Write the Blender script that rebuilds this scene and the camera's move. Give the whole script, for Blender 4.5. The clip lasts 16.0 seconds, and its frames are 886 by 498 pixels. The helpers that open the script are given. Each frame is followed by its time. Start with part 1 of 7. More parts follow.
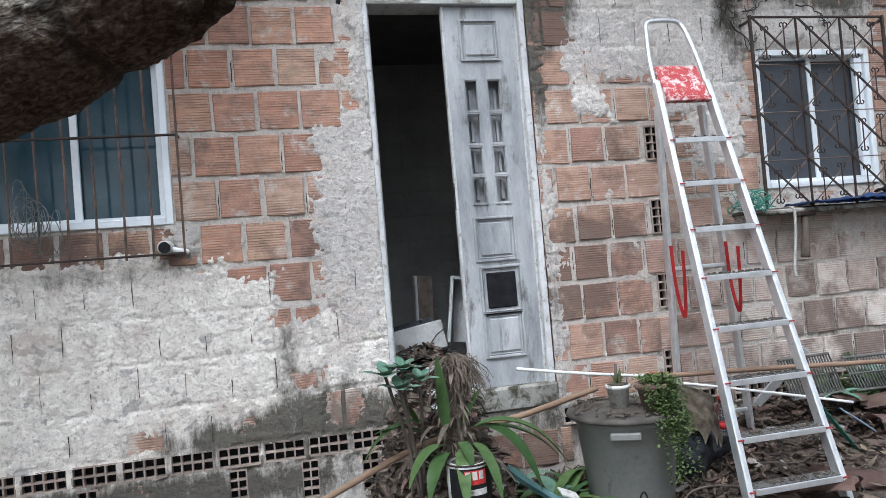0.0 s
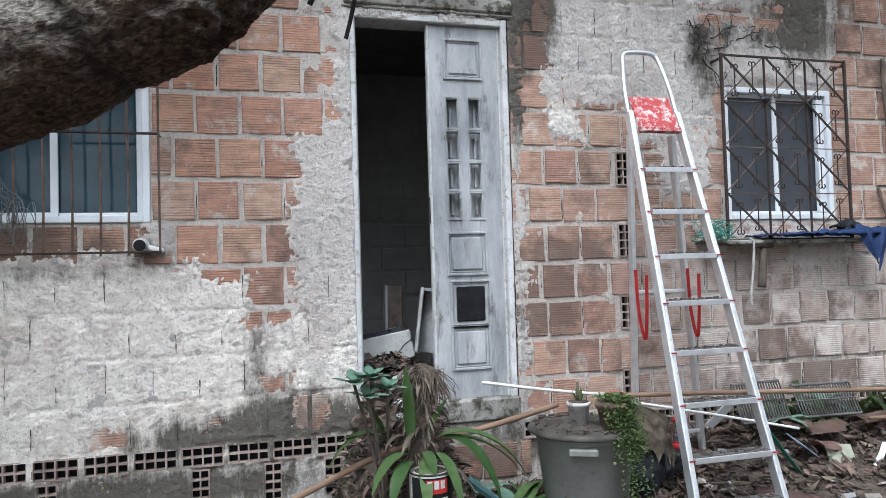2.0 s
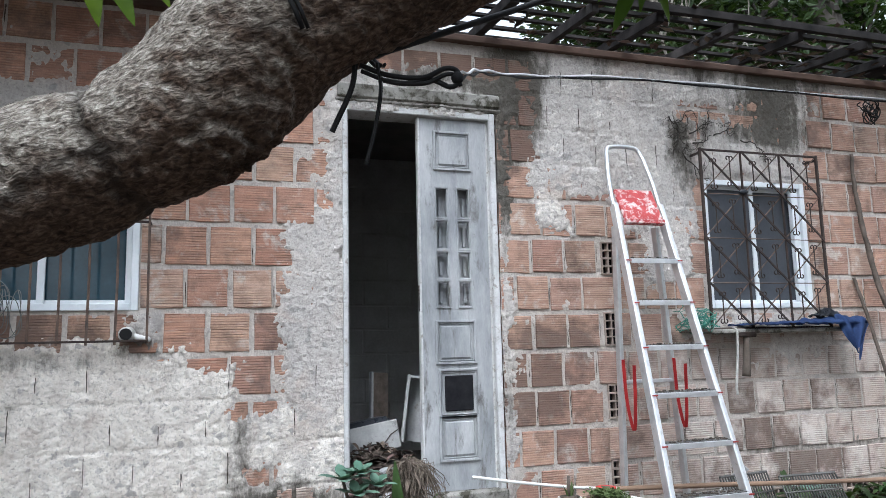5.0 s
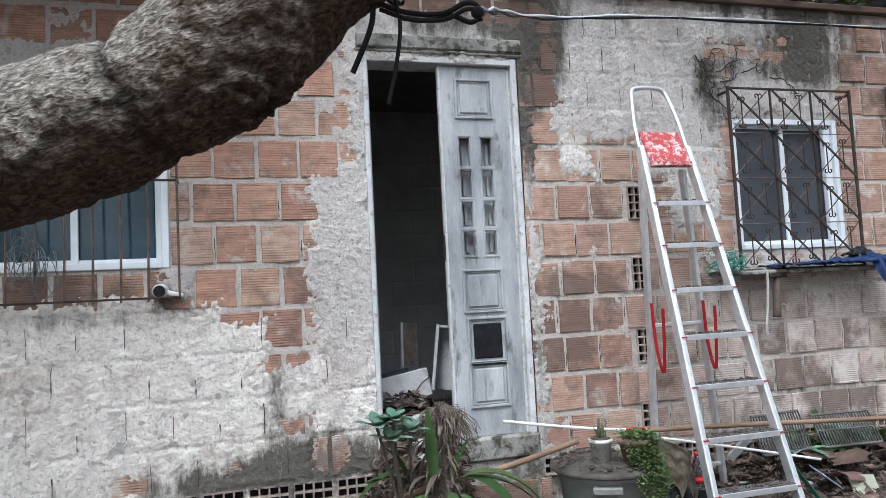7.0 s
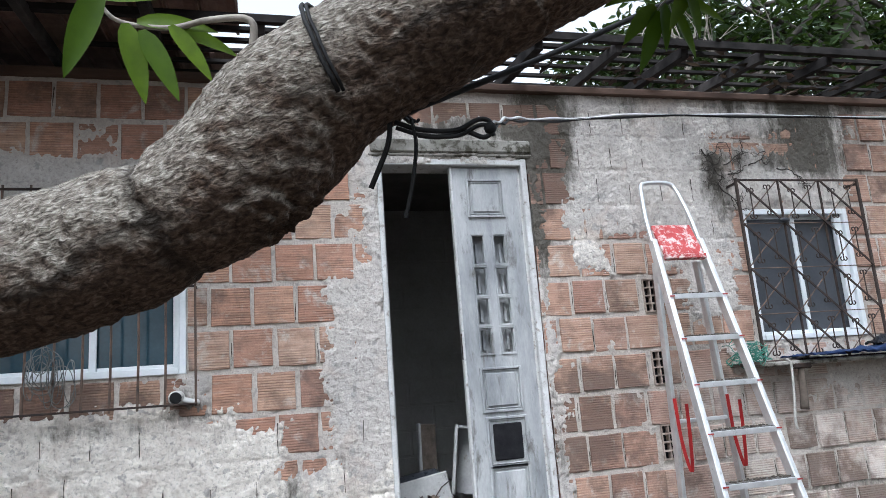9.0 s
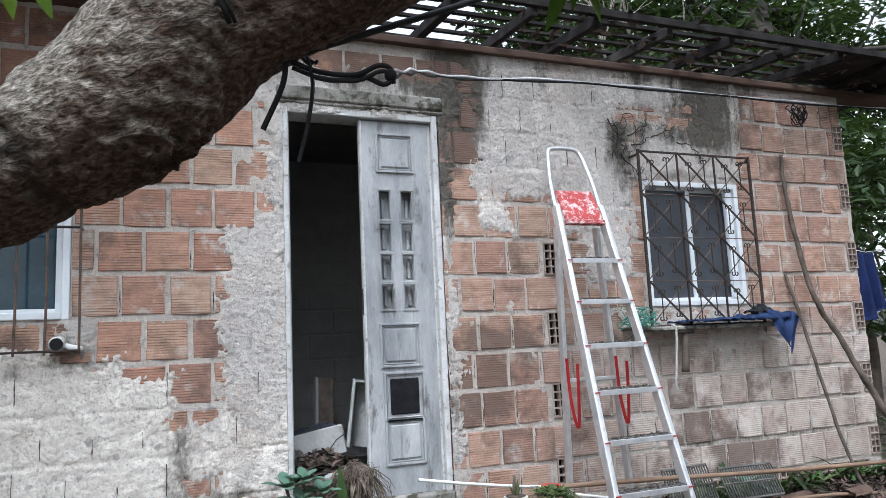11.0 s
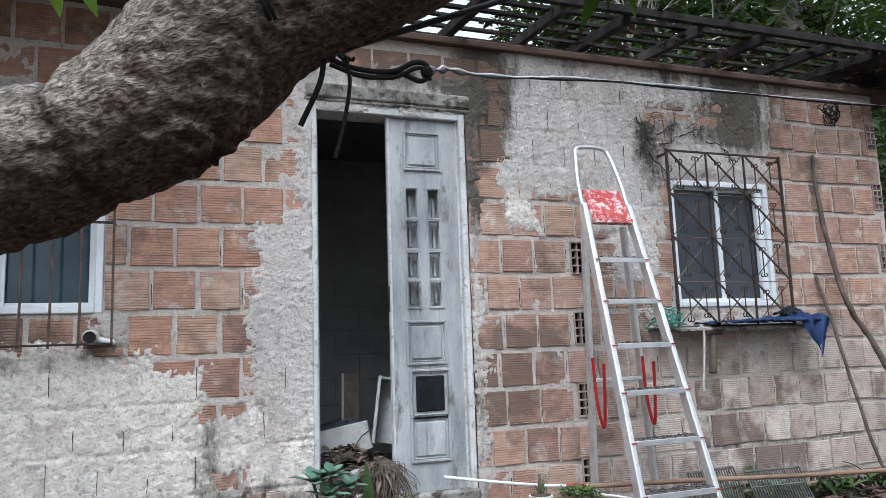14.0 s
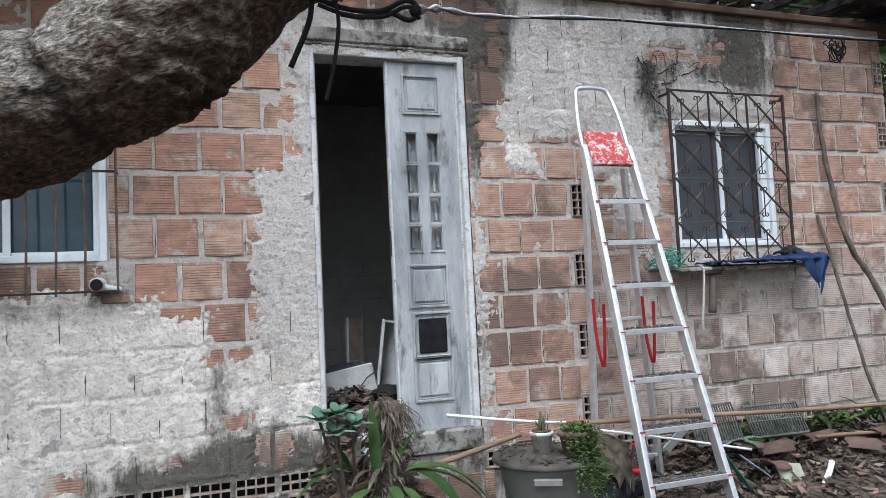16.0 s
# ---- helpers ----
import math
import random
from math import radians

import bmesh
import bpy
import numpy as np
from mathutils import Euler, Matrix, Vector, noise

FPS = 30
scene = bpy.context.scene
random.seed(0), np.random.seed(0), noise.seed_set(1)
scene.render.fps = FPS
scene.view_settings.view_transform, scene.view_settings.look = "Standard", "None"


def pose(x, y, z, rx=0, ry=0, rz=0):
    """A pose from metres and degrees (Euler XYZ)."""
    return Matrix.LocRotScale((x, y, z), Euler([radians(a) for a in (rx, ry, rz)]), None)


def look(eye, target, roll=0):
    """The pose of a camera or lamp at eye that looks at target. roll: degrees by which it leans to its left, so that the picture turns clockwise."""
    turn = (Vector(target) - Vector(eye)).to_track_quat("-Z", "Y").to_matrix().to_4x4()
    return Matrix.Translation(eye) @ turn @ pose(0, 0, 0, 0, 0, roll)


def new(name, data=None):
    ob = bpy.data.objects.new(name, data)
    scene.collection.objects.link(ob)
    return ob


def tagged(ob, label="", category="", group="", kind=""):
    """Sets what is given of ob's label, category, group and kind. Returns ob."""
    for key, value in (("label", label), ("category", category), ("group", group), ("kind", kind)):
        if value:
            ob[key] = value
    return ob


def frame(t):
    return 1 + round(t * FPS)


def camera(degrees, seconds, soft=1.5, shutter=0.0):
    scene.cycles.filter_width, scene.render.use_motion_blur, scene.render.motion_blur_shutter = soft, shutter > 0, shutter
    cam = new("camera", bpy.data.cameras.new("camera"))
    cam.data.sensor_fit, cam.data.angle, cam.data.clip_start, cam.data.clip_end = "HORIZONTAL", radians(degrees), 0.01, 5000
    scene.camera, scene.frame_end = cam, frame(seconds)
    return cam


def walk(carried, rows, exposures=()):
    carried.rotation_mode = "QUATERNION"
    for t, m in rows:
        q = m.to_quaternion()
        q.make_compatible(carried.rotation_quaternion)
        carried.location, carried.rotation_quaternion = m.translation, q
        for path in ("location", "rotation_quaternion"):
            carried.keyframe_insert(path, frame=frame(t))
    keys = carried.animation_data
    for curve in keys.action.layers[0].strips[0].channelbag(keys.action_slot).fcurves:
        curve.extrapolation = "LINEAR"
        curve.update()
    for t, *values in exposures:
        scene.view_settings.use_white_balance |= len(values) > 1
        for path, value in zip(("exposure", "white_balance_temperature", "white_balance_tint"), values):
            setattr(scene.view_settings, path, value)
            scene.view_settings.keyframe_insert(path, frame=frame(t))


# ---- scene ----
cam = camera(63.6, 16.0, soft=0.7)
PATH = [
    (0, (-0.515, -3.573, 0.718), (-0.075, -1.622, 0.774), -4.76),
    (0.5, (-0.508, -3.594, 0.717), (-0.09, -1.638, 0.752), -4.98),
    (1, (-0.543, -3.589, 0.721), (-0.059, -1.649, 0.763), -4.41),
    (1.5, (-0.557, -3.587, 0.75), (-0.116, -1.637, 0.801), -0.71),
    (2, (-0.574, -3.643, 0.752), (-0.038, -1.718, 0.82), -1.7),
    (2.5, (-0.58, -3.655, 0.78), (0.019, -1.753, 0.925), -0.32),
    (3, (-0.587, -3.648, 0.819), (0.032, -1.76, 1.042), 1.59),
    (3.2, (-0.591, -3.66, 0.817), (0.023, -1.773, 1.068), 1.84),
    (5.3, (-0.655, -3.647, 0.843), (-0.078, -1.75, 1.104), -2.31),
    (5.5, (-0.657, -3.65, 0.838), (-0.1, -1.745, 1.089), -2.78),
    (6, (-0.662, -3.651, 0.83), (-0.119, -1.739, 1.052), -2.73),
    (6.5, (-0.665, -3.637, 0.82), (-0.14, -1.716, 1.004), -2.83),
    (7, (-0.652, -3.645, 0.813), (-0.117, -1.723, 0.956), -2.95),
    (7.5, (-0.653, -3.641, 0.809), (-0.13, -1.715, 0.938), -2.78),
    (8, (-0.662, -3.647, 0.821), (-0.158, -1.725, 1.051), -3.59),
    (8.5, (-0.665, -3.646, 0.847), (-0.171, -1.742, 1.209), -3.65),
    (9, (-0.662, -3.656, 0.843), (-0.158, -1.763, 1.244), -4.31),
    (9.5, (-0.635, -3.64, 0.847), (-0.048, -1.766, 1.227), -2.66),
    (10, (-0.631, -3.647, 0.834), (-0.012, -1.775, 1.164), -2.45),
    (10.2, (-0.624, -3.649, 0.833), (0.04, -1.788, 1.14), -3.11),
    (12.3, (-0.645, -3.64, 0.826), (0.136, -1.818, 1.091), -1.97),
    (12.5, (-0.649, -3.64, 0.825), (0.087, -1.8, 1.097), -2.54),
    (13, (-0.644, -3.635, 0.817), (-0.001, -1.76, 1.087), -3.62),
    (13.5, (-0.641, -3.65, 0.825), (0.015, -1.784, 1.118), -3.05),
    (14, (-0.648, -3.643, 0.826), (0.033, -1.782, 1.098), -1.96),
    (14.5, (-0.64, -3.619, 0.826), (0.049, -1.754, 1.042), -2.29),
    (15, (-0.644, -3.654, 0.818), (0.048, -1.787, 1.012), -2.66),
    (15.5, (-0.642, -3.644, 0.81), (0.045, -1.77, 0.937), -2.51),
    (16, (-0.633, -3.672, 0.809), (0.033, -1.79, 0.933), -2.74),
]
walk(cam, [(t, look(eye, target, roll)) for t, eye, target, roll in PATH], exposures=((0.0, 0.14, 5740.0, 9.0), (6.5, 0.14, 5740.0, 9.0), (8.5, 0.10, 5740.0, 9.0), (9.0, 0.18, 5740.0, 9.0), (9.5, 0.26, 5740.0, 9.0), (10.2, 0.20, 5740.0, 9.0), (12.3, 0.05, 5740.0, 9.0), (15.0, 0.02, 5740.0, 9.0), (16.0, 0.06, 5740.0, 9.0)))

# ---- world and light ----
world = bpy.data.worlds.new("world")
scene.world = world
world.use_nodes = True
wn = world.node_tree.nodes
sky = wn.new("ShaderNodeTexSky")
sky.sky_type = "NISHITA"
sky.sun_disc = False
SUN_EL, SUN_AZ = radians(56), radians(215)
sky.sun_elevation, sky.sun_rotation = SUN_EL, SUN_AZ
sky.air_density, sky.dust_density, sky.ozone_density = 1.6, 4.0, 0.6
wn["Background"].inputs["Strength"].default_value = 0.14
haze = wn.new("ShaderNodeHueSaturation")
haze.inputs["Saturation"].default_value, haze.inputs["Value"].default_value = 0.18, 2.15
world.node_tree.links.new(sky.outputs["Color"], haze.inputs["Color"])
world.node_tree.links.new(haze.outputs["Color"], wn["Background"].inputs["Color"])
sun_data = bpy.data.lights.new("sun", "SUN")
sun_data.energy, sun_data.angle, sun_data.color = 1.35, radians(18), (1.0, 0.985, 0.96)
sun = new("sun", sun_data)
sun_dir = Vector((math.sin(SUN_AZ) * math.cos(SUN_EL), math.cos(SUN_AZ) * math.cos(SUN_EL), math.sin(SUN_EL)))
sun.matrix_world = look(sun_dir * 20, (0, 0, 0))


# ---- materials ----
def nodes_of(name):
    m = bpy.data.materials.new(name)
    m.use_nodes = True
    return m, m.node_tree.nodes, m.node_tree.links, m.node_tree.nodes["Principled BSDF"]


def noise_node(n, l, vec, scale, detail=5.0, rough=0.6, dist=0.0):
    t = n.new("ShaderNodeTexNoise")
    t.inputs["Scale"].default_value, t.inputs["Detail"].default_value = scale, detail
    t.inputs["Roughness"].default_value, t.inputs["Distortion"].default_value = rough, dist
    l.new(vec, t.inputs["Vector"])
    return t.outputs["Fac"]


def ramp(n, l, fac, *stops):
    r = n.new("ShaderNodeValToRGB")
    e = r.color_ramp.elements
    while len(e) < len(stops):
        e.new(0.5)
    for s, (p, c) in zip(e, stops):
        s.position = p
        s.color = (*c, 1) if len(c) == 3 else c
    l.new(fac, r.inputs["Fac"])
    return r.outputs["Color"]


def mix(n, l, fac, a, b, mode="MIX"):
    m = n.new("ShaderNodeMix")
    m.data_type, m.blend_type = "RGBA", mode
    for value, k in ((fac, 0), (a, 6), (b, 7)):
        if isinstance(value, (int, float)):
            m.inputs[k].default_value = value
        elif isinstance(value, tuple):
            m.inputs[k].default_value = (*value, 1)
        else:
            l.new(value, m.inputs[k])
    return m.outputs[2]


def calc(n, l, op, a, b=0.0, clamp=False):
    m = n.new("ShaderNodeMath")
    m.operation, m.use_clamp = op, clamp
    for value, k in ((a, 0), (b, 1)):
        if isinstance(value, (int, float)):
            m.inputs[k].default_value = value
        else:
            l.new(value, m.inputs[k])
    return m.outputs[0]


def bump(n, l, b, height, strength, dist=0.01, under=None):
    k = n.new("ShaderNodeBump")
    k.inputs["Strength"].default_value, k.inputs["Distance"].default_value = strength, dist
    l.new(height, k.inputs["Height"])
    if under is not None:
        l.new(under, k.inputs["Normal"])
    l.new(k.outputs["Normal"], b.inputs["Normal"])
    return k.outputs["Normal"]


def surface(name, c1, c2, scale=6.0, fine=90.0, rough=0.8, bumps=0.3, metal=0.0, vary=0.0, dirt=None, dirt_at=0.6, stretch=None, spec=0.4, tint_at=0.0, dist=0.004):
    """A weathered surface: two colours in patches, a fine grain, stains, and a variation from piece to piece."""
    m, n, l, b = nodes_of(name)
    pos = n.new("ShaderNodeNewGeometry").outputs["Position"]
    if stretch:
        mp = n.new("ShaderNodeMapping")
        mp.inputs["Scale"].default_value = stretch
        l.new(pos, mp.inputs["Vector"])
        pos = mp.outputs["Vector"]
    big, small = noise_node(n, l, pos, scale, 6), noise_node(n, l, pos, fine, 4)
    col = mix(n, l, ramp(n, l, big, (0.32, (0, 0, 0)), (0.68, (1, 1, 1))), c1, c2)
    col = mix(n, l, 0.35, col, ramp(n, l, small, (0.2, (0.35,) * 3), (0.8, (0.75,) * 3)), "OVERLAY")
    if dirt:
        spots = noise_node(n, l, pos, scale * 2.3, 8, 0.7, 0.4)
        col = mix(n, l, ramp(n, l, spots, (dirt_at, (0, 0, 0)), (dirt_at + 0.12, (1, 1, 1))), col, dirt)
    if vary:
        rnd = n.new("ShaderNodeObjectInfo").outputs["Random"]
        isl = n.new("ShaderNodeNewGeometry").outputs["Random Per Island"]
        both = calc(n, l, "FRACT", calc(n, l, "ADD", rnd, isl))
        h = n.new("ShaderNodeHueSaturation")
        mm = n.new("ShaderNodeMapRange")
        l.new(both, mm.inputs["Value"])
        mm.inputs["To Min"].default_value, mm.inputs["To Max"].default_value = 1 - vary, 1 + vary
        l.new(mm.outputs["Result"], h.inputs["Value"])
        m2 = n.new("ShaderNodeMapRange")
        l.new(calc(n, l, "FRACT", calc(n, l, "MULTIPLY", both, 7.3)), m2.inputs["Value"])
        m2.inputs["To Min"].default_value, m2.inputs["To Max"].default_value = 0.5 - 0.04 * vary - tint_at, 0.5 + 0.04 * vary
        l.new(m2.outputs["Result"], h.inputs["Hue"])
        l.new(col, h.inputs["Color"])
        col = h.outputs["Color"]
    l.new(col, b.inputs["Base Color"])
    b.inputs["Metallic"].default_value, b.inputs["Specular IOR Level"].default_value = metal, spec
    rr = n.new("ShaderNodeMapRange")
    l.new(small, rr.inputs["Value"])
    rr.inputs["To Min"].default_value, rr.inputs["To Max"].default_value = max(0.03, rough - 0.12), min(1, rough + 0.12)
    l.new(rr.outputs["Result"], b.inputs["Roughness"])
    if bumps:
        under = bump(n, l, b, big, bumps * 0.7, dist * 4)
        bump(n, l, b, small, bumps, dist, under)
    return m


def axis_mask(n, l, axis, lo, hi):
    """0 at lo and 1 at hi along a world axis."""
    s = n.new("ShaderNodeSeparateXYZ")
    l.new(n.new("ShaderNodeNewGeometry").outputs["Position"], s.inputs[0])
    r = n.new("ShaderNodeMapRange")
    l.new(s.outputs[axis], r.inputs["Value"])
    r.inputs["From Min"].default_value, r.inputs["From Max"].default_value = lo, hi
    return r.outputs["Result"]


def brick_material(name="fired_clay", grooves=True):
    """Hollow clay blocks: combed grooves, uneven firing, limewash and cement smears, sooty stains and some painted
    shade.
    """
    m, n, l, b = nodes_of(name)
    pos = n.new("ShaderNodeNewGeometry").outputs["Position"]
    rnd = n.new("ShaderNodeObjectInfo").outputs["Random"]
    hue = ramp(n, l, rnd, (0.0, (0.50, 0.255, 0.175)), (0.15, (0.56, 0.37, 0.26)), (0.3, (0.37, 0.19, 0.14)), (0.45, (0.55, 0.31, 0.215)), (0.6, (0.58, 0.40, 0.29)), (0.72, (0.40, 0.235, 0.18)), (0.85, (0.57, 0.32, 0.215)), (1.0, (0.52, 0.38, 0.295)))
    # duller, greyer firing on the far half of the wall
    hue = mix(n, l, calc(n, l, "MULTIPLY", axis_mask(n, l, 0, 0.3, 1.3), 0.38), hue, (0.35, 0.265, 0.225))
    mp = n.new("ShaderNodeMapping")
    mp.inputs["Scale"].default_value = (5, 5, 34)
    l.new(pos, mp.inputs["Vector"])
    streak = noise_node(n, l, mp.outputs["Vector"], 1.0, 4)
    col = mix(n, l, ramp(n, l, streak, (0.35, (0, 0, 0)), (0.7, (0.75,) * 3)), hue, (0.27, 0.155, 0.115))
    pale = noise_node(n, l, pos, 7.0, 7, 0.68, 0.3)
    # more limewash low down and to the far end of the wall
    far, low = axis_mask(n, l, 0, 1.3, 2.1), axis_mask(n, l, 2, 1.05, 0.75)
    area = calc(n, l, "MULTIPLY", far, low)
    # the blocks at the near foot are thinly limewashed too
    foot = calc(n, l, "MULTIPLY", axis_mask(n, l, 0, 0.1, -0.15), axis_mask(n, l, 2, 0.42, 0.25))
    amount = calc(n, l, "ADD", pale, calc(n, l, "MULTIPLY", area, 0.09))
    amount = calc(n, l, "ADD", amount, calc(n, l, "MULTIPLY", foot, 0.12))
    wash = ramp(n, l, amount, (0.55, (0, 0, 0)), (0.66, (0.85,) * 3))
    col = mix(n, l, wash, col, (0.54, 0.485, 0.43))
    dust = noise_node(n, l, mp.outputs["Vector"], 2.2, 6, 0.7)
    col = mix(n, l, ramp(n, l, dust, (0.54, (0, 0, 0)), (0.70, (0.55,) * 3)), col, (0.53, 0.43, 0.36))
    # the far foot of the wall has weathered to a streaky grey-pink
    faded = calc(n, l, "MULTIPLY", area, calc(n, l, "ADD", 0.3, calc(n, l, "MULTIPLY", streak, 0.75)), True)
    col = mix(n, l, faded, col, mix(n, l, rnd, (0.44, 0.385, 0.345), (0.64, 0.585, 0.54)))
    soot_shade = noise_node(n, l, pos, 4.3, 8, 0.7)
    # stain spots; those over the door and under the eave also paint shade
    for place, reach in (((1.0, 0.0, 2.26), 0.5), ((0.2, 0.0, 2.5), 0.5), ((2.95, 0.0, 2.36), 0.5), ((1.1, 0.0, 0.62), 0.45), ((2.6, 0.0, 0.12), 0.6), ((-1.25, 0.0, 0.93), 0.36), ((-1.7, 0.0, 0.93), 0.4), ((0.6, 0.0, -0.25), 0.55), ((-0.3, 0.0, 0.05), 0.3), ((0.96, 0.0, 2.3), 0.45), ((0.6, 0.0, 2.45), 0.4), ((0.9, 0.0, 1.85), 0.3)):
        far_off = n.new("ShaderNodeVectorMath")
        far_off.operation = "DISTANCE"
        l.new(pos, far_off.inputs[0])
        far_off.inputs[1].default_value = place
        near = n.new("ShaderNodeMapRange")
        l.new(far_off.outputs["Value"], near.inputs["Value"])
        near.inputs["From Min"].default_value, near.inputs["From Max"].default_value = reach, 0.0
        near.inputs["To Max"].default_value = 0.26
        soot_shade = calc(n, l, "ADD", soot_shade, near.outputs["Result"])
    soot_shade = calc(n, l, "ADD", soot_shade, calc(n, l, "MULTIPLY", calc(n, l, "SUBTRACT", calc(n, l, "FRACT", calc(n, l, "MULTIPLY", rnd, 13.7)), 0.6), 0.16))
    col = mix(n, l, ramp(n, l, soot_shade, (0.52, (0, 0, 0)), (0.68, (0.8,) * 3)), col, (0.12, 0.085, 0.07))
    smoke = noise_node(n, l, pos, 11.0, 5, 0.6, 0.5)
    col = mix(n, l, ramp(n, l, smoke, (0.50, (0, 0, 0)), (0.72, (0.55,) * 3)), col, (0.17, 0.125, 0.105))
    grain = noise_node(n, l, pos, 160, 3)
    col = mix(n, l, 0.4, col, ramp(n, l, grain, (0.2, (0.35,) * 3), (0.8, (0.75,) * 3)), "OVERLAY")
    if grooves:
        w = n.new("ShaderNodeTexWave")
        w.bands_direction, w.wave_profile = "Z", "SIN"
        w.inputs["Scale"].default_value, w.inputs["Distortion"].default_value = 25.0, 0.9
        w.inputs["Detail"].default_value, w.inputs["Detail Scale"].default_value = 2, 1.5
        sh = n.new("ShaderNodeVectorMath")
        sh.operation = "ADD"
        l.new(pos, sh.inputs[0])
        cb = n.new("ShaderNodeCombineXYZ")
        l.new(rnd, cb.inputs[2])
        l.new(cb.outputs[0], sh.inputs[1])
        l.new(sh.outputs[0], w.inputs["Vector"])
        comb = ramp(n, l, w.outputs["Fac"], (0.05, (0, 0, 0)), (0.45, (1, 1, 1)))
        # the grooves are clogged with dust and mortar in places
        clog = ramp(n, l, noise_node(n, l, pos, 9.0, 6, 0.65), (0.40, (0, 0, 0)), (0.60, (0.9,) * 3))
        groove = calc(n, l, "MAXIMUM", comb, clog)
        # shadow of the grooves put into the colour, on top of the bump
        col = mix(n, l, calc(n, l, "MULTIPLY", calc(n, l, "SUBTRACT", 1.0, groove), 0.46), col, (0.15, 0.09, 0.07))
        u = bump(n, l, b, groove, 0.9, 0.004)
        bump(n, l, b, grain, 0.5, 0.003, u)
    else:
        bump(n, l, b, grain, 0.5, 0.003)
    l.new(col, b.inputs["Base Color"])
    b.inputs["Roughness"].default_value, b.inputs["Specular IOR Level"].default_value = 0.92, 0.2
    return m


def render_material():
    """Cement render and mortar of the front wall, limewashed where the sheet says so, with damp, mouldy black and some
    painted shade.
    """
    m, n, l, b = nodes_of("cement_render")
    pos = n.new("ShaderNodeNewGeometry").outputs["Position"]
    lime = n.new("ShaderNodeAttribute")
    lime.attribute_name = "lime"
    mould_shade = n.new("ShaderNodeAttribute")
    mould_shade.attribute_name = "mould_shade"
    big, mid, fine = noise_node(n, l, pos, 2.2, 5), noise_node(n, l, pos, 11, 8, 0.7), noise_node(n, l, pos, 70, 6, 0.7)
    grey = mix(n, l, ramp(n, l, mid, (0.3, (0, 0, 0)), (0.7, (1, 1, 1))), (0.47, 0.43, 0.396), (0.67, 0.628, 0.583))
    grey = mix(n, l, ramp(n, l, big, (0.4, (0, 0, 0)), (0.65, (0.6,) * 3)), grey, (0.44, 0.42, 0.40))
    white = mix(n, l, ramp(n, l, mid, (0.35, (0, 0, 0)), (0.65, (1, 1, 1))), (0.63, 0.577, 0.515), (0.88, 0.828, 0.752))
    edge = calc(n, l, "ADD", lime.outputs["Fac"], calc(n, l, "MULTIPLY", calc(n, l, "SUBTRACT", mid, 0.5), 0.9))
    col = mix(n, l, ramp(n, l, edge, (0.4, (0, 0, 0)), (0.6, (1, 1, 1))), grey, white)
    # crumbs of roughcast, darker in the hollows between them
    crumbs = noise_node(n, l, pos, 62, 5, 0.62, 0.4)
    col = mix(n, l, ramp(n, l, crumbs, (0.34, (0.6,) * 3), (0.47, (0, 0, 0))), col, (0.30, 0.275, 0.25))
    # brick dust and bare block showing through the thin wash; browner mortar in the open joints
    thin = noise_node(n, l, pos, 3.4, 7, 0.68, 0.6)
    col = mix(n, l, ramp(n, l, thin, (0.54, (0, 0, 0)), (0.68, (0.6,) * 3)), col, (0.50, 0.41, 0.35))
    joint = n.new("ShaderNodeAttribute")
    joint.attribute_name = "joint"
    col = mix(n, l, calc(n, l, "MULTIPLY", joint.outputs["Fac"], 0.75), col, mix(n, l, calc(n, l, "ADD", calc(n, l, "MULTIPLY", mid, 0.95), calc(n, l, "MULTIPLY", axis_mask(n, l, 0, 0.3, -0.2), 0.22)), (0.27, 0.235, 0.205), (0.62, 0.565, 0.51)))
    mp = n.new("ShaderNodeMapping")
    mp.inputs["Scale"].default_value = (1, 1, 1.25)
    l.new(pos, mp.inputs["Vector"])
    pits = noise_node(n, l, mp.outputs["Vector"], 26, 9, 0.75, 0.8)
    col = mix(n, l, ramp(n, l, pits, (0.27, (0.7,) * 3), (0.39, (0, 0, 0))), col, (0.21, 0.195, 0.18))
    wear = noise_node(n, l, pos, 5.5, 9, 0.75, 0.5)
    col = mix(n, l, ramp(n, l, wear, (0.6, (0, 0, 0)), (0.7, (0.7,) * 3)), col, (0.30, 0.29, 0.28))
    # blobs of darker cement left on the coat
    blobs = noise_node(n, l, pos, 17, 3, 0.5)
    blobs = calc(n, l, "ADD", blobs, calc(n, l, "MULTIPLY", calc(n, l, "SUBTRACT", big, 0.5), 0.35))
    col = mix(n, l, ramp(n, l, blobs, (0.63, (0, 0, 0)), (0.67, (0.7,) * 3)), col, (0.33, 0.315, 0.30))
    drip = n.new("ShaderNodeMapping")
    drip.inputs["Scale"].default_value = (1.6, 1, 0.5)
    l.new(pos, drip.inputs["Vector"])
    dark = calc(n, l, "ADD", mould_shade.outputs["Fac"], calc(n, l, "MULTIPLY", calc(n, l, "SUBTRACT", noise_node(n, l, drip.outputs["Vector"], 6.5, 9, 0.75), 0.5), 2.0))
    col = mix(n, l, ramp(n, l, dark, (0.34, (0, 0, 0)), (0.80, (0.9,) * 3)), col, (0.066, 0.060, 0.047))
    col = mix(n, l, 0.5, col, ramp(n, l, fine, (0.2, (0.3,) * 3), (0.8, (0.75,) * 3)), "OVERLAY")
    l.new(col, b.inputs["Base Color"])
    b.inputs["Roughness"].default_value, b.inputs["Specular IOR Level"].default_value = 0.93, 0.2
    u = bump(n, l, b, mid, 0.5, 0.014)
    u = bump(n, l, b, pits, 0.55, 0.010, u)
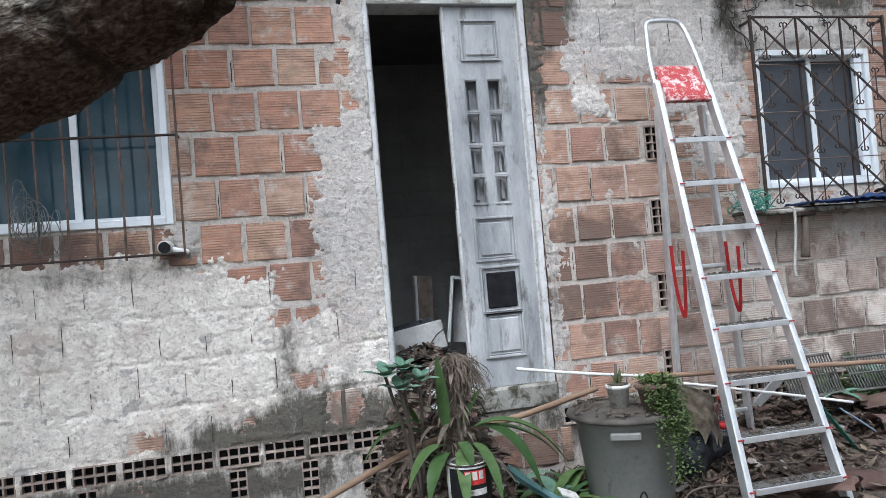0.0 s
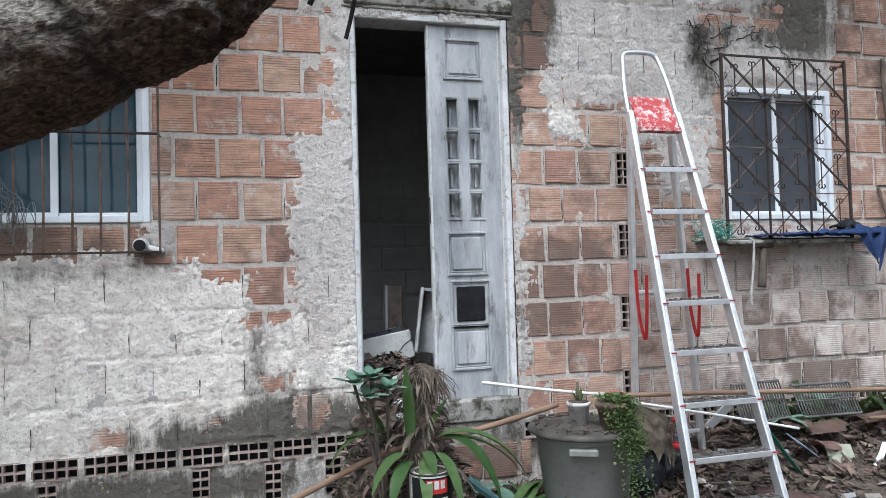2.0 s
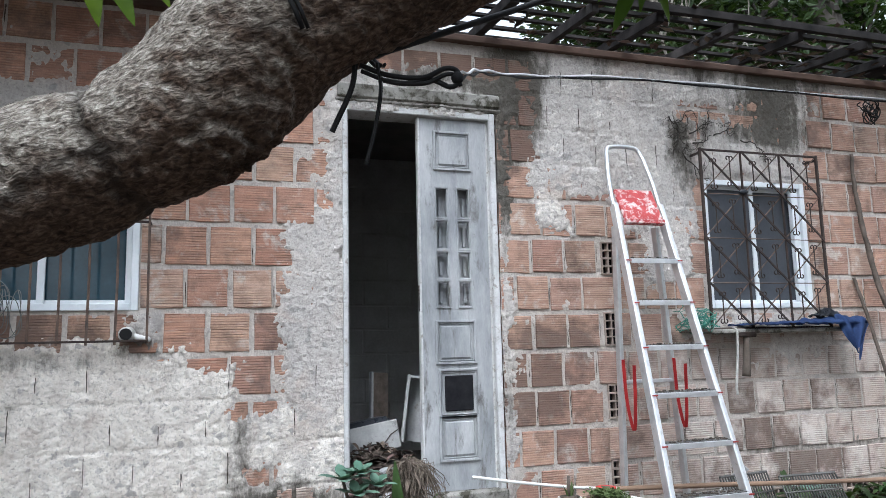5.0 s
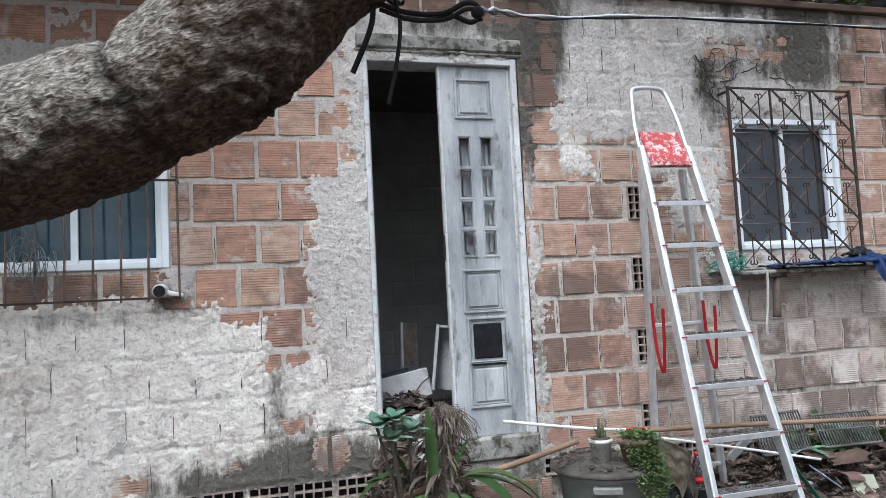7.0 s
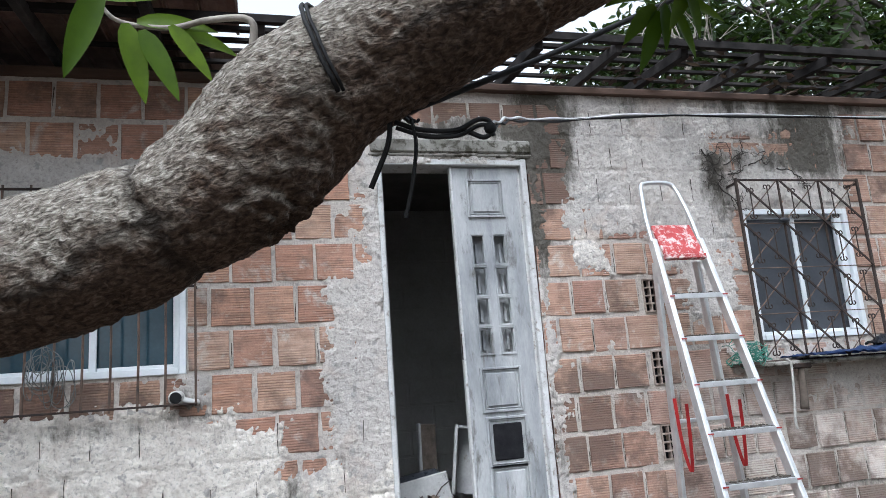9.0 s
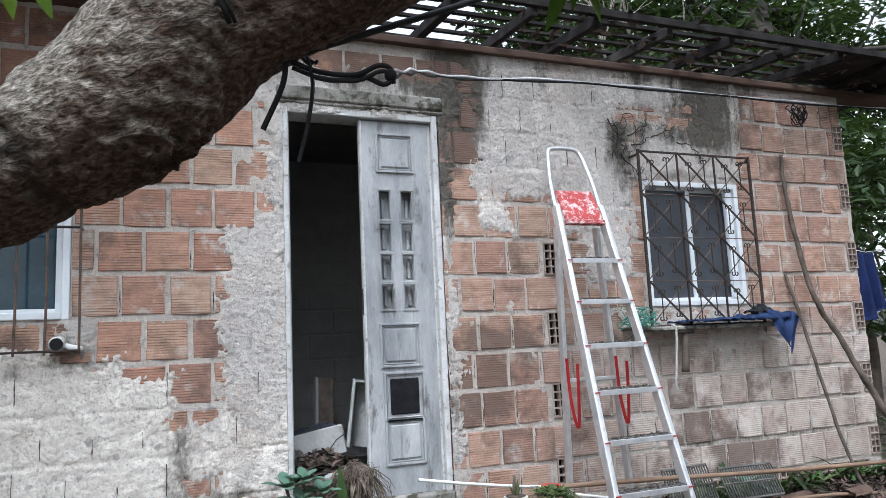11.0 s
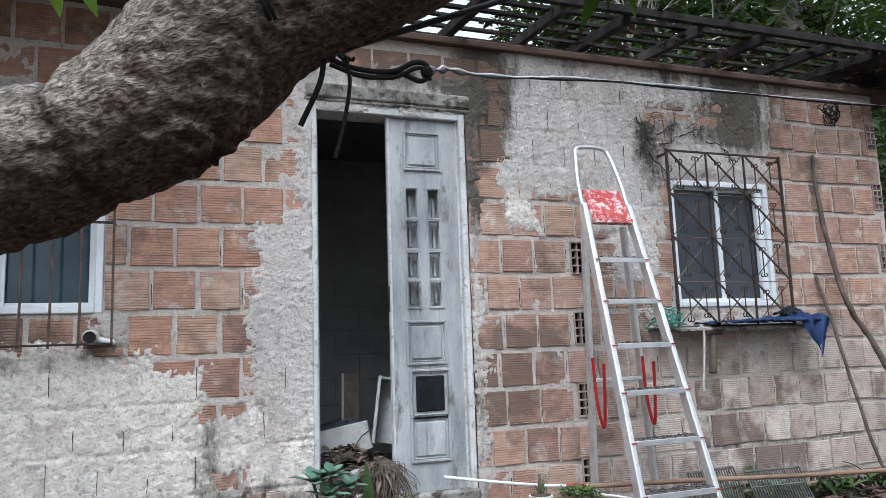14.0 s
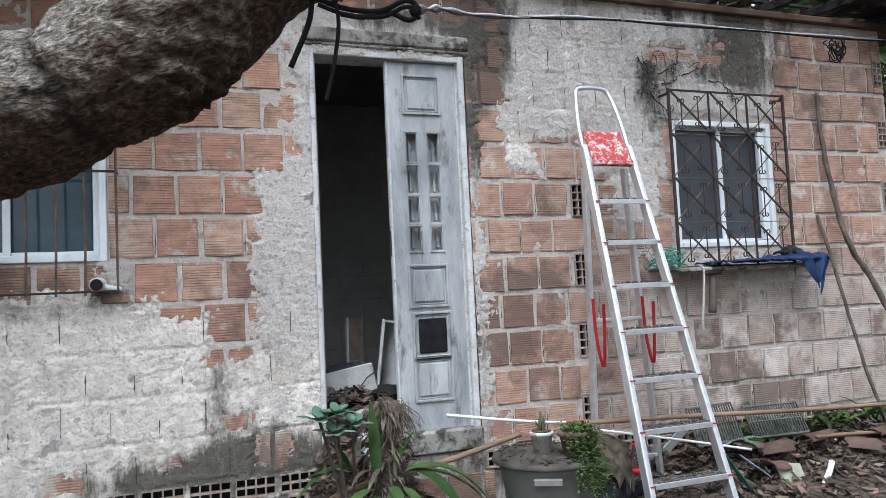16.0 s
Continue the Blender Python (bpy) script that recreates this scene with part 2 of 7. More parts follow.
    u = bump(n, l, b, crumbs, 0.9, 0.008, u)
    bump(n, l, b, fine, 0.8, 0.007, u)
    return m


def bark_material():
    """Scaly mango bark: short wavy ridges across the limb, lichen on its back, raw brown below; shade is painted into
    belly and creases.
    """
    m, n, l, b = nodes_of("mango_bark")
    geo = n.new("ShaderNodeNewGeometry")
    pos = n.new("ShaderNodeTexCoord").outputs["Object"]
    wob = n.new("ShaderNodeTexNoise")
    l.new(pos, wob.inputs["Vector"])
    wob.inputs["Scale"].default_value, wob.inputs["Detail"].default_value = 26.0, 3
    warp = n.new("ShaderNodeVectorMath")
    warp.operation = "MULTIPLY_ADD"
    l.new(wob.outputs["Color"], warp.inputs[0])
    warp.inputs[1].default_value = (0.014, 0.014, 0.014)
    l.new(pos, warp.inputs[2])
    turn = n.new("ShaderNodeMapping")
    turn.vector_type = "TEXTURE"
    turn.inputs["Rotation"].default_value = (0, radians(-14), radians(-18))
    turn.inputs["Scale"].default_value = (2.3, 1.7, 1.0)
    l.new(warp.outputs[0], turn.inputs["Vector"])
    ridges = noise_node(n, l, turn.outputs["Vector"], 150.0, 3, 0.5, 0.5)
    flakes = noise_node(n, l, turn.outputs["Vector"], 210.0, 4, 0.65)
    fine = noise_node(n, l, pos, 340, 4, 0.7)
    big = noise_node(n, l, pos, 8, 5, 0.6)
    patch = noise_node(n, l, pos, 22, 6, 0.66)
    high = calc(n, l, "ADD", calc(n, l, "MULTIPLY", ridges, 0.72), calc(n, l, "MULTIPLY", flakes, 0.30))
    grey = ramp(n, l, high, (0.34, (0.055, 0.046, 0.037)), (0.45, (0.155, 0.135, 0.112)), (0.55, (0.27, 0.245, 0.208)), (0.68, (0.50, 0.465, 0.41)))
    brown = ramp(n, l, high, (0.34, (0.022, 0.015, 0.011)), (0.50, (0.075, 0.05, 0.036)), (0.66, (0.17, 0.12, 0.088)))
    # raw brown belly goes darker by facing direction, shade put into the colour
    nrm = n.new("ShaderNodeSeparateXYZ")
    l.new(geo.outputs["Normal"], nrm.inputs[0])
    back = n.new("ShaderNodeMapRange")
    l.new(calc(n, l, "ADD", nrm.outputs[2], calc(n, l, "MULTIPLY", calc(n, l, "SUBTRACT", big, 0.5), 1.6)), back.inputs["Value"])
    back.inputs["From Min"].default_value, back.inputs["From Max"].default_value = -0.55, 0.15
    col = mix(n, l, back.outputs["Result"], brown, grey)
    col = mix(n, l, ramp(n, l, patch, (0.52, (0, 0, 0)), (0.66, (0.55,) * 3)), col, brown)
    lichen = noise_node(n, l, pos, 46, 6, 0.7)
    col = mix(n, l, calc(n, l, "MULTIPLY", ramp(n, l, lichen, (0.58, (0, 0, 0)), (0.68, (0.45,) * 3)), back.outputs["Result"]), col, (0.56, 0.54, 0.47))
    # near-black painted into the creases, standing for the shade in them
    crease_shade = n.new("ShaderNodeAttribute")
    crease_shade.attribute_name = "crease"
    col = mix(n, l, calc(n, l, "MULTIPLY", crease_shade.outputs["Fac"], 0.85, True), col, (0.018, 0.014, 0.011))
    col = mix(n, l, 0.5, col, ramp(n, l, fine, (0.2, (0.3,) * 3), (0.8, (0.78,) * 3)), "OVERLAY")
    l.new(col, b.inputs["Base Color"])
    b.inputs["Roughness"].default_value, b.inputs["Specular IOR Level"].default_value = 0.9, 0.2
    u = bump(n, l, b, high, 1.0, 0.022)
    bump(n, l, b, fine, 0.6, 0.004, u)
    return m


def leaf_material(name, c1, c2, gloss=0.42, thin=0.35):
    m, n, l, b = nodes_of(name)
    isl = n.new("ShaderNodeNewGeometry").outputs["Random Per Island"]
    rnd = n.new("ShaderNodeObjectInfo").outputs["Random"]
    f = calc(n, l, "FRACT", calc(n, l, "ADD", isl, rnd))
    pos = n.new("ShaderNodeNewGeometry").outputs["Position"]
    col = mix(n, l, f, c1, c2)
    col = mix(n, l, ramp(n, l, noise_node(n, l, pos, 30, 5), (0.4, (0, 0, 0)), (0.7, (0.5,) * 3)), col, tuple(v * 0.6 for v in c1))
    l.new(col, b.inputs["Base Color"])
    b.inputs["Roughness"].default_value, b.inputs["Specular IOR Level"].default_value = gloss, 0.12
    if thin:
        tr = n.new("ShaderNodeBsdfTranslucent")
        l.new(mix(n, l, 0.5, col, (0.12, 0.22, 0.01), "MIX"), tr.inputs["Color"])
        ms = n.new("ShaderNodeMixShader")
        ms.inputs["Fac"].default_value = thin
        l.new(b.outputs[0], ms.inputs[1])
        l.new(tr.outputs[0], ms.inputs[2])
        l.new(ms.outputs[0], n["Material Output"].inputs["Surface"])
    return m


def glass_material(name="window_glass", tint=(0.8, 0.85, 0.85)):
    m, n, l, b = nodes_of(name)
    b.inputs["Base Color"].default_value = (*tint, 1)
    b.inputs["Transmission Weight"].default_value = 1.0
    b.inputs["IOR"].default_value = 1.45
    pos = n.new("ShaderNodeNewGeometry").outputs["Position"]
    dust = ramp(n, l, noise_node(n, l, pos, 14, 8, 0.7), (0.4, (0.015,) * 3), (0.8, (0.09,) * 3))
    l.new(dust, b.inputs["Roughness"])
    return m


BRICK = brick_material()
VENT = surface("vent_clay", (0.24, 0.185, 0.155), (0.37, 0.305, 0.265), 6, 90, 0.95, 0.4, vary=0.2, dirt=(0.16, 0.14, 0.12), dirt_at=0.55)
RENDER = render_material()
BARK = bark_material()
# mossy cement, its tone also darkened for the branch's shade on the lintel
MOSSY = surface("mossy_cement", (0.16, 0.152, 0.132), (0.33, 0.318, 0.29), 6, 80, 0.95, 0.7, dirt=(0.055, 0.05, 0.036), dirt_at=0.47)
MORTAR = surface("old_mortar", (0.30, 0.285, 0.26), (0.42, 0.40, 0.375), 9, 80, 0.95, 0.6)
INNER = surface("grey_block_wall", (0.46, 0.455, 0.445), (0.62, 0.615, 0.60), 3, 60, 0.95, 0.4)
SCREED = surface("bare_screed", (0.16, 0.15, 0.14), (0.24, 0.23, 0.21), 4, 60, 0.95, 0.4)
DOORPAINT = surface("weathered_grey_paint", (0.185, 0.197, 0.21), (0.47, 0.478, 0.48), 3.2, 70, 0.5, 0.35, dirt=(0.13, 0.125, 0.115), dirt_at=0.555, stretch=(1.6, 1, 0.45))
# black of the painted door patch, also shade inside the vent blocks
DOORBLACK = surface("patch_and_hollow_black", (0.01, 0.01, 0.012), (0.02, 0.02, 0.022), 20, 90, 0.9, 0.3, spec=0.1)
FRAMEPAINT = surface("chipped_white_paint", (0.44, 0.44, 0.43), (0.64, 0.64, 0.63), 9, 90, 0.6, 0.4, dirt=(0.25, 0.22, 0.19), dirt_at=0.56)
WHITEALU = surface("white_aluminium", (0.72, 0.76, 0.79), (0.80, 0.83, 0.85), 6, 60, 0.35, 0.08, dirt=(0.55, 0.56, 0.55), dirt_at=0.66)
LADDERALU = surface("bare_aluminium", (0.58, 0.59, 0.60), (0.76, 0.77, 0.78), 14, 120, 0.40, 0.2, metal=0.75, dirt=(0.36, 0.35, 0.33), dirt_at=0.60)
IRON = surface("rusty_iron", (0.022, 0.019, 0.018), (0.06, 0.038, 0.029), 18, 130, 0.75, 0.35, metal=0.2)
RUSTBAR = surface("painted_iron_rust", (0.05, 0.042, 0.038), (0.16, 0.10, 0.07), 16, 120, 0.75, 0.35)
GLASS = glass_material("tinted_glass", (0.10, 0.14, 0.17))
CLEAR = glass_material("clear_plastic", (0.85, 0.88, 0.88))
BLUEPANE = surface("blue_tinted_pane", (0.012, 0.034, 0.048), (0.028, 0.06, 0.08), 4, 60, 0.06, 0.02, dirt=(0.08, 0.09, 0.10), dirt_at=0.66, spec=0.34)
DARKPANE = surface("black_shutter_sheet", (0.042, 0.047, 0.056), (0.068, 0.075, 0.087), 3, 60, 0.45, 0.1, dirt=(0.13, 0.13, 0.13), dirt_at=0.66)
REDPLASTIC = surface("chipped_red_paint", (0.30, 0.03, 0.032), (0.40, 0.055, 0.055), 12, 90, 0.6, 0.25, dirt=(0.60, 0.50, 0.48), dirt_at=0.49)
RED = surface("red_webbing", (0.40, 0.02, 0.022), (0.50, 0.035, 0.03), 12, 150, 0.7, 0.2)
BINGREY = surface("grey_plastic", (0.16, 0.165, 0.155), (0.22, 0.22, 0.205), 5, 60, 0.55, 0.15, dirt=(0.11, 0.10, 0.085), dirt_at=0.58)
POTWHITE = surface("stained_white_plastic", (0.46, 0.45, 0.42), (0.64, 0.635, 0.61), 10, 80, 0.5, 0.15, dirt=(0.2, 0.18, 0.15), dirt_at=0.53)
TERRACOTTA = surface("terracotta", (0.13, 0.082, 0.066), (0.24, 0.16, 0.13), 9, 90, 0.9, 0.3, vary=0.25, dirt=(0.17, 0.13, 0.11), dirt_at=0.56)
PVC = surface("white_pvc", (0.70, 0.70, 0.68), (0.80, 0.80, 0.78), 9, 80, 0.4, 0.08, dirt=(0.48, 0.45, 0.40), dirt_at=0.62)
BAMBOO = surface("weathered_pole_wood", (0.14, 0.09, 0.06), (0.28, 0.185, 0.125), 8, 90, 0.85, 0.4, stretch=(0.3, 1, 1))
STICKWOOD = surface("bare_branch_wood", (0.052, 0.042, 0.034), (0.135, 0.108, 0.088), 14, 120, 0.9, 0.5)
ROOFWOOD = surface("blackish_roof_timber", (0.010, 0.0095, 0.0095), (0.042, 0.038, 0.036), 8, 80, 0.95, 0.4, vary=0.4, spec=0.15)
SOIL = surface("leafy_soil", (0.055, 0.042, 0.032), (0.115, 0.09, 0.07), 5, 60, 0.95, 0.8, dist=0.02)
BLACKRUBBER = surface("black_rubber", (0.007, 0.007, 0.008), (0.016, 0.016, 0.016), 20, 120, 0.7, 0.15, spec=0.2)
BLACKBAG = surface("black_bin_bag", (0.012, 0.014, 0.018), (0.03, 0.034, 0.042), 9, 40, 0.3, 0.4)
WIREDARK = surface("oxidised_wire", (0.09, 0.095, 0.09), (0.17, 0.175, 0.165), 20, 90, 0.6, 0.1)
CABLEGREY = surface("grey_cable", (0.44, 0.445, 0.44), (0.60, 0.605, 0.60), 20, 90, 0.5, 0.1)
BLUE = surface("blue_tarpaulin", (0.018, 0.040, 0.12), (0.04, 0.08, 0.21), 8, 90, 0.75, 0.4)
NAVY = surface("navy_cloth", (0.015, 0.03, 0.12), (0.03, 0.05, 0.18), 8, 120, 0.85, 0.3)
# paints the shade of open joints; the ladder's mud uses it too
DARKGAP = surface("gap_shade_and_mud", (0.035, 0.03, 0.026), (0.10, 0.085, 0.07), 30, 90, 0.95, 0.3, spec=0.1)
TREADDIRT = surface("muddy_tread", (0.02, 0.019, 0.018), (0.15, 0.145, 0.135), 60, 150, 0.85, 0.6)
TWIGPALE = surface("pale_twig_bark", (0.17, 0.15, 0.125), (0.34, 0.31, 0.27), 14, 120, 0.9, 0.4)
GREENNET = surface("green_netting", (0.03, 0.16, 0.12), (0.06, 0.24, 0.18), 12, 90, 0.7, 0.2)
ROPE = surface("frayed_white_rope", (0.30, 0.29, 0.27), (0.46, 0.45, 0.42), 30, 160, 0.9, 0.6)
DEADLEAF = surface("dead_leaves", (0.040, 0.030, 0.024), (0.13, 0.094, 0.072), 8, 80, 0.85, 0.2, vary=0.75)
DRYFIBRE = surface("dry_fibre", (0.075, 0.058, 0.045), (0.21, 0.17, 0.135), 20, 120, 0.95, 0.4, vary=0.3)
GREYBOARD = surface("grey_board", (0.30, 0.305, 0.305), (0.44, 0.445, 0.44), 6, 70, 0.75, 0.2, dirt=(0.25, 0.23, 0.21), dirt_at=0.58, vary=0.12)
RUBBLE = surface("rubble", (0.20, 0.17, 0.15), (0.36, 0.32, 0.29), 10, 70, 0.95, 0.6, vary=0.4)
TRAYGREY = surface("dirty_tray_plastic", (0.34, 0.34, 0.33), (0.46, 0.46, 0.45), 7, 70, 0.5, 0.2, dirt=(0.13, 0.12, 0.11), dirt_at=0.56)
DARKSLAT = surface("dirty_grey_plastic", (0.06, 0.058, 0.054), (0.15, 0.148, 0.14), 8, 70, 0.6, 0.2)
MANGO = leaf_material("mango_leaf", (0.030, 0.066, 0.002), (0.075, 0.125, 0.003), 0.5, 0.16)
CROWN = leaf_material("tree_leaf", (0.018, 0.034, 0.014), (0.055, 0.082, 0.034), 0.36, 0.14)
DARKTRUNK = surface("dark_bark", (0.018, 0.015, 0.013), (0.055, 0.046, 0.038), 9, 80, 0.9, 0.6)
PLATEWOOD = surface("weathered_brown_timber", (0.055, 0.034, 0.026), (0.12, 0.075, 0.055), 8, 90, 0.9, 0.4, stretch=(0.3, 1, 1))
STRAPLEAF = leaf_material("strap_leaf", (0.038, 0.078, 0.026), (0.105, 0.165, 0.062), 0.42, 0.12)
ROSETTE = leaf_material("waxy_leaf", (0.09, 0.175, 0.125), (0.19, 0.30, 0.225), 0.45, 0.1)
TRAIL = leaf_material("trailing_leaf", (0.085, 0.125, 0.045), (0.15, 0.20, 0.085), 0.55, 0.1)


# ---- builders ----
ORIGIN = {}


def thing(name, at, label, category, group="", kind=""):
    ob = new(name)
    ob.location = at
    ob.empty_display_size = 0.1
    ORIGIN[ob] = Vector(at)
    return tagged(ob, label, category, group, kind)


def mesh_of(bm, name, material, shift, smooth=False):
    me = bpy.data.meshes.new(name)
    if shift:
        bmesh.ops.translate(bm, verts=bm.verts, vec=-shift)
    bm.to_mesh(me)
    bm.free()
    me.materials.append(material)
    if smooth:
        me.polygons.foreach_set("use_smooth", [True] * len(me.polygons))
    return me


def part(name, bm, material, parent, label="", smooth=False):
    """Links a bmesh, given in world places, as one mesh under a thing or a part."""
    ob = new(name, mesh_of(bm, name, material, ORIGIN[parent], smooth))
    ob.parent = parent
    ORIGIN[ob] = ORIGIN[parent]
    return tagged(ob, label)


def solid(name, bm, material, label="", category="", kind="", group="", smooth=False, at=(0, 0, 0)):
    """A thing that is one mesh."""
    ob = new(name, mesh_of(bm, name, material, Vector(at), smooth))
    ob.location = at
    ORIGIN[ob] = Vector(at)
    return tagged(ob, label, category, group, kind)


def box(bm, x0, x1, y0, y1, z0, z1, bev=0.0, m=None):
    r = bmesh.ops.create_cube(bm, size=1.0)
    vs = r["verts"]
    for v in vs:
        v.co = Vector(((x0 + x1) / 2 + v.co.x * (x1 - x0), (y0 + y1) / 2 + v.co.y * (y1 - y0), (z0 + z1) / 2 + v.co.z * (z1 - z0)))
    if m is not None:
        bmesh.ops.transform(bm, matrix=m, verts=vs)
    if bev:
        es = list({e for v in vs for e in v.link_edges})
        bmesh.ops.bevel(bm, geom=es, offset=bev, segments=1, affect="EDGES", profile=0.7)
    return bm


def boxes(*rows, bev=0.0):
    bm = bmesh.new()
    for r in rows:
        box(bm, *r, bev=bev)
    return bm


def beam(bm, a, b, w, h, up=(0, 0, 1), bev=0.0):
    """A bar of width w and height h from a to b."""
    a, b = Vector(a), Vector(b)
    d = (b - a).normalized()
    s = d.cross(Vector(up))
    s = s.normalized() if s.length > 1e-4 else Vector((1, 0, 0))
    u = s.cross(d).normalized()
    m = Matrix((( s.x, d.x, u.x, (a.x + b.x) / 2), (s.y, d.y, u.y, (a.y + b.y) / 2), (s.z, d.z, u.z, (a.z + b.z) / 2), (0, 0, 0, 1)))
    L = (b - a).length
    return box(bm, -w / 2, w / 2, -L / 2, L / 2, -h / 2, h / 2, bev, m)


def smooth_path(pts, n=8):
    """Points on a smooth curve through pts."""
    p = [Vector(q) for q in pts]
    p = [p[0] * 2 - p[1]] + p + [p[-1] * 2 - p[-2]]
    out = []
    for i in range(1, len(p) - 2):
        for k in range(n):
            t = k / n
            a, b, c, d = p[i - 1], p[i], p[i + 1], p[i + 2]
            out.append(0.5 * (2 * b + (c - a) * t + (2 * a - 5 * b + 4 * c - d) * t * t + (3 * b - a - 3 * c + d) * t ** 3))
    return out + [p[-2]]


def tube(bm, pts, r, seg=8, caps=True, wob=None):
    """A round bar along pts; r is a radius or a function of the run 0..1; wob moves a ring's point."""
    pts = [Vector(q) for q in pts]
    n = len(pts)
    rings, side = [], None
    for i, p in enumerate(pts):
        d = (pts[min(i + 1, n - 1)] - pts[max(i - 1, 0)]).normalized()
        if side is None:
            side = d.orthogonal().normalized()
        side = (side - d * side.dot(d)).normalized()
        up = d.cross(side)
        rad = r(i / (n - 1)) if callable(r) else r
        ring = []
        for k in range(seg):
            a = 2 * math.pi * k / seg
            o = side * math.cos(a) + up * math.sin(a)
            q = rad * (wob(i / (n - 1), a, p) if wob else 1.0)
            ring.append(bm.verts.new(p + o * q))
        rings.append(ring)
    for a, b in zip(rings, rings[1:]):
        for k in range(seg):
            bm.faces.new((a[k], a[(k + 1) % seg], b[(k + 1) % seg], b[k]))
    if caps:
        bm.faces.new(rings[0][::-1])
        bm.faces.new(rings[-1])
    return bm


def lathe(bm, at, profile, seg=20):
    """Turned form about the vertical through at; profile rows of radius and height."""
    rings = []
    for r, z in profile:
        rings.append([bm.verts.new((at[0] + r * math.cos(2 * math.pi * k / seg), at[1] + r * math.sin(2 * math.pi * k / seg), at[2] + z)) for k in range(seg)])
    for a, b in zip(rings, rings[1:]):
        for k in range(seg):
            bm.faces.new((a[k], a[(k + 1) % seg], b[(k + 1) % seg], b[k]))
    bm.faces.new(rings[0][::-1])
    bm.faces.new(rings[-1])
    return bm


def blade(bm, base, direction, length, width, droop=0.3, fold=0.15, seg=6, up=(0, 0, 1), belly=0.75):
    """A pointed leaf with a folded midrib that droops along its run."""
    d = Vector(direction).normalized()
    u = Vector(up)
    s = d.cross(u)
    s = s.normalized() if s.length > 1e-3 else Vector((1, 0, 0))
    p = Vector(base)
    rows = []
    for i in range(seg + 1):
        t = i / seg
        w = width * math.sin(math.pi * min(1, t ** belly * 0.93 + 0.07)) ** 0.8
        nrm = s.cross(d).normalized()
        rows.append((bm.verts.new(p - s * w / 2 + nrm * w * fold), bm.verts.new(p), bm.verts.new(p + s * w / 2 + nrm * w * fold)))
        p = p + d * length / seg
        d = (d + Vector((0, 0, -droop / seg))).normalized()
    for a, b in zip(rows, rows[1:]):
        bm.faces.new((a[0], a[1], b[1], b[0]))
        bm.faces.new((a[1], a[2], b[2], b[1]))
    return bm


def fast_leaves(name, rng, centres, count, size, material, flat=0.35, droop=0.5, shift=(0, 0, 0)):
    """Many small folded leaves about the centres (x, y, z, radius) as one mesh."""
    c = np.array(centres)
    w = c[:, 3] ** 2
    pick = rng.choice(len(c), count, p=w / w.sum())
    v = rng.normal(size=(count, 3))
    v /= np.linalg.norm(v, axis=1)[:, None]
    p = c[pick, :3] + v * (c[pick, 3] * rng.uniform(0.35, 1.05, count) ** 0.6)[:, None] * np.array([1, 1, 0.75])
    d = rng.normal(size=(count, 3)) + v * 0.8
    d[:, 2] = d[:, 2] * flat - droop
    d /= np.linalg.norm(d, axis=1)[:, None]
    s = np.cross(d, rng.normal(size=(count, 3)) * 0.5 + np.array([0, 0, 1]))
    s /= np.linalg.norm(s, axis=1)[:, None]
    nn = np.cross(s, d)
    L = size * rng.uniform(0.6, 1.3, count)[:, None]
    W = L * 0.20
    vs = np.stack([p, p + d * L * 0.45 - s * W + nn * W * 0.4, p + d * L, p + d * L * 0.45 + s * W + nn * W * 0.4], 1).reshape(-1, 3)
    k = np.arange(count)[:, None] * 4
    fs = np.concatenate([k + [0, 1, 2], k + [0, 2, 3]], 1).reshape(-1, 3)
    me = bpy.data.meshes.new(name)
    me.from_pydata((vs - np.array(shift)).tolist(), [], fs.tolist())
    me.materials.append(material)
    return me


def n2(x, z, s, o=0.0):
    return noise.noise(Vector((x * s + o, z * s - o, o * 0.37)))


def step(a, b, v):
    t = min(1.0, max(0.0, (v - a) / (b - a)))
    return t * t * (3 - 2 * t)


# ---- the place in numbers ----
GROUND = -0.42
TOP = 2.53
WEST, EAST = -3.4, 4.04
DOOR = (-0.035, 0.835, 0.0, 2.10)
WIN_L = (-1.90, -1.0, 1.035, 1.86)
WIN_R = (2.20, 2.984, 1.02, 1.822)

# ---- the house: walls, floor, ceiling ----
def holed(x0, x1, z0, z1, y0, y1, holes):
    """A wall slab with rectangular openings through it."""
    xs = sorted({x0, x1, *(v for h in holes for v in h[:2])})
    zs = sorted({z0, z1, *(v for h in holes for v in h[2:])})
    bm = bmesh.new()
    for a, b in zip(xs, xs[1:]):
        run = None
        for c, d in zip(zs, zs[1:]):
            if any(h[0] <= (a + b) / 2 <= h[1] and h[2] <= (c + d) / 2 <= h[3] for h in holes):
                if run:
                    box(bm, a, b, y0, y1, *run)
                run = None
            else:
                run = (run[0] if run else c, d)
        if run:
            box(bm, a, b, y0, y1, *run)
    bmesh.ops.remove_doubles(bm, verts=bm.verts, dist=1e-5)
    return bm


HOLES = [DOOR, WIN_L, WIN_R]
wall_front = solid("wall_front", holed(WEST, EAST, -0.6, TOP, 0.025, 0.15, HOLES), MORTAR, "unfinished hollow-brick house front with patches of cement render", "wall", "structure")
wall_side = solid("wall_east", boxes((EAST - 0.15, EAST, 0.15, 4.2, -0.6, TOP)), MORTAR, "bare brick side wall of the house", "wall", "structure")
wall_west = solid("wall_west", boxes((WEST, WEST + 0.15, 0.15, 4.2, -0.6, TOP)), MORTAR, "bare brick far side wall of the house", "wall", "structure")
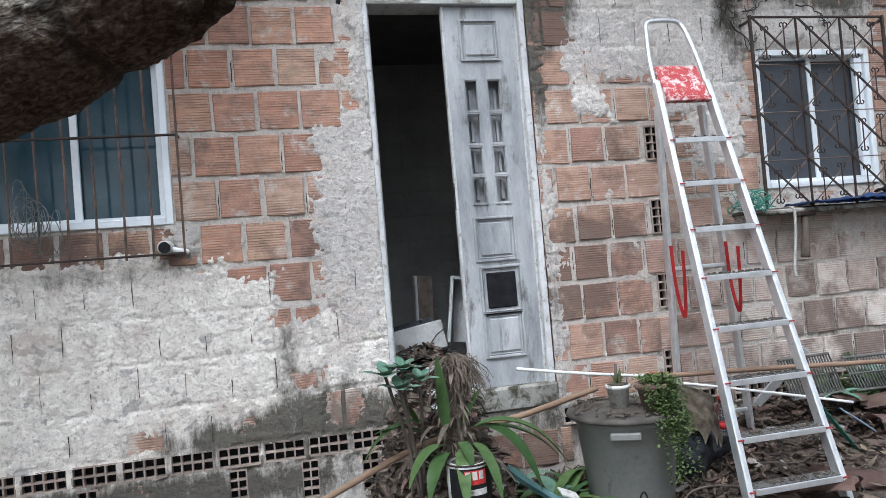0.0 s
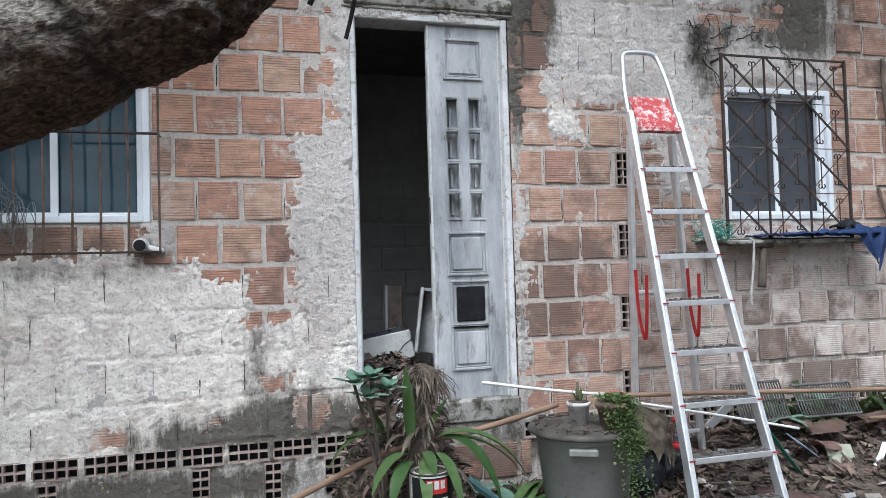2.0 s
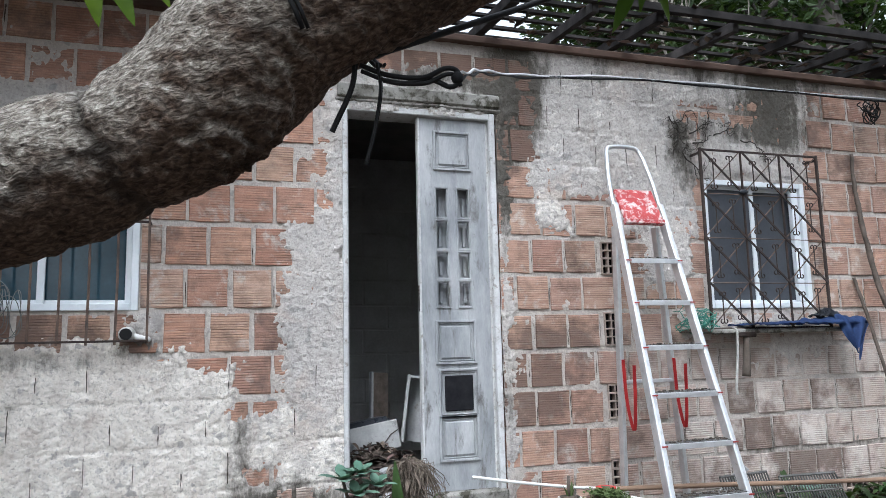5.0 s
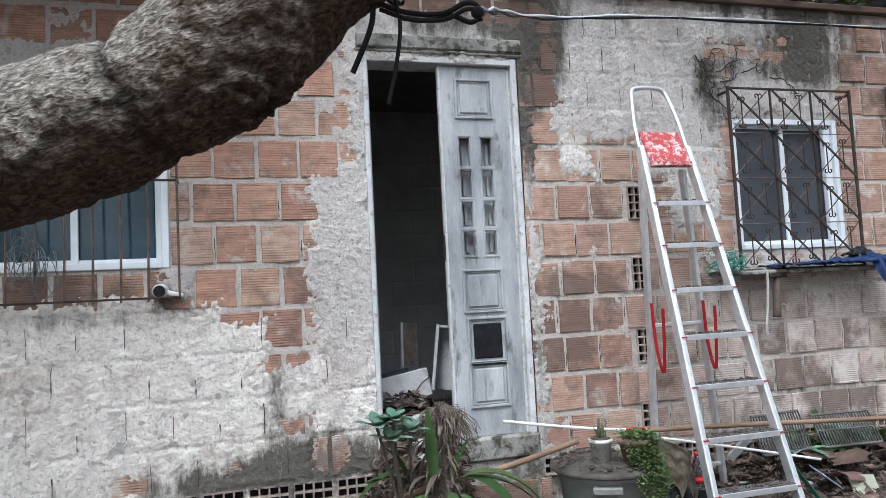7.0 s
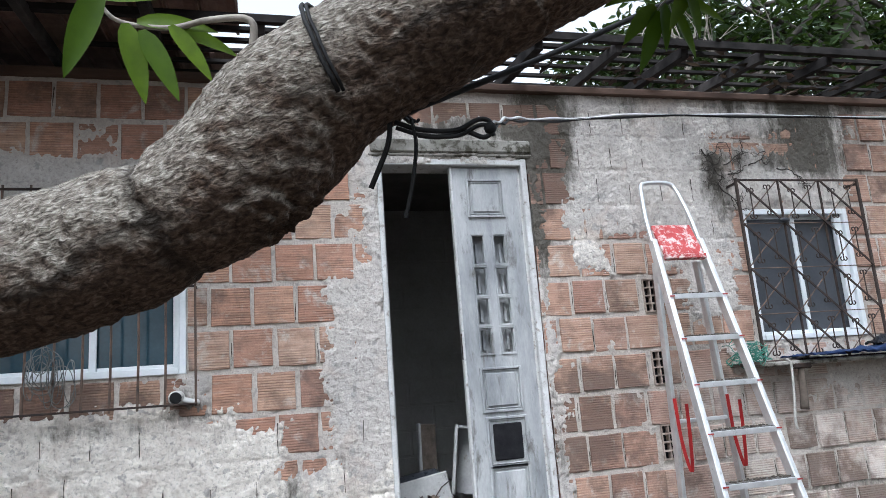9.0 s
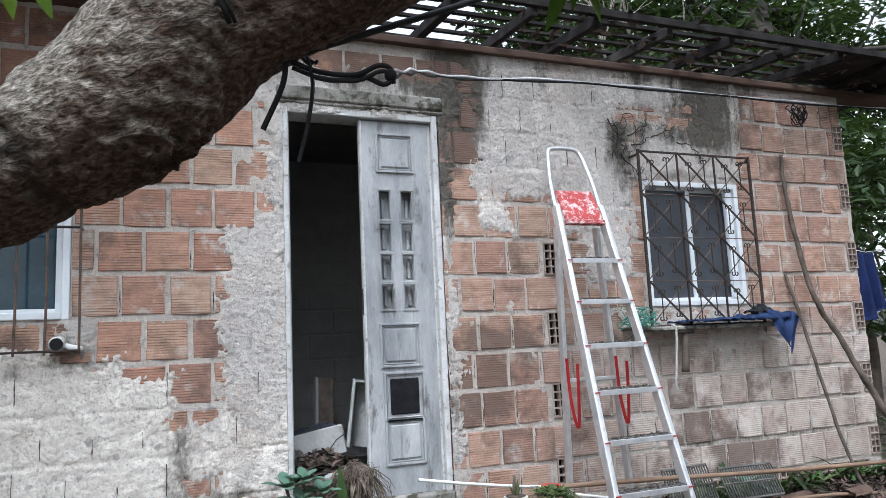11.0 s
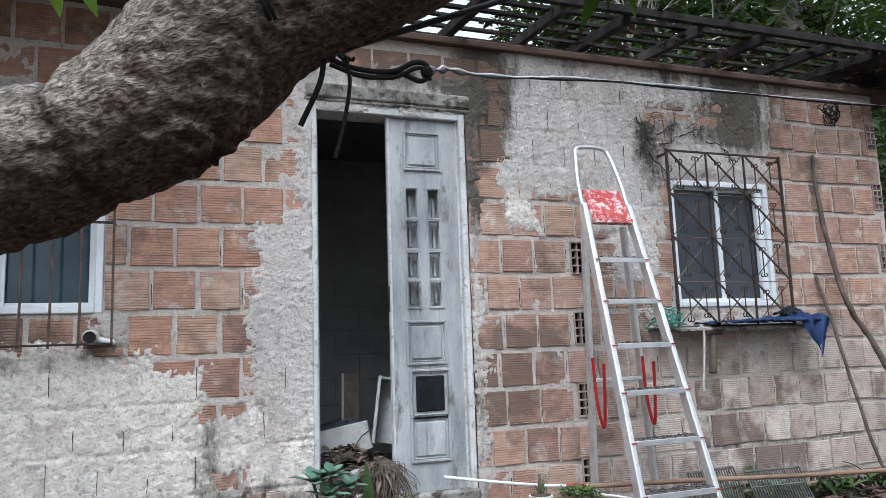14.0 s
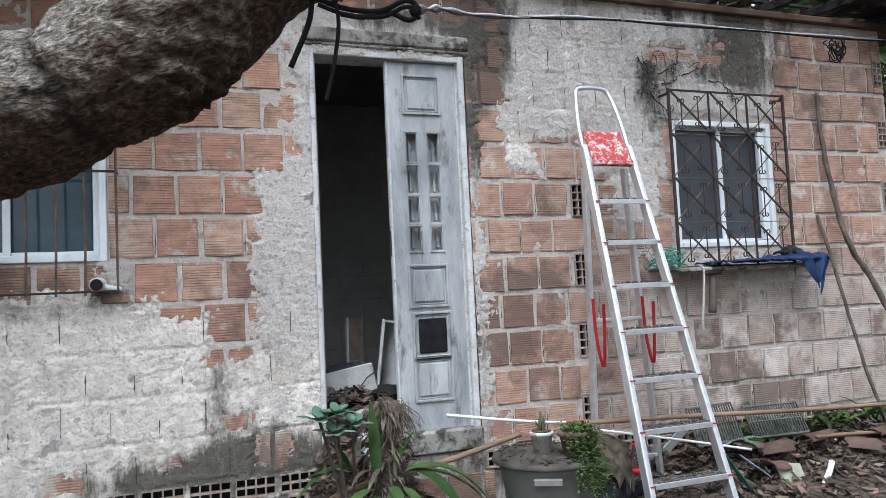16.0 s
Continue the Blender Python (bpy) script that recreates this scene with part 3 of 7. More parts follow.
wall_back = solid("wall_back", boxes((WEST + 0.15, EAST - 0.15, 2.1, 2.25, -0.6, TOP)), INNER, "unlit grey block wall at the back of the room", "wall", "structure")
part_wall = solid("wall_inner", boxes((-0.75, -0.63, 0.15, 2.6, 0.0, 2.4), (1.55, 1.67, 0.15, 2.6, 0.0, 2.4)), INNER, "rough grey block walls beside the doorway", "wall", "structure")
floor = solid("floor", boxes((WEST + 0.15, EAST - 0.15, 0.15, 2.6, -0.6, 0.0)), SCREED, "dusty bare screed floor inside the house", "floor", "structure")
# slab never in view, added to keep skylight out of the room
ceiling = solid("ceiling", boxes((WEST + 0.15, EAST - 0.15, 0.15, 2.1, 2.4, 2.5)), SCREED, "unseen slab added over the room to keep it dark", "ceiling", "structure")


# heights of the render over the brickwork: areas (x0, x1, z0, z1, limewashed) where it covers the bricks
COVER = (
    (-3.5, 0.0, -0.9, -0.15, 0.12), (-3.5, -0.78, -0.15, 0.87, 1.0), (-1.15, -0.56, -0.15, 0.76, 0.85), (-0.62, 0.0, -0.15, 0.60, 0.55), (-0.335, 0.0, 0.3, 1.45, 0.2),
    (-0.20, 0.0, 1.30, 1.56, 0.1), (-0.11, 0.0, 1.3, 2.2, 0.2), (-0.30, 0.12, 2.10, 2.36, 0.2), (0.0, 0.98, 2.12, 2.36, 0.2), (0.835, 0.90, -0.1, 2.2, 0.25),
    (1.06, 2.12, 1.68, 2.62, 0.35), (1.16, 2.75, 2.33, 2.62, 0.4), (1.07, 1.24, 1.50, 1.75, 0.5), (1.62, 2.13, 1.46, 1.75, 0.35),
    (2.0, 3.02, 1.83, 2.215, 0.3), (1.16, 3.06, 2.30, 2.62, 0.3), (2.62, 3.02, 2.15, 2.6, 0.3), (1.75, 2.10, 1.20, 1.5, 0.2), (-3.5, -0.98, 1.86, 2.12, 0.1), (2.1, 2.62, 2.28, 2.6, 0.3),
    (2.0, 3.1, 0.86, 0.96, 0.2), (-1.05, -0.9, 0.82, 1.0, 0.3), (2.6, 3.2, 0.74, 0.86, 0.3),
)
BARE = ((-0.545, -0.370, 0.605, 0.80), (-0.50, -0.36, 0.18, 0.27), (-0.76, -0.68, 0.03, 0.11), (-0.36, -0.19, 0.0, 0.17), (-1.28, -1.1, -0.02, 0.07), (-0.55, -0.35, 0.53, 0.6), (2.05, 2.66, 2.222, 2.297))


def cover(x, z):
    """How firmly the render covers the wall at a place (above 0: covered), and how white it is."""
    best, white = -1.0, 0.0
    wob = 0.06 * n2(x, z, 4.5, 3.1) + 0.05 * n2(x, z, 13, 7.7) + 0.03 * n2(x, z, 38, 1.2)
    for x0, x1, z0, z1, lime in COVER:
        d = min(x - x0, x1 - x, z - z0, z1 - z) + wob
        if d > best:
            best, white = d, lime
    for x0, x1, z0, z1 in BARE:
        d = min(x - x0, x1 - x, z - z0, z1 - z) + wob * 0.4
        best = min(best, -d)
    return best, white


def mould_shade_at(x, z):
    """Where mouldy black and damp have settled: the foot of the wall by the door, the top by the far window. Over the
    lintel and under the eave it also paints in shade.
    """
    d = lambda cx, cz, rx, rz: math.exp(-((x - cx) / rx) ** 2 - ((z - cz) / rz) ** 2)
    return min(1.0, 0.95 * d(-0.2, 0.06, 0.40, 0.15) + 0.9 * d(-0.75, 0.0, 0.5, 0.10) + 0.48 * d(-0.50, 0.32, 0.13, 0.34) + 0.85 * d(2.80, 2.32, 0.36, 0.42) + 0.5 * d(2.1, 1.95, 0.12, 0.3) + 0.3 * d(2.84, 2.3, 0.1, 0.3) + 0.4 * d(2.5, 2.14, 0.5, 0.08)
               + 0.4 * d(2.02, 2.0, 0.14, 0.26) + 1.25 * d(0.98, 2.25, 0.17, 0.36) + 0.5 * d(0.86, 1.75, 0.09, 0.5) + 0.75 * d(0.45, 2.32, 0.6, 0.12) + 0.35 * d(2.0, 2.52, 1.3, 0.12) + 0.45 * d(1.55, 2.45, 0.06, 0.3) + 0.45 * d(2.25, 2.42, 0.07, 0.3) + 0.35 * d(3.2, 2.3, 0.1, 0.4) + 0.4 * d(2.45, 0.25, 0.4, 0.14) + 0.6 * d(3.1, 0.18, 0.7, 0.12) + 0.45 * d(-1.6, -0.2, 1.2, 0.1) + 0.7 * d(0.9, -0.15, 0.4, 0.2) + 0.7 * d(-0.98, 0.88, 0.13, 0.09) + 0.5 * d(-1.5, 0.80, 0.5, 0.06) + 0.85 * d(-1.2, -0.27, 1.3, 0.13) + 0.35 * d(0.87, 1.9, 0.1, 0.7) + 0.5 * d(0.87, 0.5, 0.08, 0.4))


VENTS = [(1.47, 1.56, z, z + 0.19) for z in (-0.008, 0.407, 0.815, 1.222)]
VENTS += [(EAST - 0.095, EAST - 0.008, -0.035 + 0.43 * k, 0.155 + 0.43 * k) for k in range(6)]
VENTS += [(-0.84, -0.753, -0.335, -0.15), (-0.50, -0.415, -0.335, -0.15), (-1.50, -1.41, -0.335, -0.15), (0.98, 1.07, -0.335, -0.15), (-0.21, -0.12, -0.335, -0.15)]
FLATS = [(-1.94 + 0.2117 * k, -1.744 + 0.2117 * k, -0.137, -0.040) for k in range(10)] + [(0.86 + 0.2035 * k, 1.055 + 0.2035 * k, -0.152, -0.056) for k in range(15)]
FLATS += [(1.30, 1.42, -0.22, -0.12)]


def sheet_height(x, z):
    """How far the sheet stands out at a place, its whiteness, and whether it covers the bricks there."""
    c, w = cover(x, z)
    on = step(-0.03, 0.03, c + 0.035 * n2(x, z, 55, 2.6))
    h = (0.004 + 0.008 * n2(x, z, 11, 5.0) + 0.004 * n2(x, z, 40, 6.0)) * (1 - on) + on * (0.0165 + 0.003 * n2(x, z, 7, 2.0) + 0.004 * n2(x, z, 26, 8.0) + 0.005 * n2(x, z, 52, 4.0))
    if on > 0.5 and w > 0.24:
        # the courses still show under the thin wash
        east = x > 0.8
        r = (z + 0.041) / 0.2105 if east else (z + 0.03) / 0.2125
        q = ((x + (-1.16 if east else 0.6875) + (0.0 if int(math.floor(r)) % 2 == 0 else 0.1035)) / 0.207) % 1.0
        jd, kd = min(r % 1.0, 1 - r % 1.0) * 0.2125, min(q, 1 - q) * 0.207
        h -= 0.007 * math.exp(-(jd / 0.010) ** 2) * (0.6 + 0.9 * n2(x, z, 5, 3)) + 0.011 * math.exp(-(kd / 0.008) ** 2) * (0.5 + 0.6 * n2(x, z, 4, 9))
    return h, w, on


def render_sheet(x0, x1, holes):
    """The mortar and render as one uneven sheet; it stands proud of the bricks where it covers them."""
    S = 0.0088
    z0 = -0.6
    nx, nz = int((x1 - x0) / S) + 1, int((TOP - z0) / S) + 1
    vs, lime, mould_shade, joint = [], [], [], []
    for j in range(nz + 1):
        z = z0 + (TOP - z0) * j / nz
        for i in range(nx + 1):
            x = x0 + (x1 - x0) * i / nx
            h, w, on = sheet_height(x, z)
            vs.append((x, -h, z))
            lime.append(w * on if on > 0.3 else w * 0.4)
            mould_shade.append(mould_shade_at(x, z))
            joint.append(1.0 - on)
    fs = []
    for j in range(nz):
        z = z0 + (TOP - z0) * (j + 0.5) / nz
        for i in range(nx):
            x = x0 + (x1 - x0) * (i + 0.5) / nx
            if any(h[0] < x < h[1] and h[2] < z < h[3] for h in holes):
                continue
            a = j * (nx + 1) + i
            fs.append((a, a + 1, a + nx + 2, a + nx + 1))
    me = bpy.data.meshes.new("render_coat")
    me.from_pydata(vs, [], fs)
    me.materials.append(RENDER)
    for key, data in (("lime", lime), ("mould_shade", mould_shade), ("joint", joint)):
        at = me.attributes.new(key, "FLOAT", "POINT")
        at.data.foreach_set("value", data)
    me.polygons.foreach_set("use_smooth", [True] * len(me.polygons))
    ob = new("render_coat", me)
    ob.parent = wall_front
    return tagged(ob, "crumbling grey mortar and limewashed cement render")


ORIGIN[wall_front] = Vector((0, 0, 0))
render_sheet(WEST, EAST, HOLES + [(v[0] + 0.004, v[1] - 0.004, v[2] + 0.004, v[3] - 0.004) for v in VENTS + FLATS])

# courses of grey blocks on the room's back wall
block_mesh = mesh_of(boxes((-0.19, 0.19, -0.008, 0.0, -0.09, 0.09), bev=0.004), "block", INNER, None)
for r in range(12):
    for k in range(5):
        x = -0.1 + 0.395 * k + (0.197 if r % 2 else 0.0)
        if x < 1.35:
            ob = new("block", block_mesh)
            ob.matrix_basis = pose(x, 2.1, 0.1 + 0.195 * r)
            ob.parent = wall_back

# ---- ground ----
def heap(x, y):
    """Height of the ground: soil, rising to a bank of rubble by the far window and a heap at the door."""
    h = GROUND + 0.05 * n2(x, y, 1.3, 2.0) * step(30, 8, abs(x) + abs(y)) + 0.02 * n2(x, y, 5, 4.0) * step(20, 4, abs(x) + abs(y))
    h += 0.20 * step(1.5, 2.3, x) * step(-1.15, 0.05, y) * step(7, 4.5, x) * step(2.5, 0.5, y)
    h += 0.09 * step(0.6, 1.3, x) * step(-0.9, 0.0, y) * step(7, 4.5, x) * step(2.5, 0.5, y)
    g = math.exp(-((x - 0.16) / 0.27) ** 4 - ((y - 0.05) / 0.42) ** 2)
    h = max(h, GROUND + 0.66 * g + 0.05 * n2(x, y, 9, 1.0) * g)
    return h


def ground_sheet():
    line = lambda lo, hi: sorted({round(v, 3) for v in [lo * k ** 2.2 for k in np.linspace(0.05, 1, 24)] + [hi * k ** 2.2 for k in np.linspace(0.05, 1, 24)] + list(np.arange(-2.6, 4.8, 0.06))})
    xs, ys = line(-90, 90), line(-90, 90)
    vs = [(x, y, heap(x, y) if not (WEST + 0.05 < x < EAST - 0.05 and 0.1 < y < 4.1) else -0.6) for y in ys for x in xs]
    n = len(xs)
    fs = [(j * n + i, j * n + i + 1, (j + 1) * n + i + 1, (j + 1) * n + i) for j in range(len(ys) - 1) for i in range(n - 1)]
    me = bpy.data.meshes.new("ground")
    me.from_pydata(vs, [], fs)
    me.materials.append(SOIL)
    me.polygons.foreach_set("use_smooth", [True] * len(me.polygons))
    return tagged(new("ground", me), "dark trodden yard soil strewn with leaf litter", "ground", kind="structure")


ground = ground_sheet()

# ---- door ----
def door_set():
    d = thing("door_1", (0.4, 0.03, 0.0), "weathered grey two-leaf panelled door standing half open", "door", kind="structure")
    # frame: jambs and head with a stepped inner edge
    part("left_jamb", boxes((-0.033, -0.004, -0.012, 0.15, 0.0, 2.13), (-0.004, 0.006, 0.02, 0.15, 0.0, 2.10), bev=0.004), FRAMEPAINT, d, "chipped white-painted jamb")
    part("right_jamb", boxes((0.800, 0.834, -0.012, 0.15, 0.0, 2.13), (0.788, 0.800, 0.02, 0.06, 0.0, 2.10), bev=0.004), FRAMEPAINT, d, "chipped white-painted jamb")
    part("head", boxes((-0.004, 0.800, -0.010, 0.15, 2.092, 2.128), bev=0.004), FRAMEPAINT, d, "grimy white door head")
    # front leaf: stiles, rails and glazing bars left open
    x0, x1, y0, y1 = 0.398, 0.787, 0.022, 0.052
    cols = ((0.487, 0.550), (0.612, 0.676))
    rows = ((1.535, 1.692), (1.362, 1.510), (1.200, 1.338), (1.047, 1.176))
    bm = bmesh.new()
    holes = [(c[0], c[1], r[0], r[1]) for c in cols for r in rows]
    leaf = part("leaf", holed(x0, x1, 0.085, 2.086, y0, y1, holes), DOORPAINT, d, "grey-painted leaf, scuffed and dusty")
    for cx0, cx1, cz0, cz1 in holes:
        bm = bmesh.new()
        for a in (0.0, 0.006):
            e = 0.011 - a
            yy = y0 - 0.006 + a * 0.8
            box(bm, cx0 - e, cx0 - e + 0.006, yy, y0 + 0.001, cz0 - e, cz1 + e)
            box(bm, cx1 + e - 0.006, cx1 + e, yy, y0 + 0.001, cz0 - e, cz1 + e)
            box(bm, cx0 - e + 0.006, cx1 + e - 0.006, yy, y0 + 0.001, cz1 + e - 0.006, cz1 + e)
            box(bm, cx0 - e + 0.006, cx1 + e - 0.006, yy, y0 + 0.001, cz0 - e, cz0 - e + 0.006)
        part("moulding", bm, DOORPAINT, leaf)
    for px0, px1, pz0, pz1, black in ((0.494, 0.674, 1.815, 1.998, 0), (0.486, 0.676, 0.757, 0.952, 0), (0.497, 0.688, 0.476, 0.694, 1), (0.497, 0.681, 0.253, 0.449, 0)):
        bm = bmesh.new()
        # a rounded moulding round a sunk border and a raised field
        for e, wd, pr in ((0.020, 0.013, 0.013), (0.003, 0.006, 0.006)):
            box(bm, px0 - e, px0 - e + wd, y0 - pr, y0 + 0.001, pz0 - e, pz1 + e, 0.002)
            box(bm, px1 + e - wd, px1 + e, y0 - pr, y0 + 0.001, pz0 - e, pz1 + e, 0.002)
            box(bm, px0 - e + wd, px1 + e - wd, y0 - pr, y0 + 0.001, pz1 + e - wd, pz1 + e, 0.002)
            box(bm, px0 - e + wd, px1 + e - wd, y0 - pr, y0 + 0.001, pz0 - e, pz0 - e + wd, 0.002)
        part("moulding", bm, DOORPAINT, leaf)
        m = 0.016 if black else 0.010
        part("panel", boxes((px0 + m, px1 - m, y0 - 0.010, y0 + 0.001, pz0 + m, pz1 - m), bev=0.006), DOORBLACK if black else DOORPAINT, leaf, "patch painted black" if black else "")
    part("edge_strip", boxes((0.386, 0.398, 0.016, 0.058, 0.085, 2.088), bev=0.003), FRAMEPAINT, leaf, "worn bare edge of the leaf")
    part("lock_plate", boxes((0.3845, 0.3865, 0.026, 0.048, 1.02, 1.16), bev=0.001), IRON, leaf, "rusted lock plate")
    tilt = pose(0.6, 0.098, 1.1, 0, 0, 2) @ pose(-0.6, -0.115, -1.1)
    bm = bmesh.new()
    box(bm, 0.42, 0.80, 0.10, 0.128, 0.09, 2.07, 0, tilt)
    for c in (0.52, 0.66):
        for r in (1.6, 1.43, 1.27, 1.12):
            box(bm, c - 0.008, c + 0.008, 0.085, 0.101, r - 0.055, r + 0.055, 0.002, tilt)
    part("folded_leaf", bm, DOORPAINT, d, "second leaf folded back behind the first")
    return d


door_1 = door_set()
sill = solid("door_sill", boxes((0.30, 0.845, -0.028, 0.15, -0.04, 0.083), bev=0.012), MOSSY, "mossy cement sill under the door leaf", "sill", "structure")
bm = boxes((-0.075, 0.875, -0.022, 0.03, 2.135, 2.158), (-0.06, 0.865, -0.030, 0.03, 2.158, 2.236), bev=0.009)
lintel = solid("door_lintel", bm, MOSSY, "cast cement lintel with a moulded lower edge", "lintel", "structure")


# ---- windows ----
def sliding_window(name, rect, middle, label, pane_material, panes_label):
    x0, x1, z0, z1 = rect
    w = thing(name, ((x0 + x1) / 2, 0.04, z0), label, "window", kind="structure")
    t = 0.034
    bm = boxes((x0, x0 + t, -0.012, 0.10, z0, z1), (x1 - t, x1, -0.012, 0.10, z0, z1), (x0 + t, x1 - t, -0.012, 0.10, z1 - t, z1), (x0 + t, x1 - t, -0.016, 0.10, z0, z0 + t), bev=0.003)
    part("window_frame", bm, WHITEALU, w)
    for k, (a, b, y) in enumerate(((x0 + t, middle + 0.02, 0.030), (middle - 0.02, x1 - t, 0.055))):
        s = 0.032
        bm = boxes((a, a + s, y, y + 0.02, z0 + t, z1 - t), (b - s, b, y, y + 0.02, z0 + t, z1 - t), (a + s, b - s, y, y + 0.02, z1 - t - s * 0.6, z1 - t), (a + s, b - s, y, y + 0.02, z0 + t, z0 + t + s * 0.6), bev=0.002)
        sash = part("sash", bm, WHITEALU, w)
        pane = part("pane", boxes((a + s, b - s, y + 0.008, y + 0.013, z0 + t + s * 0.6, z1 - t - s * 0.6)), pane_material, sash, panes_label)
        pane.visible_shadow = False
    return w


window_1 = sliding_window("window_1", WIN_L, -1.425, "white aluminium sliding window with dark dusty glass", BLUEPANE, "dark dusty glass")
window_2 = sliding_window("window_2", WIN_R, 2.594, "white aluminium window shut with dark sheets behind the grille", DARKPANE, "dark grey sheet")
part("window_track", boxes((2.888, 2.940, 0.0, 0.028, 1.065, 1.777), bev=0.002), WHITEALU, window_2)
solid("window_sill", boxes((2.08, 3.08, -0.17, 0.03, 0.866, 0.892), bev=0.006), MOSSY, "thin cement ledge under the far window", "sill", "structure")


def bar_grille():
    g = thing("window_bars", (-1.45, -0.08, 0.88), "row of thin rusty iron bars before the near window", "window grille")
    for k in range(9):
        x = -1.087 - 0.1185 * k
        part("bar", tube(bmesh.new(), smooth_path([(x, -0.08, 0.875), (x + 0.003, -0.078, 1.2), (x - 0.002, -0.081, 1.6), (x, -0.08, 1.95)], 3), 0.0062, 6), RUSTBAR, g)
    for z, x1 in ((1.446, -0.955), (0.892, -0.945), (1.93, -0.955)):
        part("crossbar", boxes((-2.15, x1, -0.088, -0.072, z - 0.005, z + 0.005), bev=0.002), IRON, g)
    part("end_bar", tube(bmesh.new(), [(-0.951, -0.08, 0.88), (-0.953, -0.079, 1.4), (-0.951, -0.08, 1.95)], 0.006, 6), RUSTBAR, g)
    for z in (0.892, 1.446, 1.93):
        part("wall_stay", tube(bmesh.new(), [(-0.953, -0.08, z), (-0.953, 0.03, z)], 0.006, 6), IRON, g)
    return g


bar_grille()


def scroll_grille():
    """Wrought-iron cage: uprights, slanting bars both ways, and small curled ends."""
    x0, x1, z0, z1, y = 2.128, 3.012, 0.896, 1.98, -0.105
    g = thing("window_grille", ((x0 + x1) / 2, y, z0), "rusted wrought-iron grille of slanting bars and curled ends", "window grille")
    for x in (x0, x1):
        part("upright", boxes((x - 0.008, x + 0.008, y - 0.008, y + 0.008, z0, z1 + 0.01), bev=0.002), IRON, g)
    for z in (z0, z1):
        part("rail", boxes((x0 + 0.008, x1 - 0.008, y - 0.006, y + 0.006, z - 0.006, z + 0.006), bev=0.002), IRON, g)
    for x in (x0, x1):
        for z in (z0, z1 - 0.02):
            part("wall_stay", boxes((x - 0.006, x + 0.006, y + 0.008, 0.03, z - 0.006, z + 0.006)), IRON, g)
    W, H = x1 - x0, z1 - z0
    third = W / 3
    for k in (1, 2):
        x = x0 + third * k
        part("upright", boxes((x - 0.004, x + 0.004, y - 0.0058, y + 0.0058, z0 + 0.006, z1 - 0.006)), IRON, g)
    def clip_line(ax, az, bx, bz):
        pts = []
        for t in np.linspace(0, 1, 400):
            x, z = ax + (bx - ax) * t, az + (bz - az) * t
            if x0 <= x <= x1 and z0 <= z <= z1:
                pts.append((x, z))
        return (pts[0], pts[-1]) if len(pts) > 3 else None
    pitch = H / 4
    for k in range(-3, 4):
        c = clip_line(x0, z1 - k * pitch, x1, z1 - k * pitch - 3 * pitch)
        if c:
            (a, b), (e, f) = c
            part("slanting_bar", beam(bmesh.new(), (a, y - 0.010, b), (e, y - 0.010, f), 0.011, 0.006, (0, 1, 0)), IRON, g)
        c = clip_line(x0, z0 + k * pitch, x1, z0 + k * pitch + 3 * pitch)
        if c:
            (a, b), (e, f) = c
            part("thin_bar", tube(bmesh.new(), [(a, y + 0.010, b), (e, y + 0.010, f)], 0.0038, 5), RUSTBAR, g)
    for k in (1, 2, 3):
        part("cross_wire", tube(bmesh.new(), [(x0, y, z0 + k * pitch), (x1, y, z0 + k * pitch)], 0.003, 5), RUSTBAR, g)
    # in each field two short stems with a curl on either side of each end
    for i in range(3):
        for j in range(4):
            for fx, fz in ((0.30, 0.46), (0.72, 0.54)):
                cx, cz, hl = x0 + third * (i + fx), z0 + pitch * (j + fz), pitch * 0.30
                part("stem", tube(bmesh.new(), [(cx, y, cz - hl), (cx, y, cz + hl)], 0.0038, 5), IRON, g)
                for side in (-1, 1):
                    for up in (-1, 1):
                        pts = [(cx + side * (0.012 - 0.012 * math.cos(a)), y, cz + up * (hl + 0.012 * math.sin(a))) for a in np.linspace(0, 4.4, 8)]
                        part("scroll", tube(bmesh.new(), pts, 0.0038, 5), IRON, g)
    bm = bmesh.new()
    bmesh.ops.create_icosphere(bm, subdivisions=2, radius=0.03, matrix=pose(x0 + third * 0.98, y - 0.012, 1.725) @ Matrix.Diagonal((1.2, 0.5, 0.6, 1)))
    part("tied_rag", bm, BLACKBAG, g, "black rag knotted on the bars", True)
    return g


scroll_grille()


DARKRED = surface("dull_red_plastic", (0.25, 0.03, 0.03), (0.33, 0.05, 0.045), 12, 90, 0.6, 0.1)


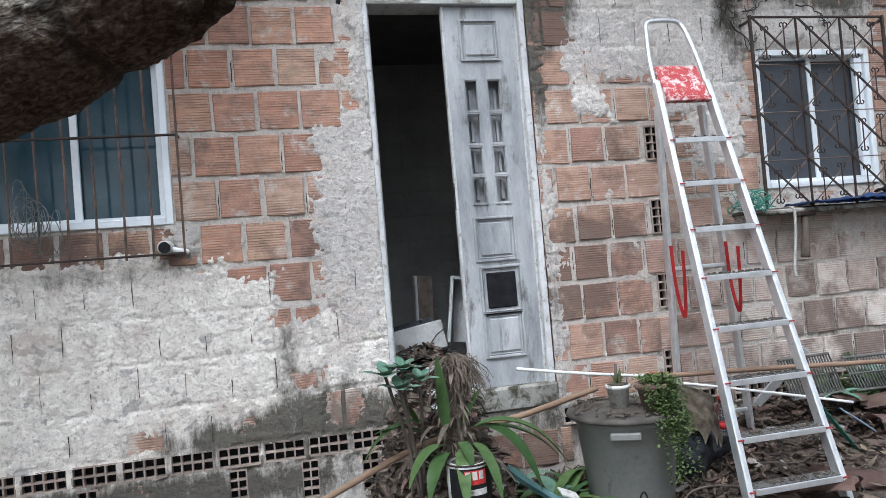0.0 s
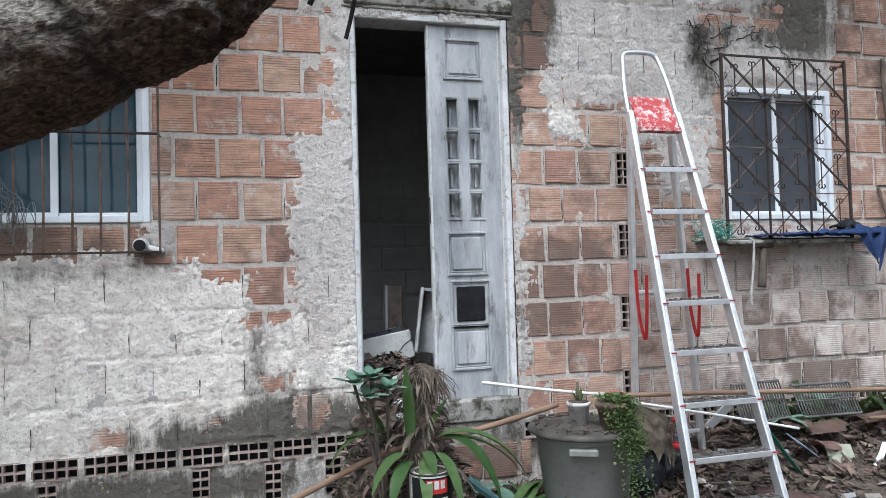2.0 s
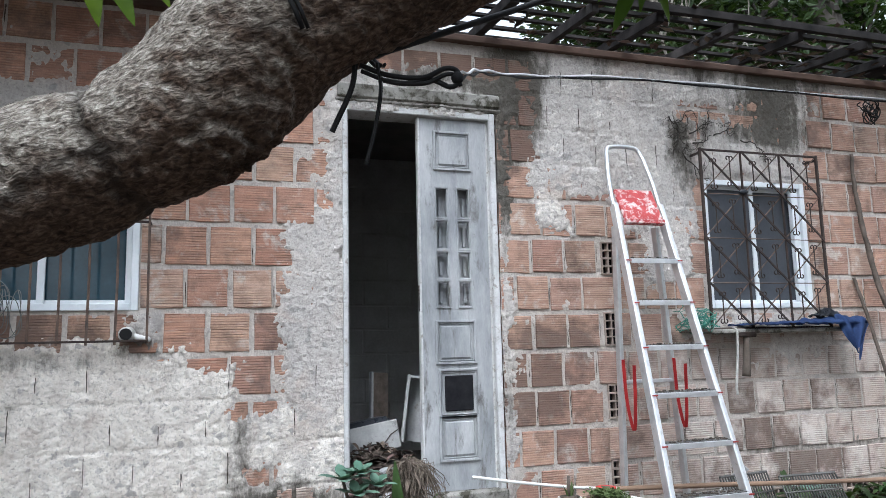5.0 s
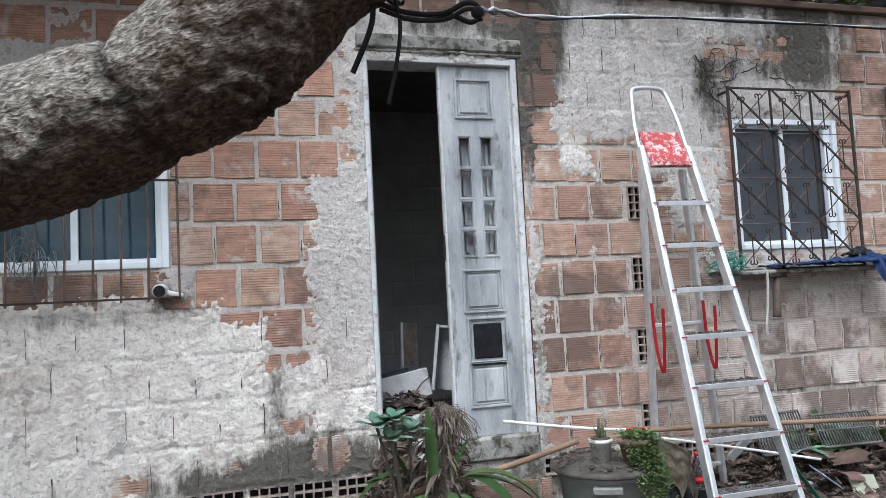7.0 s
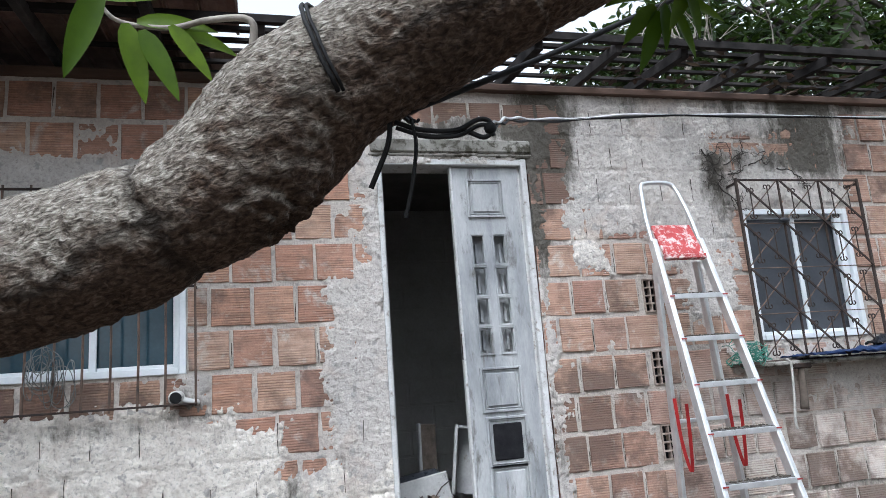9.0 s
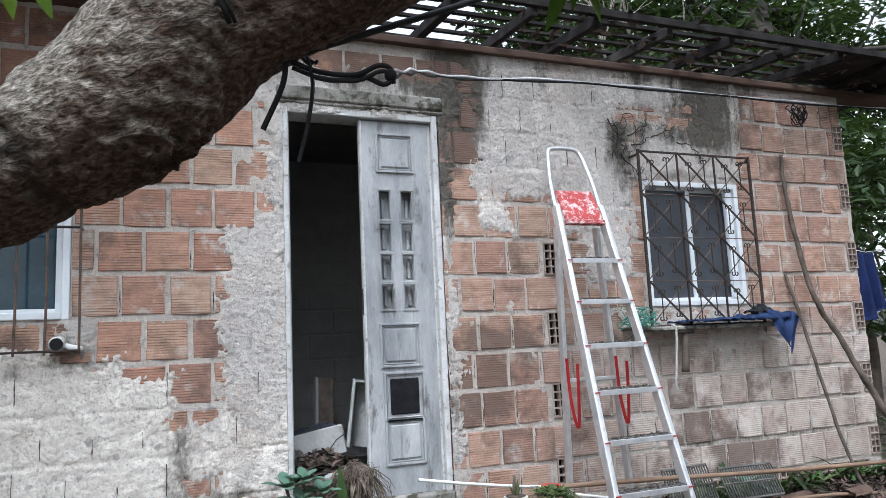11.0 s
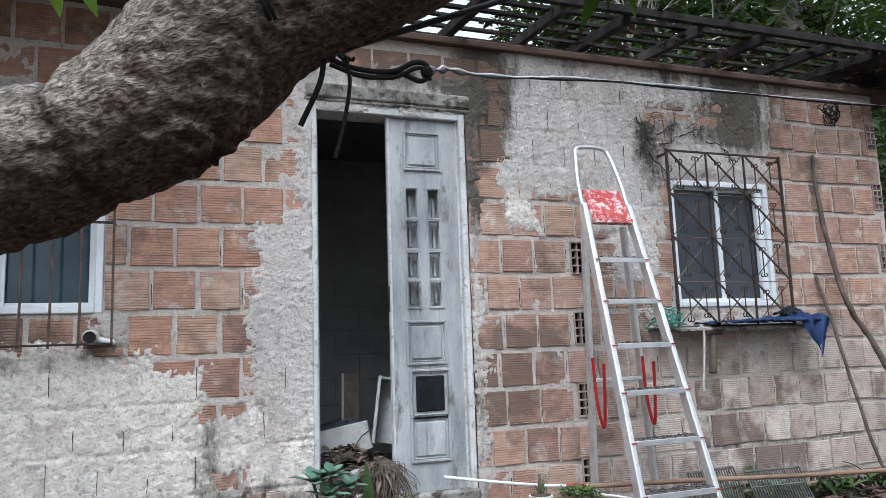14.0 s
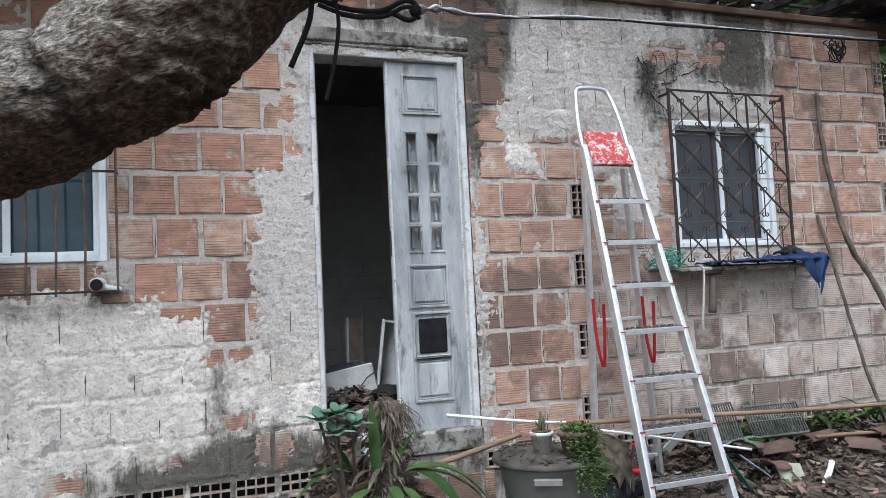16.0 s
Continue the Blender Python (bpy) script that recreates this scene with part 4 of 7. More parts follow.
# ---- step ladder ----
def step_ladder():
    L = thing("step_ladder", (1.5, -0.6, GROUND), "tall bare-aluminium stepladder with a red platform and muddy steps", "ladder")
    cx = lambda z: 1.556 - 0.036 * (1.49 - z)
    half = lambda z: 0.146 + 0.066 * (1.49 - z) / 1.54
    fy = lambda z: -0.30 - 0.357 * (1.49 - z)
    foot = heap(1.3, -1.0) + 0.01
    for s, nm in ((-1, "left_rail"), (1, "right_rail")):
        rail = part("front_rail", beam(bmesh.new(), (cx(foot) + s * half(foot), fy(foot), foot + 0.012), (cx(1.58) + s * half(1.58), fy(1.58), 1.58), 0.027, 0.058, (0, -1, 0.35), 0.005), LADDERALU, L)
        part("foot", beam(bmesh.new(), (cx(foot) + s * half(foot), fy(foot) , foot - 0.005), (cx(foot) + s * half(foot), fy(foot + 0.04), foot + 0.04), 0.034, 0.066, (0, -1, 0.35), 0.006), BLACKRUBBER, L, "black rubber foot")
    # guard hoop
    zt = 1.945
    pts = [(cx(1.5) - half(1.5), fy(1.5), 1.50), (cx(1.7) - half(1.7) - 0.004, fy(1.7), 1.70), (cx(1.86) - 0.120, fy(1.86), 1.86), (cx(zt) - 0.10, fy(zt), zt - 0.012), (cx(zt) - 0.05, fy(zt), zt + 0.004), (cx(zt) + 0.05, fy(zt), zt + 0.004), (cx(zt) + 0.10, fy(zt), zt - 0.014), (cx(1.86) + 0.120, fy(1.86), 1.86), (cx(1.7) + half(1.7) + 0.004, fy(1.7), 1.70), (cx(1.5) + half(1.5), fy(1.5), 1.50)]
    part("guard_hoop", tube(bmesh.new(), smooth_path(pts, 5), 0.0125, 8), LADDERALU, L, smooth=True)
    # platform, tipped up
    z = 1.50
    bm = bmesh.new()
    box(bm, -half(z) + 0.020, half(z) - 0.034, -0.012, 0.012, 0.0, 0.212, 0.006, pose(cx(z), fy(z) - 0.05, z - 0.02, -28))
    plat = part("platform", bm, REDPLASTIC, L, "red platform with paint scuffed to white")
    bm = bmesh.new()
    box(bm, -half(z) + 0.018, half(z) - 0.032, -0.02, 0.016, -0.022, 0.006, 0.004, pose(cx(z), fy(z) - 0.05, z - 0.02, -10))
    part("platform_edge", bm, REDPLASTIC, plat)
    rng = random.Random(3)
    for k in range(1, 9):
        z = 1.49 - 0.2255 * k + (0.032 if k == 8 else 0.0)
        if z < foot + 0.08:
            break
        h = half(z) - 0.014
        tread = part("step", boxes((cx(z) - h, cx(z) + h, fy(z) - 0.042, fy(z) + 0.036, z - 0.008, z), (cx(z) - h, cx(z) + h, fy(z) - 0.044, fy(z) - 0.038, z - 0.025, z + 0.001), bev=0.0015), LADDERALU, L)
        part("grip", boxes((cx(z) - h + 0.004, cx(z) + h - 0.004, fy(z) - 0.037, fy(z) + 0.034, z, z + 0.004)), TREADDIRT, tread, "ribbed tread caked with black mud")
        bm = bmesh.new()
        for i in range(40):
            x = cx(z) + rng.uniform(-h + 0.02, h - 0.02)
            r = rng.uniform(0.004, 0.016)
            m = pose(x, fy(z) + rng.uniform(-0.028, 0.02), z + 0.006, rng.uniform(-12, 12), rng.uniform(-12, 12), rng.uniform(0, 180))
            bmesh.ops.create_icosphere(bm, subdivisions=1, radius=r, matrix=m @ Matrix.Diagonal((1, 0.6, 0.45, 1)))
        tagged(part("mud", bm, DARKGAP, tread, "dried mud and leaf scraps"), kind="stuff")
        for s in (-1, 1):
            part("end_cap", boxes((cx(z) + s * half(z) - 0.014, cx(z) + s * half(z) + 0.014, fy(z) - 0.046, fy(z) - 0.040, z - 0.012, z - 0.006)), DARKRED, tread, "red plastic plug")
    # rear legs
    ry = lambda z: -0.27 + 0.12 * (1.45 - z) / 1.8
    rf = heap(1.45, -0.16) + 0.005
    rh = lambda z: 0.125 + 0.085 * (1.45 - z) / 1.8
    rcx = lambda z: 1.54 + 0.12 * (1.45 - z) / 1.8
    for s in (-1, 1):
        part("rear_leg", beam(bmesh.new(), (rcx(rf) + s * rh(rf), ry(rf), rf), (rcx(1.46) + s * rh(1.46), ry(1.46), 1.46), 0.024, 0.045, (0, -1, 0), 0.004), LADDERALU, L)
    for z in (-0.16, 0.62):
        part("rear_brace", boxes((rcx(z) - rh(z), rcx(z) + rh(z), ry(z) - 0.012, ry(z) + 0.012, z - 0.010, z + 0.010), bev=0.003), LADDERALU, L)
    # red webbing stays, hanging slack
    for s in (-1, 1):
        a, b = Vector((rcx(0.75) + s * rh(0.75), ry(0.75) - 0.03, 0.74)), Vector((cx(0.62) + s * half(0.62) * 0.9, fy(0.62) + 0.03, 0.60))
        b = Vector((a.x + 0.028, a.y - 0.06, 0.71))
        low = Vector(((a.x + b.x) / 2 + 0.012, (a.y + b.y) / 2, 0.37))
        pts = smooth_path([a, a * 0.75 + low * 0.25 + Vector((0, 0, -0.13)), low, b * 0.75 + low * 0.25 + Vector((0, 0, -0.10)), b], 6)
        bm = bmesh.new()
        prev = None
        for p in pts:
            v = (bm.verts.new(p + Vector((-0.0075, 0.004, 0))), bm.verts.new(p + Vector((0.0075, -0.004, 0))))
            if prev:
                bm.faces.new((prev[0], prev[1], v[1], v[0]))
            prev = v
        bmesh.ops.solidify(bm, geom=bm.faces[:], thickness=0.002)
        part("strap", bm, RED, L, "slack red webbing strap")
    return L


step_ladder()


# ---- the mango branch ----
def bough():
    C = [(-2.6, -1.75, 0.82), (-1.95, -1.92, 0.95), (-1.434, -2.07, 1.055), (-1.082, -2.178, 1.128), (-0.942, -2.224, 1.164), (-0.808, -2.27, 1.211), (-0.684, -2.32, 1.29), (-0.575, -2.372, 1.395), (-0.466, -2.416, 1.465), (-0.363, -2.456, 1.519), (-0.219, -2.51, 1.591), (-0.064, -2.567, 1.662), (0.5, -2.75, 1.92), (1.3, -3.0, 2.3)]
    t = thing("mango_branch", (-2.9, -1.66, -0.45), "thick rough-barked mango branch reaching across the yard", "branch")
    path = smooth_path(C, 52)
    def rad(u):
        return 0.142 - 0.02 * u + 0.012 * math.exp(-((u - 0.5) / 0.06) ** 2) - 0.006 * math.exp(-((u - 0.37) / 0.03) ** 2)
    def wob(u, a, p):
        v = Vector((math.cos(a) * 1.4 + u * 18, math.sin(a) * 1.4, u * 9))
        return 1 + 0.07 * noise.noise(v * 0.9) + 0.04 * noise.noise(v * 3.1)
    seg = 132
    bm = tube(bmesh.new(), path, rad, seg, True, wob)
    bm.verts.ensure_lookup_table()
    crease = [0.0] * len(bm.verts)
    knee, neck, knot, scar = Vector((-0.605, -2.38, 1.165)), Vector((-0.842, -2.36, 1.19)), Vector((-0.30, -2.56, 1.36)), Vector((-0.37, -2.52, 1.62))
    for i, p in enumerate(path):
        run = (path[min(i + 1, len(path) - 1)] - path[max(i - 1, 0)]).normalized()
        for k in range(seg):
            w = bm.verts[i * seg + k]
            out = (w.co - p).normalized()
            q = w.co * 1.0
            # scaly ridges over the whole limb
            ridge = 1 - 2 * abs(noise.noise(Vector((q.x * 48 + q.z * 20, q.y * 30, q.z * 34 - q.x * 16))))
            lump = 0.0022 * ridge + 0.002 * noise.noise(q * 62)
            under = max(0.0, -out.z)
            # torn knobs under the knee
            near = math.exp(-((q - knee).length / 0.085) ** 2)
            lump += near * under * (0.016 + 0.030 * noise.noise(q * 34) + 0.018 * noise.noise(q * 80))
            lump += 0.020 * math.exp(-((q - knot).length / 0.05) ** 2) - 0.022 * math.exp(-((q - scar).length / 0.028) ** 2)
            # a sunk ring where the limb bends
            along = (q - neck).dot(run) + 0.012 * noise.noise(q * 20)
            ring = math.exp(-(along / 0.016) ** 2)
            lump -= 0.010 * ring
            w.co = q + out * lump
            # mask of splits and hollows where crease shade is painted on
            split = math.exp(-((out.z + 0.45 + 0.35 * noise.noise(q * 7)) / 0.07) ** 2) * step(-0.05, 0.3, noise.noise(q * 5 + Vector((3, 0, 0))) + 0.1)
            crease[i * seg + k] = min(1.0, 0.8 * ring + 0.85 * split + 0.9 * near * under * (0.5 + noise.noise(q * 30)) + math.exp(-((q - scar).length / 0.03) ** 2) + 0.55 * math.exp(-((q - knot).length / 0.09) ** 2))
    ob = part("bough", bm, BARK, t, "grey ridged bark, reddish and painted darker for shade below", True)
    crease_shade = ob.data.attributes.new("crease", "FLOAT", "POINT")
    crease_shade.data.foreach_set("value", crease)
    trunk = smooth_path([(-2.95, -1.66, -0.5), (-2.93, -1.66, 0.1), (-2.85, -1.68, 0.6), (-2.5, -1.78, 0.85)], 8)
    stems = smooth_path([(-2.95, -1.66, 0.3), (-3.0, -1.6, 1.6), (-2.8, -1.7, 3.0), (-2.3, -1.9, 4.4)], 8)
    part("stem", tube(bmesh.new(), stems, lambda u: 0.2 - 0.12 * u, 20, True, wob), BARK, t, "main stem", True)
    # crown kept out of view, added to shade the near end of the wall
    ob = new("crown", fast_leaves("crown", np.random.default_rng(6), [(-3.3, -1.8, 4.3, 0.9), (-3.6, -0.9, 4.6, 0.9), (-3.9, -2.0, 3.8, 0.9)], 1100, 0.22, CROWN, 0.5, 0.35, (-2.9, -1.66, -0.45)))
    ob.parent = t
    tagged(ob, "leafy crown high over the yard, added out of view for shade", kind="stuff")
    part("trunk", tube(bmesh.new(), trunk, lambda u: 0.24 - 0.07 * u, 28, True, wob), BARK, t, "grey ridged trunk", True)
    return t, path


branch, bough_path = bough()


def on_bough(u, a, out=0.0):
    """A place on the bark: run u along the bough, angle a from its top towards the house."""
    i = min(len(bough_path) - 2, int(u * (len(bough_path) - 1)))
    p, d = bough_path[i], (bough_path[i + 1] - bough_path[i]).normalized()
    side = d.cross(Vector((0, 0, 1))).normalized()
    up = side.cross(d)
    return p + (up * math.cos(a) - side * math.sin(a)) * (0.14 + out)


# twigs and leaves that grow from the bough
def leafy_twig(name, label, pts, leaves, r=0.009):
    t = thing(name, pts[0], label, "twig")
    part("twig", tube(bmesh.new(), smooth_path(pts, 5), lambda u: r * (1 - 0.6 * u), 7), TWIGPALE, t, smooth=True)
    for base, d, L, W, droop in leaves:
        bm = blade(bmesh.new(), base, d, L, W, droop, 0.16, 8, up=(0.25, -1, 0.1))
        part("leaf", bm, MANGO, t, smooth=True)
    return t


leafy_twig("mango_twig", "pale twig with long drooping green leaves on the bough", [(-0.66, -2.36, 1.42), (-0.662, -2.375, 1.50), (-0.665, -2.386, 1.56), (-0.74, -2.37, 1.565), (-0.812, -2.35, 1.555), (-0.904, -2.33, 1.575), (-0.945, -2.325, 1.62)],
           [((-0.935, -2.35, 1.63), (-0.33, 0.05, -1), 0.19, 0.050, 0.1), ((-0.89, -2.35, 1.56), (0.25, 0, -1), 0.165, 0.044, 0.1), ((-0.86, -2.355, 1.545), (0.5, 0, -1), 0.155, 0.042, 0.1), ((-0.81, -2.36, 1.555), (0.75, 0, -1), 0.135, 0.034, 0.2),
            ((-0.87, -2.34, 1.57), (1, -0.1, -0.02), 0.15, 0.035, 0.3), ((-0.80, -2.34, 1.555), (1, 0.1, -0.2), 0.12, 0.03, 0.4), ((-0.93, -2.33, 1.62), (0.8, 0.2, 0.35), 0.16, 0.04, 0.4), ((-0.94, -2.32, 1.62), (-0.9, 0.2, 0.4), 0.15, 0.04, 0.6)])
leafy_twig("mango_twig", "hanging twig end with a spray of green mango leaves", [(0.42, -2.72, 1.86), (0.36, -2.62, 1.80), (0.25, -2.50, 1.69), (0.16, -2.45, 1.60)],
           [((0.165, -2.45, 1.60), (-0.42, 0.1, -1), 0.15, 0.040, 0.1), ((0.16, -2.45, 1.61), (-0.9, 0, -0.7), 0.13, 0.034, 0.5), ((0.18, -2.45, 1.62), (-0.1, 0, -1), 0.115, 0.033, 0.1), ((0.19, -2.46, 1.61), (0.35, 0, -1), 0.13, 0.036, 0.1),
            ((0.20, -2.47, 1.62), (1, 0, -0.28), 0.12, 0.034, 0.4), ((0.15, -2.45, 1.63), (-1, 0, 0.1), 0.12, 0.034, 0.9), ((0.23, -2.48, 1.66), (-0.6, 0, -1), 0.14, 0.038, 0.2), ((0.25, -2.5, 1.68), (0.7, 0.1, -0.5), 0.13, 0.036, 0.3), ((0.22, -2.48, 1.65), (0.1, 0, -1), 0.13, 0.035, 0.1)], 0.005)


# rubber strap round the bough, with loose ends, a looped end, and the cables tied to it
def strap_and_cables():
    t = thing("rubber_strap", (-0.47, -2.5, 1.33), "black rubber strap knotted round the bough with loose ends", "strap")
    ring = [on_bough(0.604 + 0.011 * a, a, 0.004) for a in np.linspace(-2.2, 2.9, 26)]
    part("band", tube(bmesh.new(), ring, 0.0042, 6), BLACKRUBBER, t, smooth=True)
    part("band", tube(bmesh.new(), [q + Vector((0.009, 0, 0.002)) for q in ring], 0.0034, 6), BLACKRUBBER, t, smooth=True)
    for pts, w in (([(-0.418, -2.43, 1.35), (-0.425, -2.425, 1.30), (-0.456, -2.40, 1.226)], 0.012), ([(-0.380, -2.44, 1.348), (-0.372, -2.43, 1.30), (-0.380, -2.41, 1.23), (-0.394, -2.40, 1.170)], 0.009)):
        bm = tube(bmesh.new(), smooth_path(pts, 6), w / 2, 8, True, lambda u, a, p: 0.45 + 0.55 * abs(math.cos(a)))
        part("loose_end", bm, BLACKRUBBER, t)
    loop = [(-0.41, -2.43, 1.345), (-0.36, -2.437, 1.328), (-0.30, -2.455, 1.322), (-0.262, -2.468, 1.338), (-0.240, -2.470, 1.336), (-0.234, -2.469, 1.318), (-0.25, -2.463, 1.306), (-0.285, -2.455, 1.320), (-0.33, -2.445, 1.312), (-0.368, -2.436, 1.318)]
    part("loop", tube(bmesh.new(), smooth_path(loop, 5), 0.0048, 6), BLACKRUBBER, t, smooth=True)
    part("loop", tube(bmesh.new(), smooth_path([Vector(q) + Vector((0.002, 0, -0.011)) for q in loop[:6]], 5), 0.004, 6), BLACKRUBBER, t, smooth=True)
    bm = bmesh.new()
    bmesh.ops.create_icosphere(bm, subdivisions=2, radius=0.012, matrix=pose(-0.238, -2.469, 1.322))
    part("knot", bm, BLACKRUBBER, t, smooth=True)
    black = [(-0.45, -2.42, 1.335), (-0.411, -2.425, 1.356), (-0.222, -2.374, 1.455), (0.007, -2.304, 1.579), (0.339, -2.222, 1.764), (1.2, -2.0, 2.25), (2.6, -1.7, 3.0), (6, -1.2, 4.6)]
    solid("black_cable", tube(bmesh.new(), smooth_path(black, 6), 0.0068, 6), BLACKRUBBER, "taut black cable running up from the bough", "cable", smooth=True)
    line = [(-0.236, -2.468, 1.325), (-0.10, -2.16, 1.462), (0.10, -1.72, 1.655), (0.42, -1.12, 1.905), (0.85, -0.60, 2.13), (1.45, -0.32, 2.285), (2.3, -0.20, 2.355), (3.46, -0.13, 2.40), (4.6, -0.08, 2.46), (7.0, 0.2, 2.75)]
    p = smooth_path(line, 8)
    for k, (o, m) in enumerate(((0.006, CABLEGREY), (-0.007, BLACKRUBBER))):
        q = [v + Vector((0, 0, o * (0.6 + 0.6 * math.sin(i * 0.7)))) for i, v in enumerate(p)]
        solid("twin_cable", tube(bmesh.new(), q, lambda u: 0.0028 + 0.0042 * min(1.0, 2.2 * u), 6), m, "thin grey and black cable slung along the wall", "cable", group="cables on the wall", smooth=True)
    rng = random.Random(4)
    t = thing("cable_bundle", (3.47, -0.13, 2.33), "coil of spare black cable hanging from the line", "cable")
    for k in range(9):
        a0, w, h = rng.uniform(-0.5, 0.5), rng.uniform(0.025, 0.07), rng.uniform(0.05, 0.12)
        cx, cz = 3.47 + rng.uniform(-0.03, 0.05), 2.37 - h * 0.7 + rng.uniform(-0.02, 0.03)
        pts = [(cx + w * math.sin(a) + a0 * h * math.cos(a), -0.13 + rng.uniform(-0.02, 0.02), cz + h * 0.6 * math.cos(a)) for a in np.linspace(0, 5.6, 10)]
        part("coil", tube(bmesh.new(), smooth_path(pts, 3), 0.004, 5), BLACKRUBBER, t, smooth=True)


strap_and_cables()


# ---- roof timbers over the wall ----
def roof():
    r = thing("roof_frame", (0.3, 0.0, TOP), "blackish bare roof timbers, rafters and battens open to the sky", "roof", kind="structure")
    part("wall_plate", boxes((WEST - 0.3, EAST + 0.75, -0.045, 0.13, TOP, TOP + 0.045), bev=0.006), PLATEWOOD, r, "weathered brown timber plate on top of the wall")
    rng = random.Random(9)
    slope = lambda y: TOP + 0.085 + 0.17 * (y + 0.45) * 0.55
    x = WEST
    while x < EAST + 0.8:
        w = rng.uniform(0.045, 0.065)
        # near-end rafters run farther out, carrying an overhang added to shade the wall
        y0 = (-0.44 if x > -0.85 else -0.9) - rng.uniform(0, 0.05)
        part("rafter", beam(bmesh.new(), (x, y0, slope(y0)), (x + rng.uniform(-0.03, 0.03), 2.0, slope(2.0)), w * 0.85, 0.062, (0, 0, 1), 0.004), ROOFWOOD, r)
        x += rng.uniform(0.40, 0.52)
    y = -0.47
    k = 0
    while y < 1.95:
        z = slope(y) + 0.053
        x0 = -0.95 if k % 3 else -1.3
        bm = beam(bmesh.new(), (x0 - 0.2, y + rng.uniform(-0.012, 0.012), z), (EAST + rng.uniform(0.55, 0.9), y + rng.uniform(-0.012, 0.012), z + rng.uniform(-0.008, 0.008)), rng.uniform(0.016, 0.034), rng.uniform(0.015, 0.026), (0, 0, 1))
        part("batten", bm, ROOFWOOD, r)
        y += rng.uniform(0.10, 0.19)
        k += 1
    part("front_rail", beam(bmesh.new(), (WEST, -0.475, slope(-0.47) + 0.03), (EAST + 0.85, -0.475, slope(-0.47) + 0.03), 0.035, 0.032), ROOFWOOD, r)
    # clay tiles on the near end, front row added for shade; boards at the far end
    for i in range(17):
        for j in range(-1, 6):
            cx, cy = WEST + 0.1 + i * 0.155, -0.36 + j * 0.36
            if cx > -0.72 - 0.1 * (j % 2):
                continue
            bm = bmesh.new()
            half = []
            for a in np.linspace(0, math.pi, 7):
                half.append((cx + 0.085 * math.cos(a), 0.045 * math.sin(a)))
            for (ax, az), (bx, bz) in zip(half, half[1:]):
                zz = slope(cy) + 0.075
                q = [bm.verts.new(v) for v in ((ax, cy - 0.2, zz + az - 0.01), (bx, cy - 0.2, zz + bz - 0.01), (bx, cy + 0.2, zz + bz + 0.03), (ax, cy + 0.2, zz + az + 0.03))]
                bm.faces.new(q)
            bmesh.ops.remove_doubles(bm, verts=bm.verts, dist=1e-4)
            bmesh.ops.solidify(bm, geom=bm.faces[:], thickness=0.012)
            part("tile", bm, TERRACOTTA, r)
    part("board", boxes((EAST - 0.35, EAST + 0.8, -0.42, 0.1, TOP + 0.13, TOP + 0.155), (EAST + 0.02, EAST + 0.8, 0.14, 1.6, TOP + 0.16, TOP + 0.19)), ROOFWOOD, r)
    # fallen leaves and dead twigs caught between the battens
    me = fast_leaves("caught_leaves", np.random.default_rng(8), [(xx, yy, slope(yy) + 0.07, 0.3) for xx in np.arange(1.2, 4.5, 0.4) for yy in (-0.2, 0.4)], 500, 0.10, DEADLEAF, 0.4, 0.1, (0.3, 0.0, TOP))
    me.transform(Matrix.Diagonal((1, 1, 0.35, 1)))
    ob = new("caught_leaves", me)
    ob.location = (0, 0, 0.06)
    ob.parent = r
    tagged(ob, "dead leaves caught in the battens", kind="stuff")


roof()


# ---- things on the front wall ----
def wall_pipe():
    t = thing("drain_stub", (-1.04, -0.02, 0.93), "short white pipe stub with a black mouth in the wall", "pipe")
    bm = bmesh.new()
    tube(bm, [(-1.035, 0.02, 0.926), (-1.042, -0.066, 0.923)], 0.034, 24)
    part("pipe", bm, POTWHITE, t, smooth=True)
    # solid black disc on the pipe end paints the shade of its hollow
    part("mouth", tube(bmesh.new(), [(-1.042, -0.067, 0.923), (-1.0422, -0.0695, 0.9229)], 0.027, 24), BLACKRUBBER, t, "black disc painting the shaded hollow of the pipe")
    part("elbow", tube(bmesh.new(), smooth_path([(-1.02, -0.045, 0.918), (-0.98, -0.04, 0.905), (-0.955, -0.03, 0.90), (-0.95, 0.02, 0.90)], 4), 0.014, 10), PVC, t, smooth=True)


wall_pipe()


def wire_tangle():
    rng = random.Random(2)
    t = thing("wire_tangle", (-1.60, -0.10, 0.95), "grey tangle of thin wire hung on the window bars", "wire")
    for k in range(15):
        cx, cz = -1.565 + rng.gauss(0, 0.035), 1.06 + rng.gauss(0, 0.05)
        a0 = rng.uniform(0, 6.28)
        rx, rz = rng.uniform(0.015, 0.06), rng.uniform(0.04, 0.11)
        pts = [(cx + rx * math.cos(a0 + a) * (1 + 0.15 * math.sin(2.3 * a)), -0.10 + 0.02 * math.sin(a * 1.7 + k), cz + rz * math.sin(a0 + a)) for a in np.linspace(0, rng.uniform(5, 9), 14)]
        part("strand", tube(bmesh.new(), smooth_path(pts, 3), 0.0019, 5), WIREDARK, t, smooth=True)


wire_tangle()


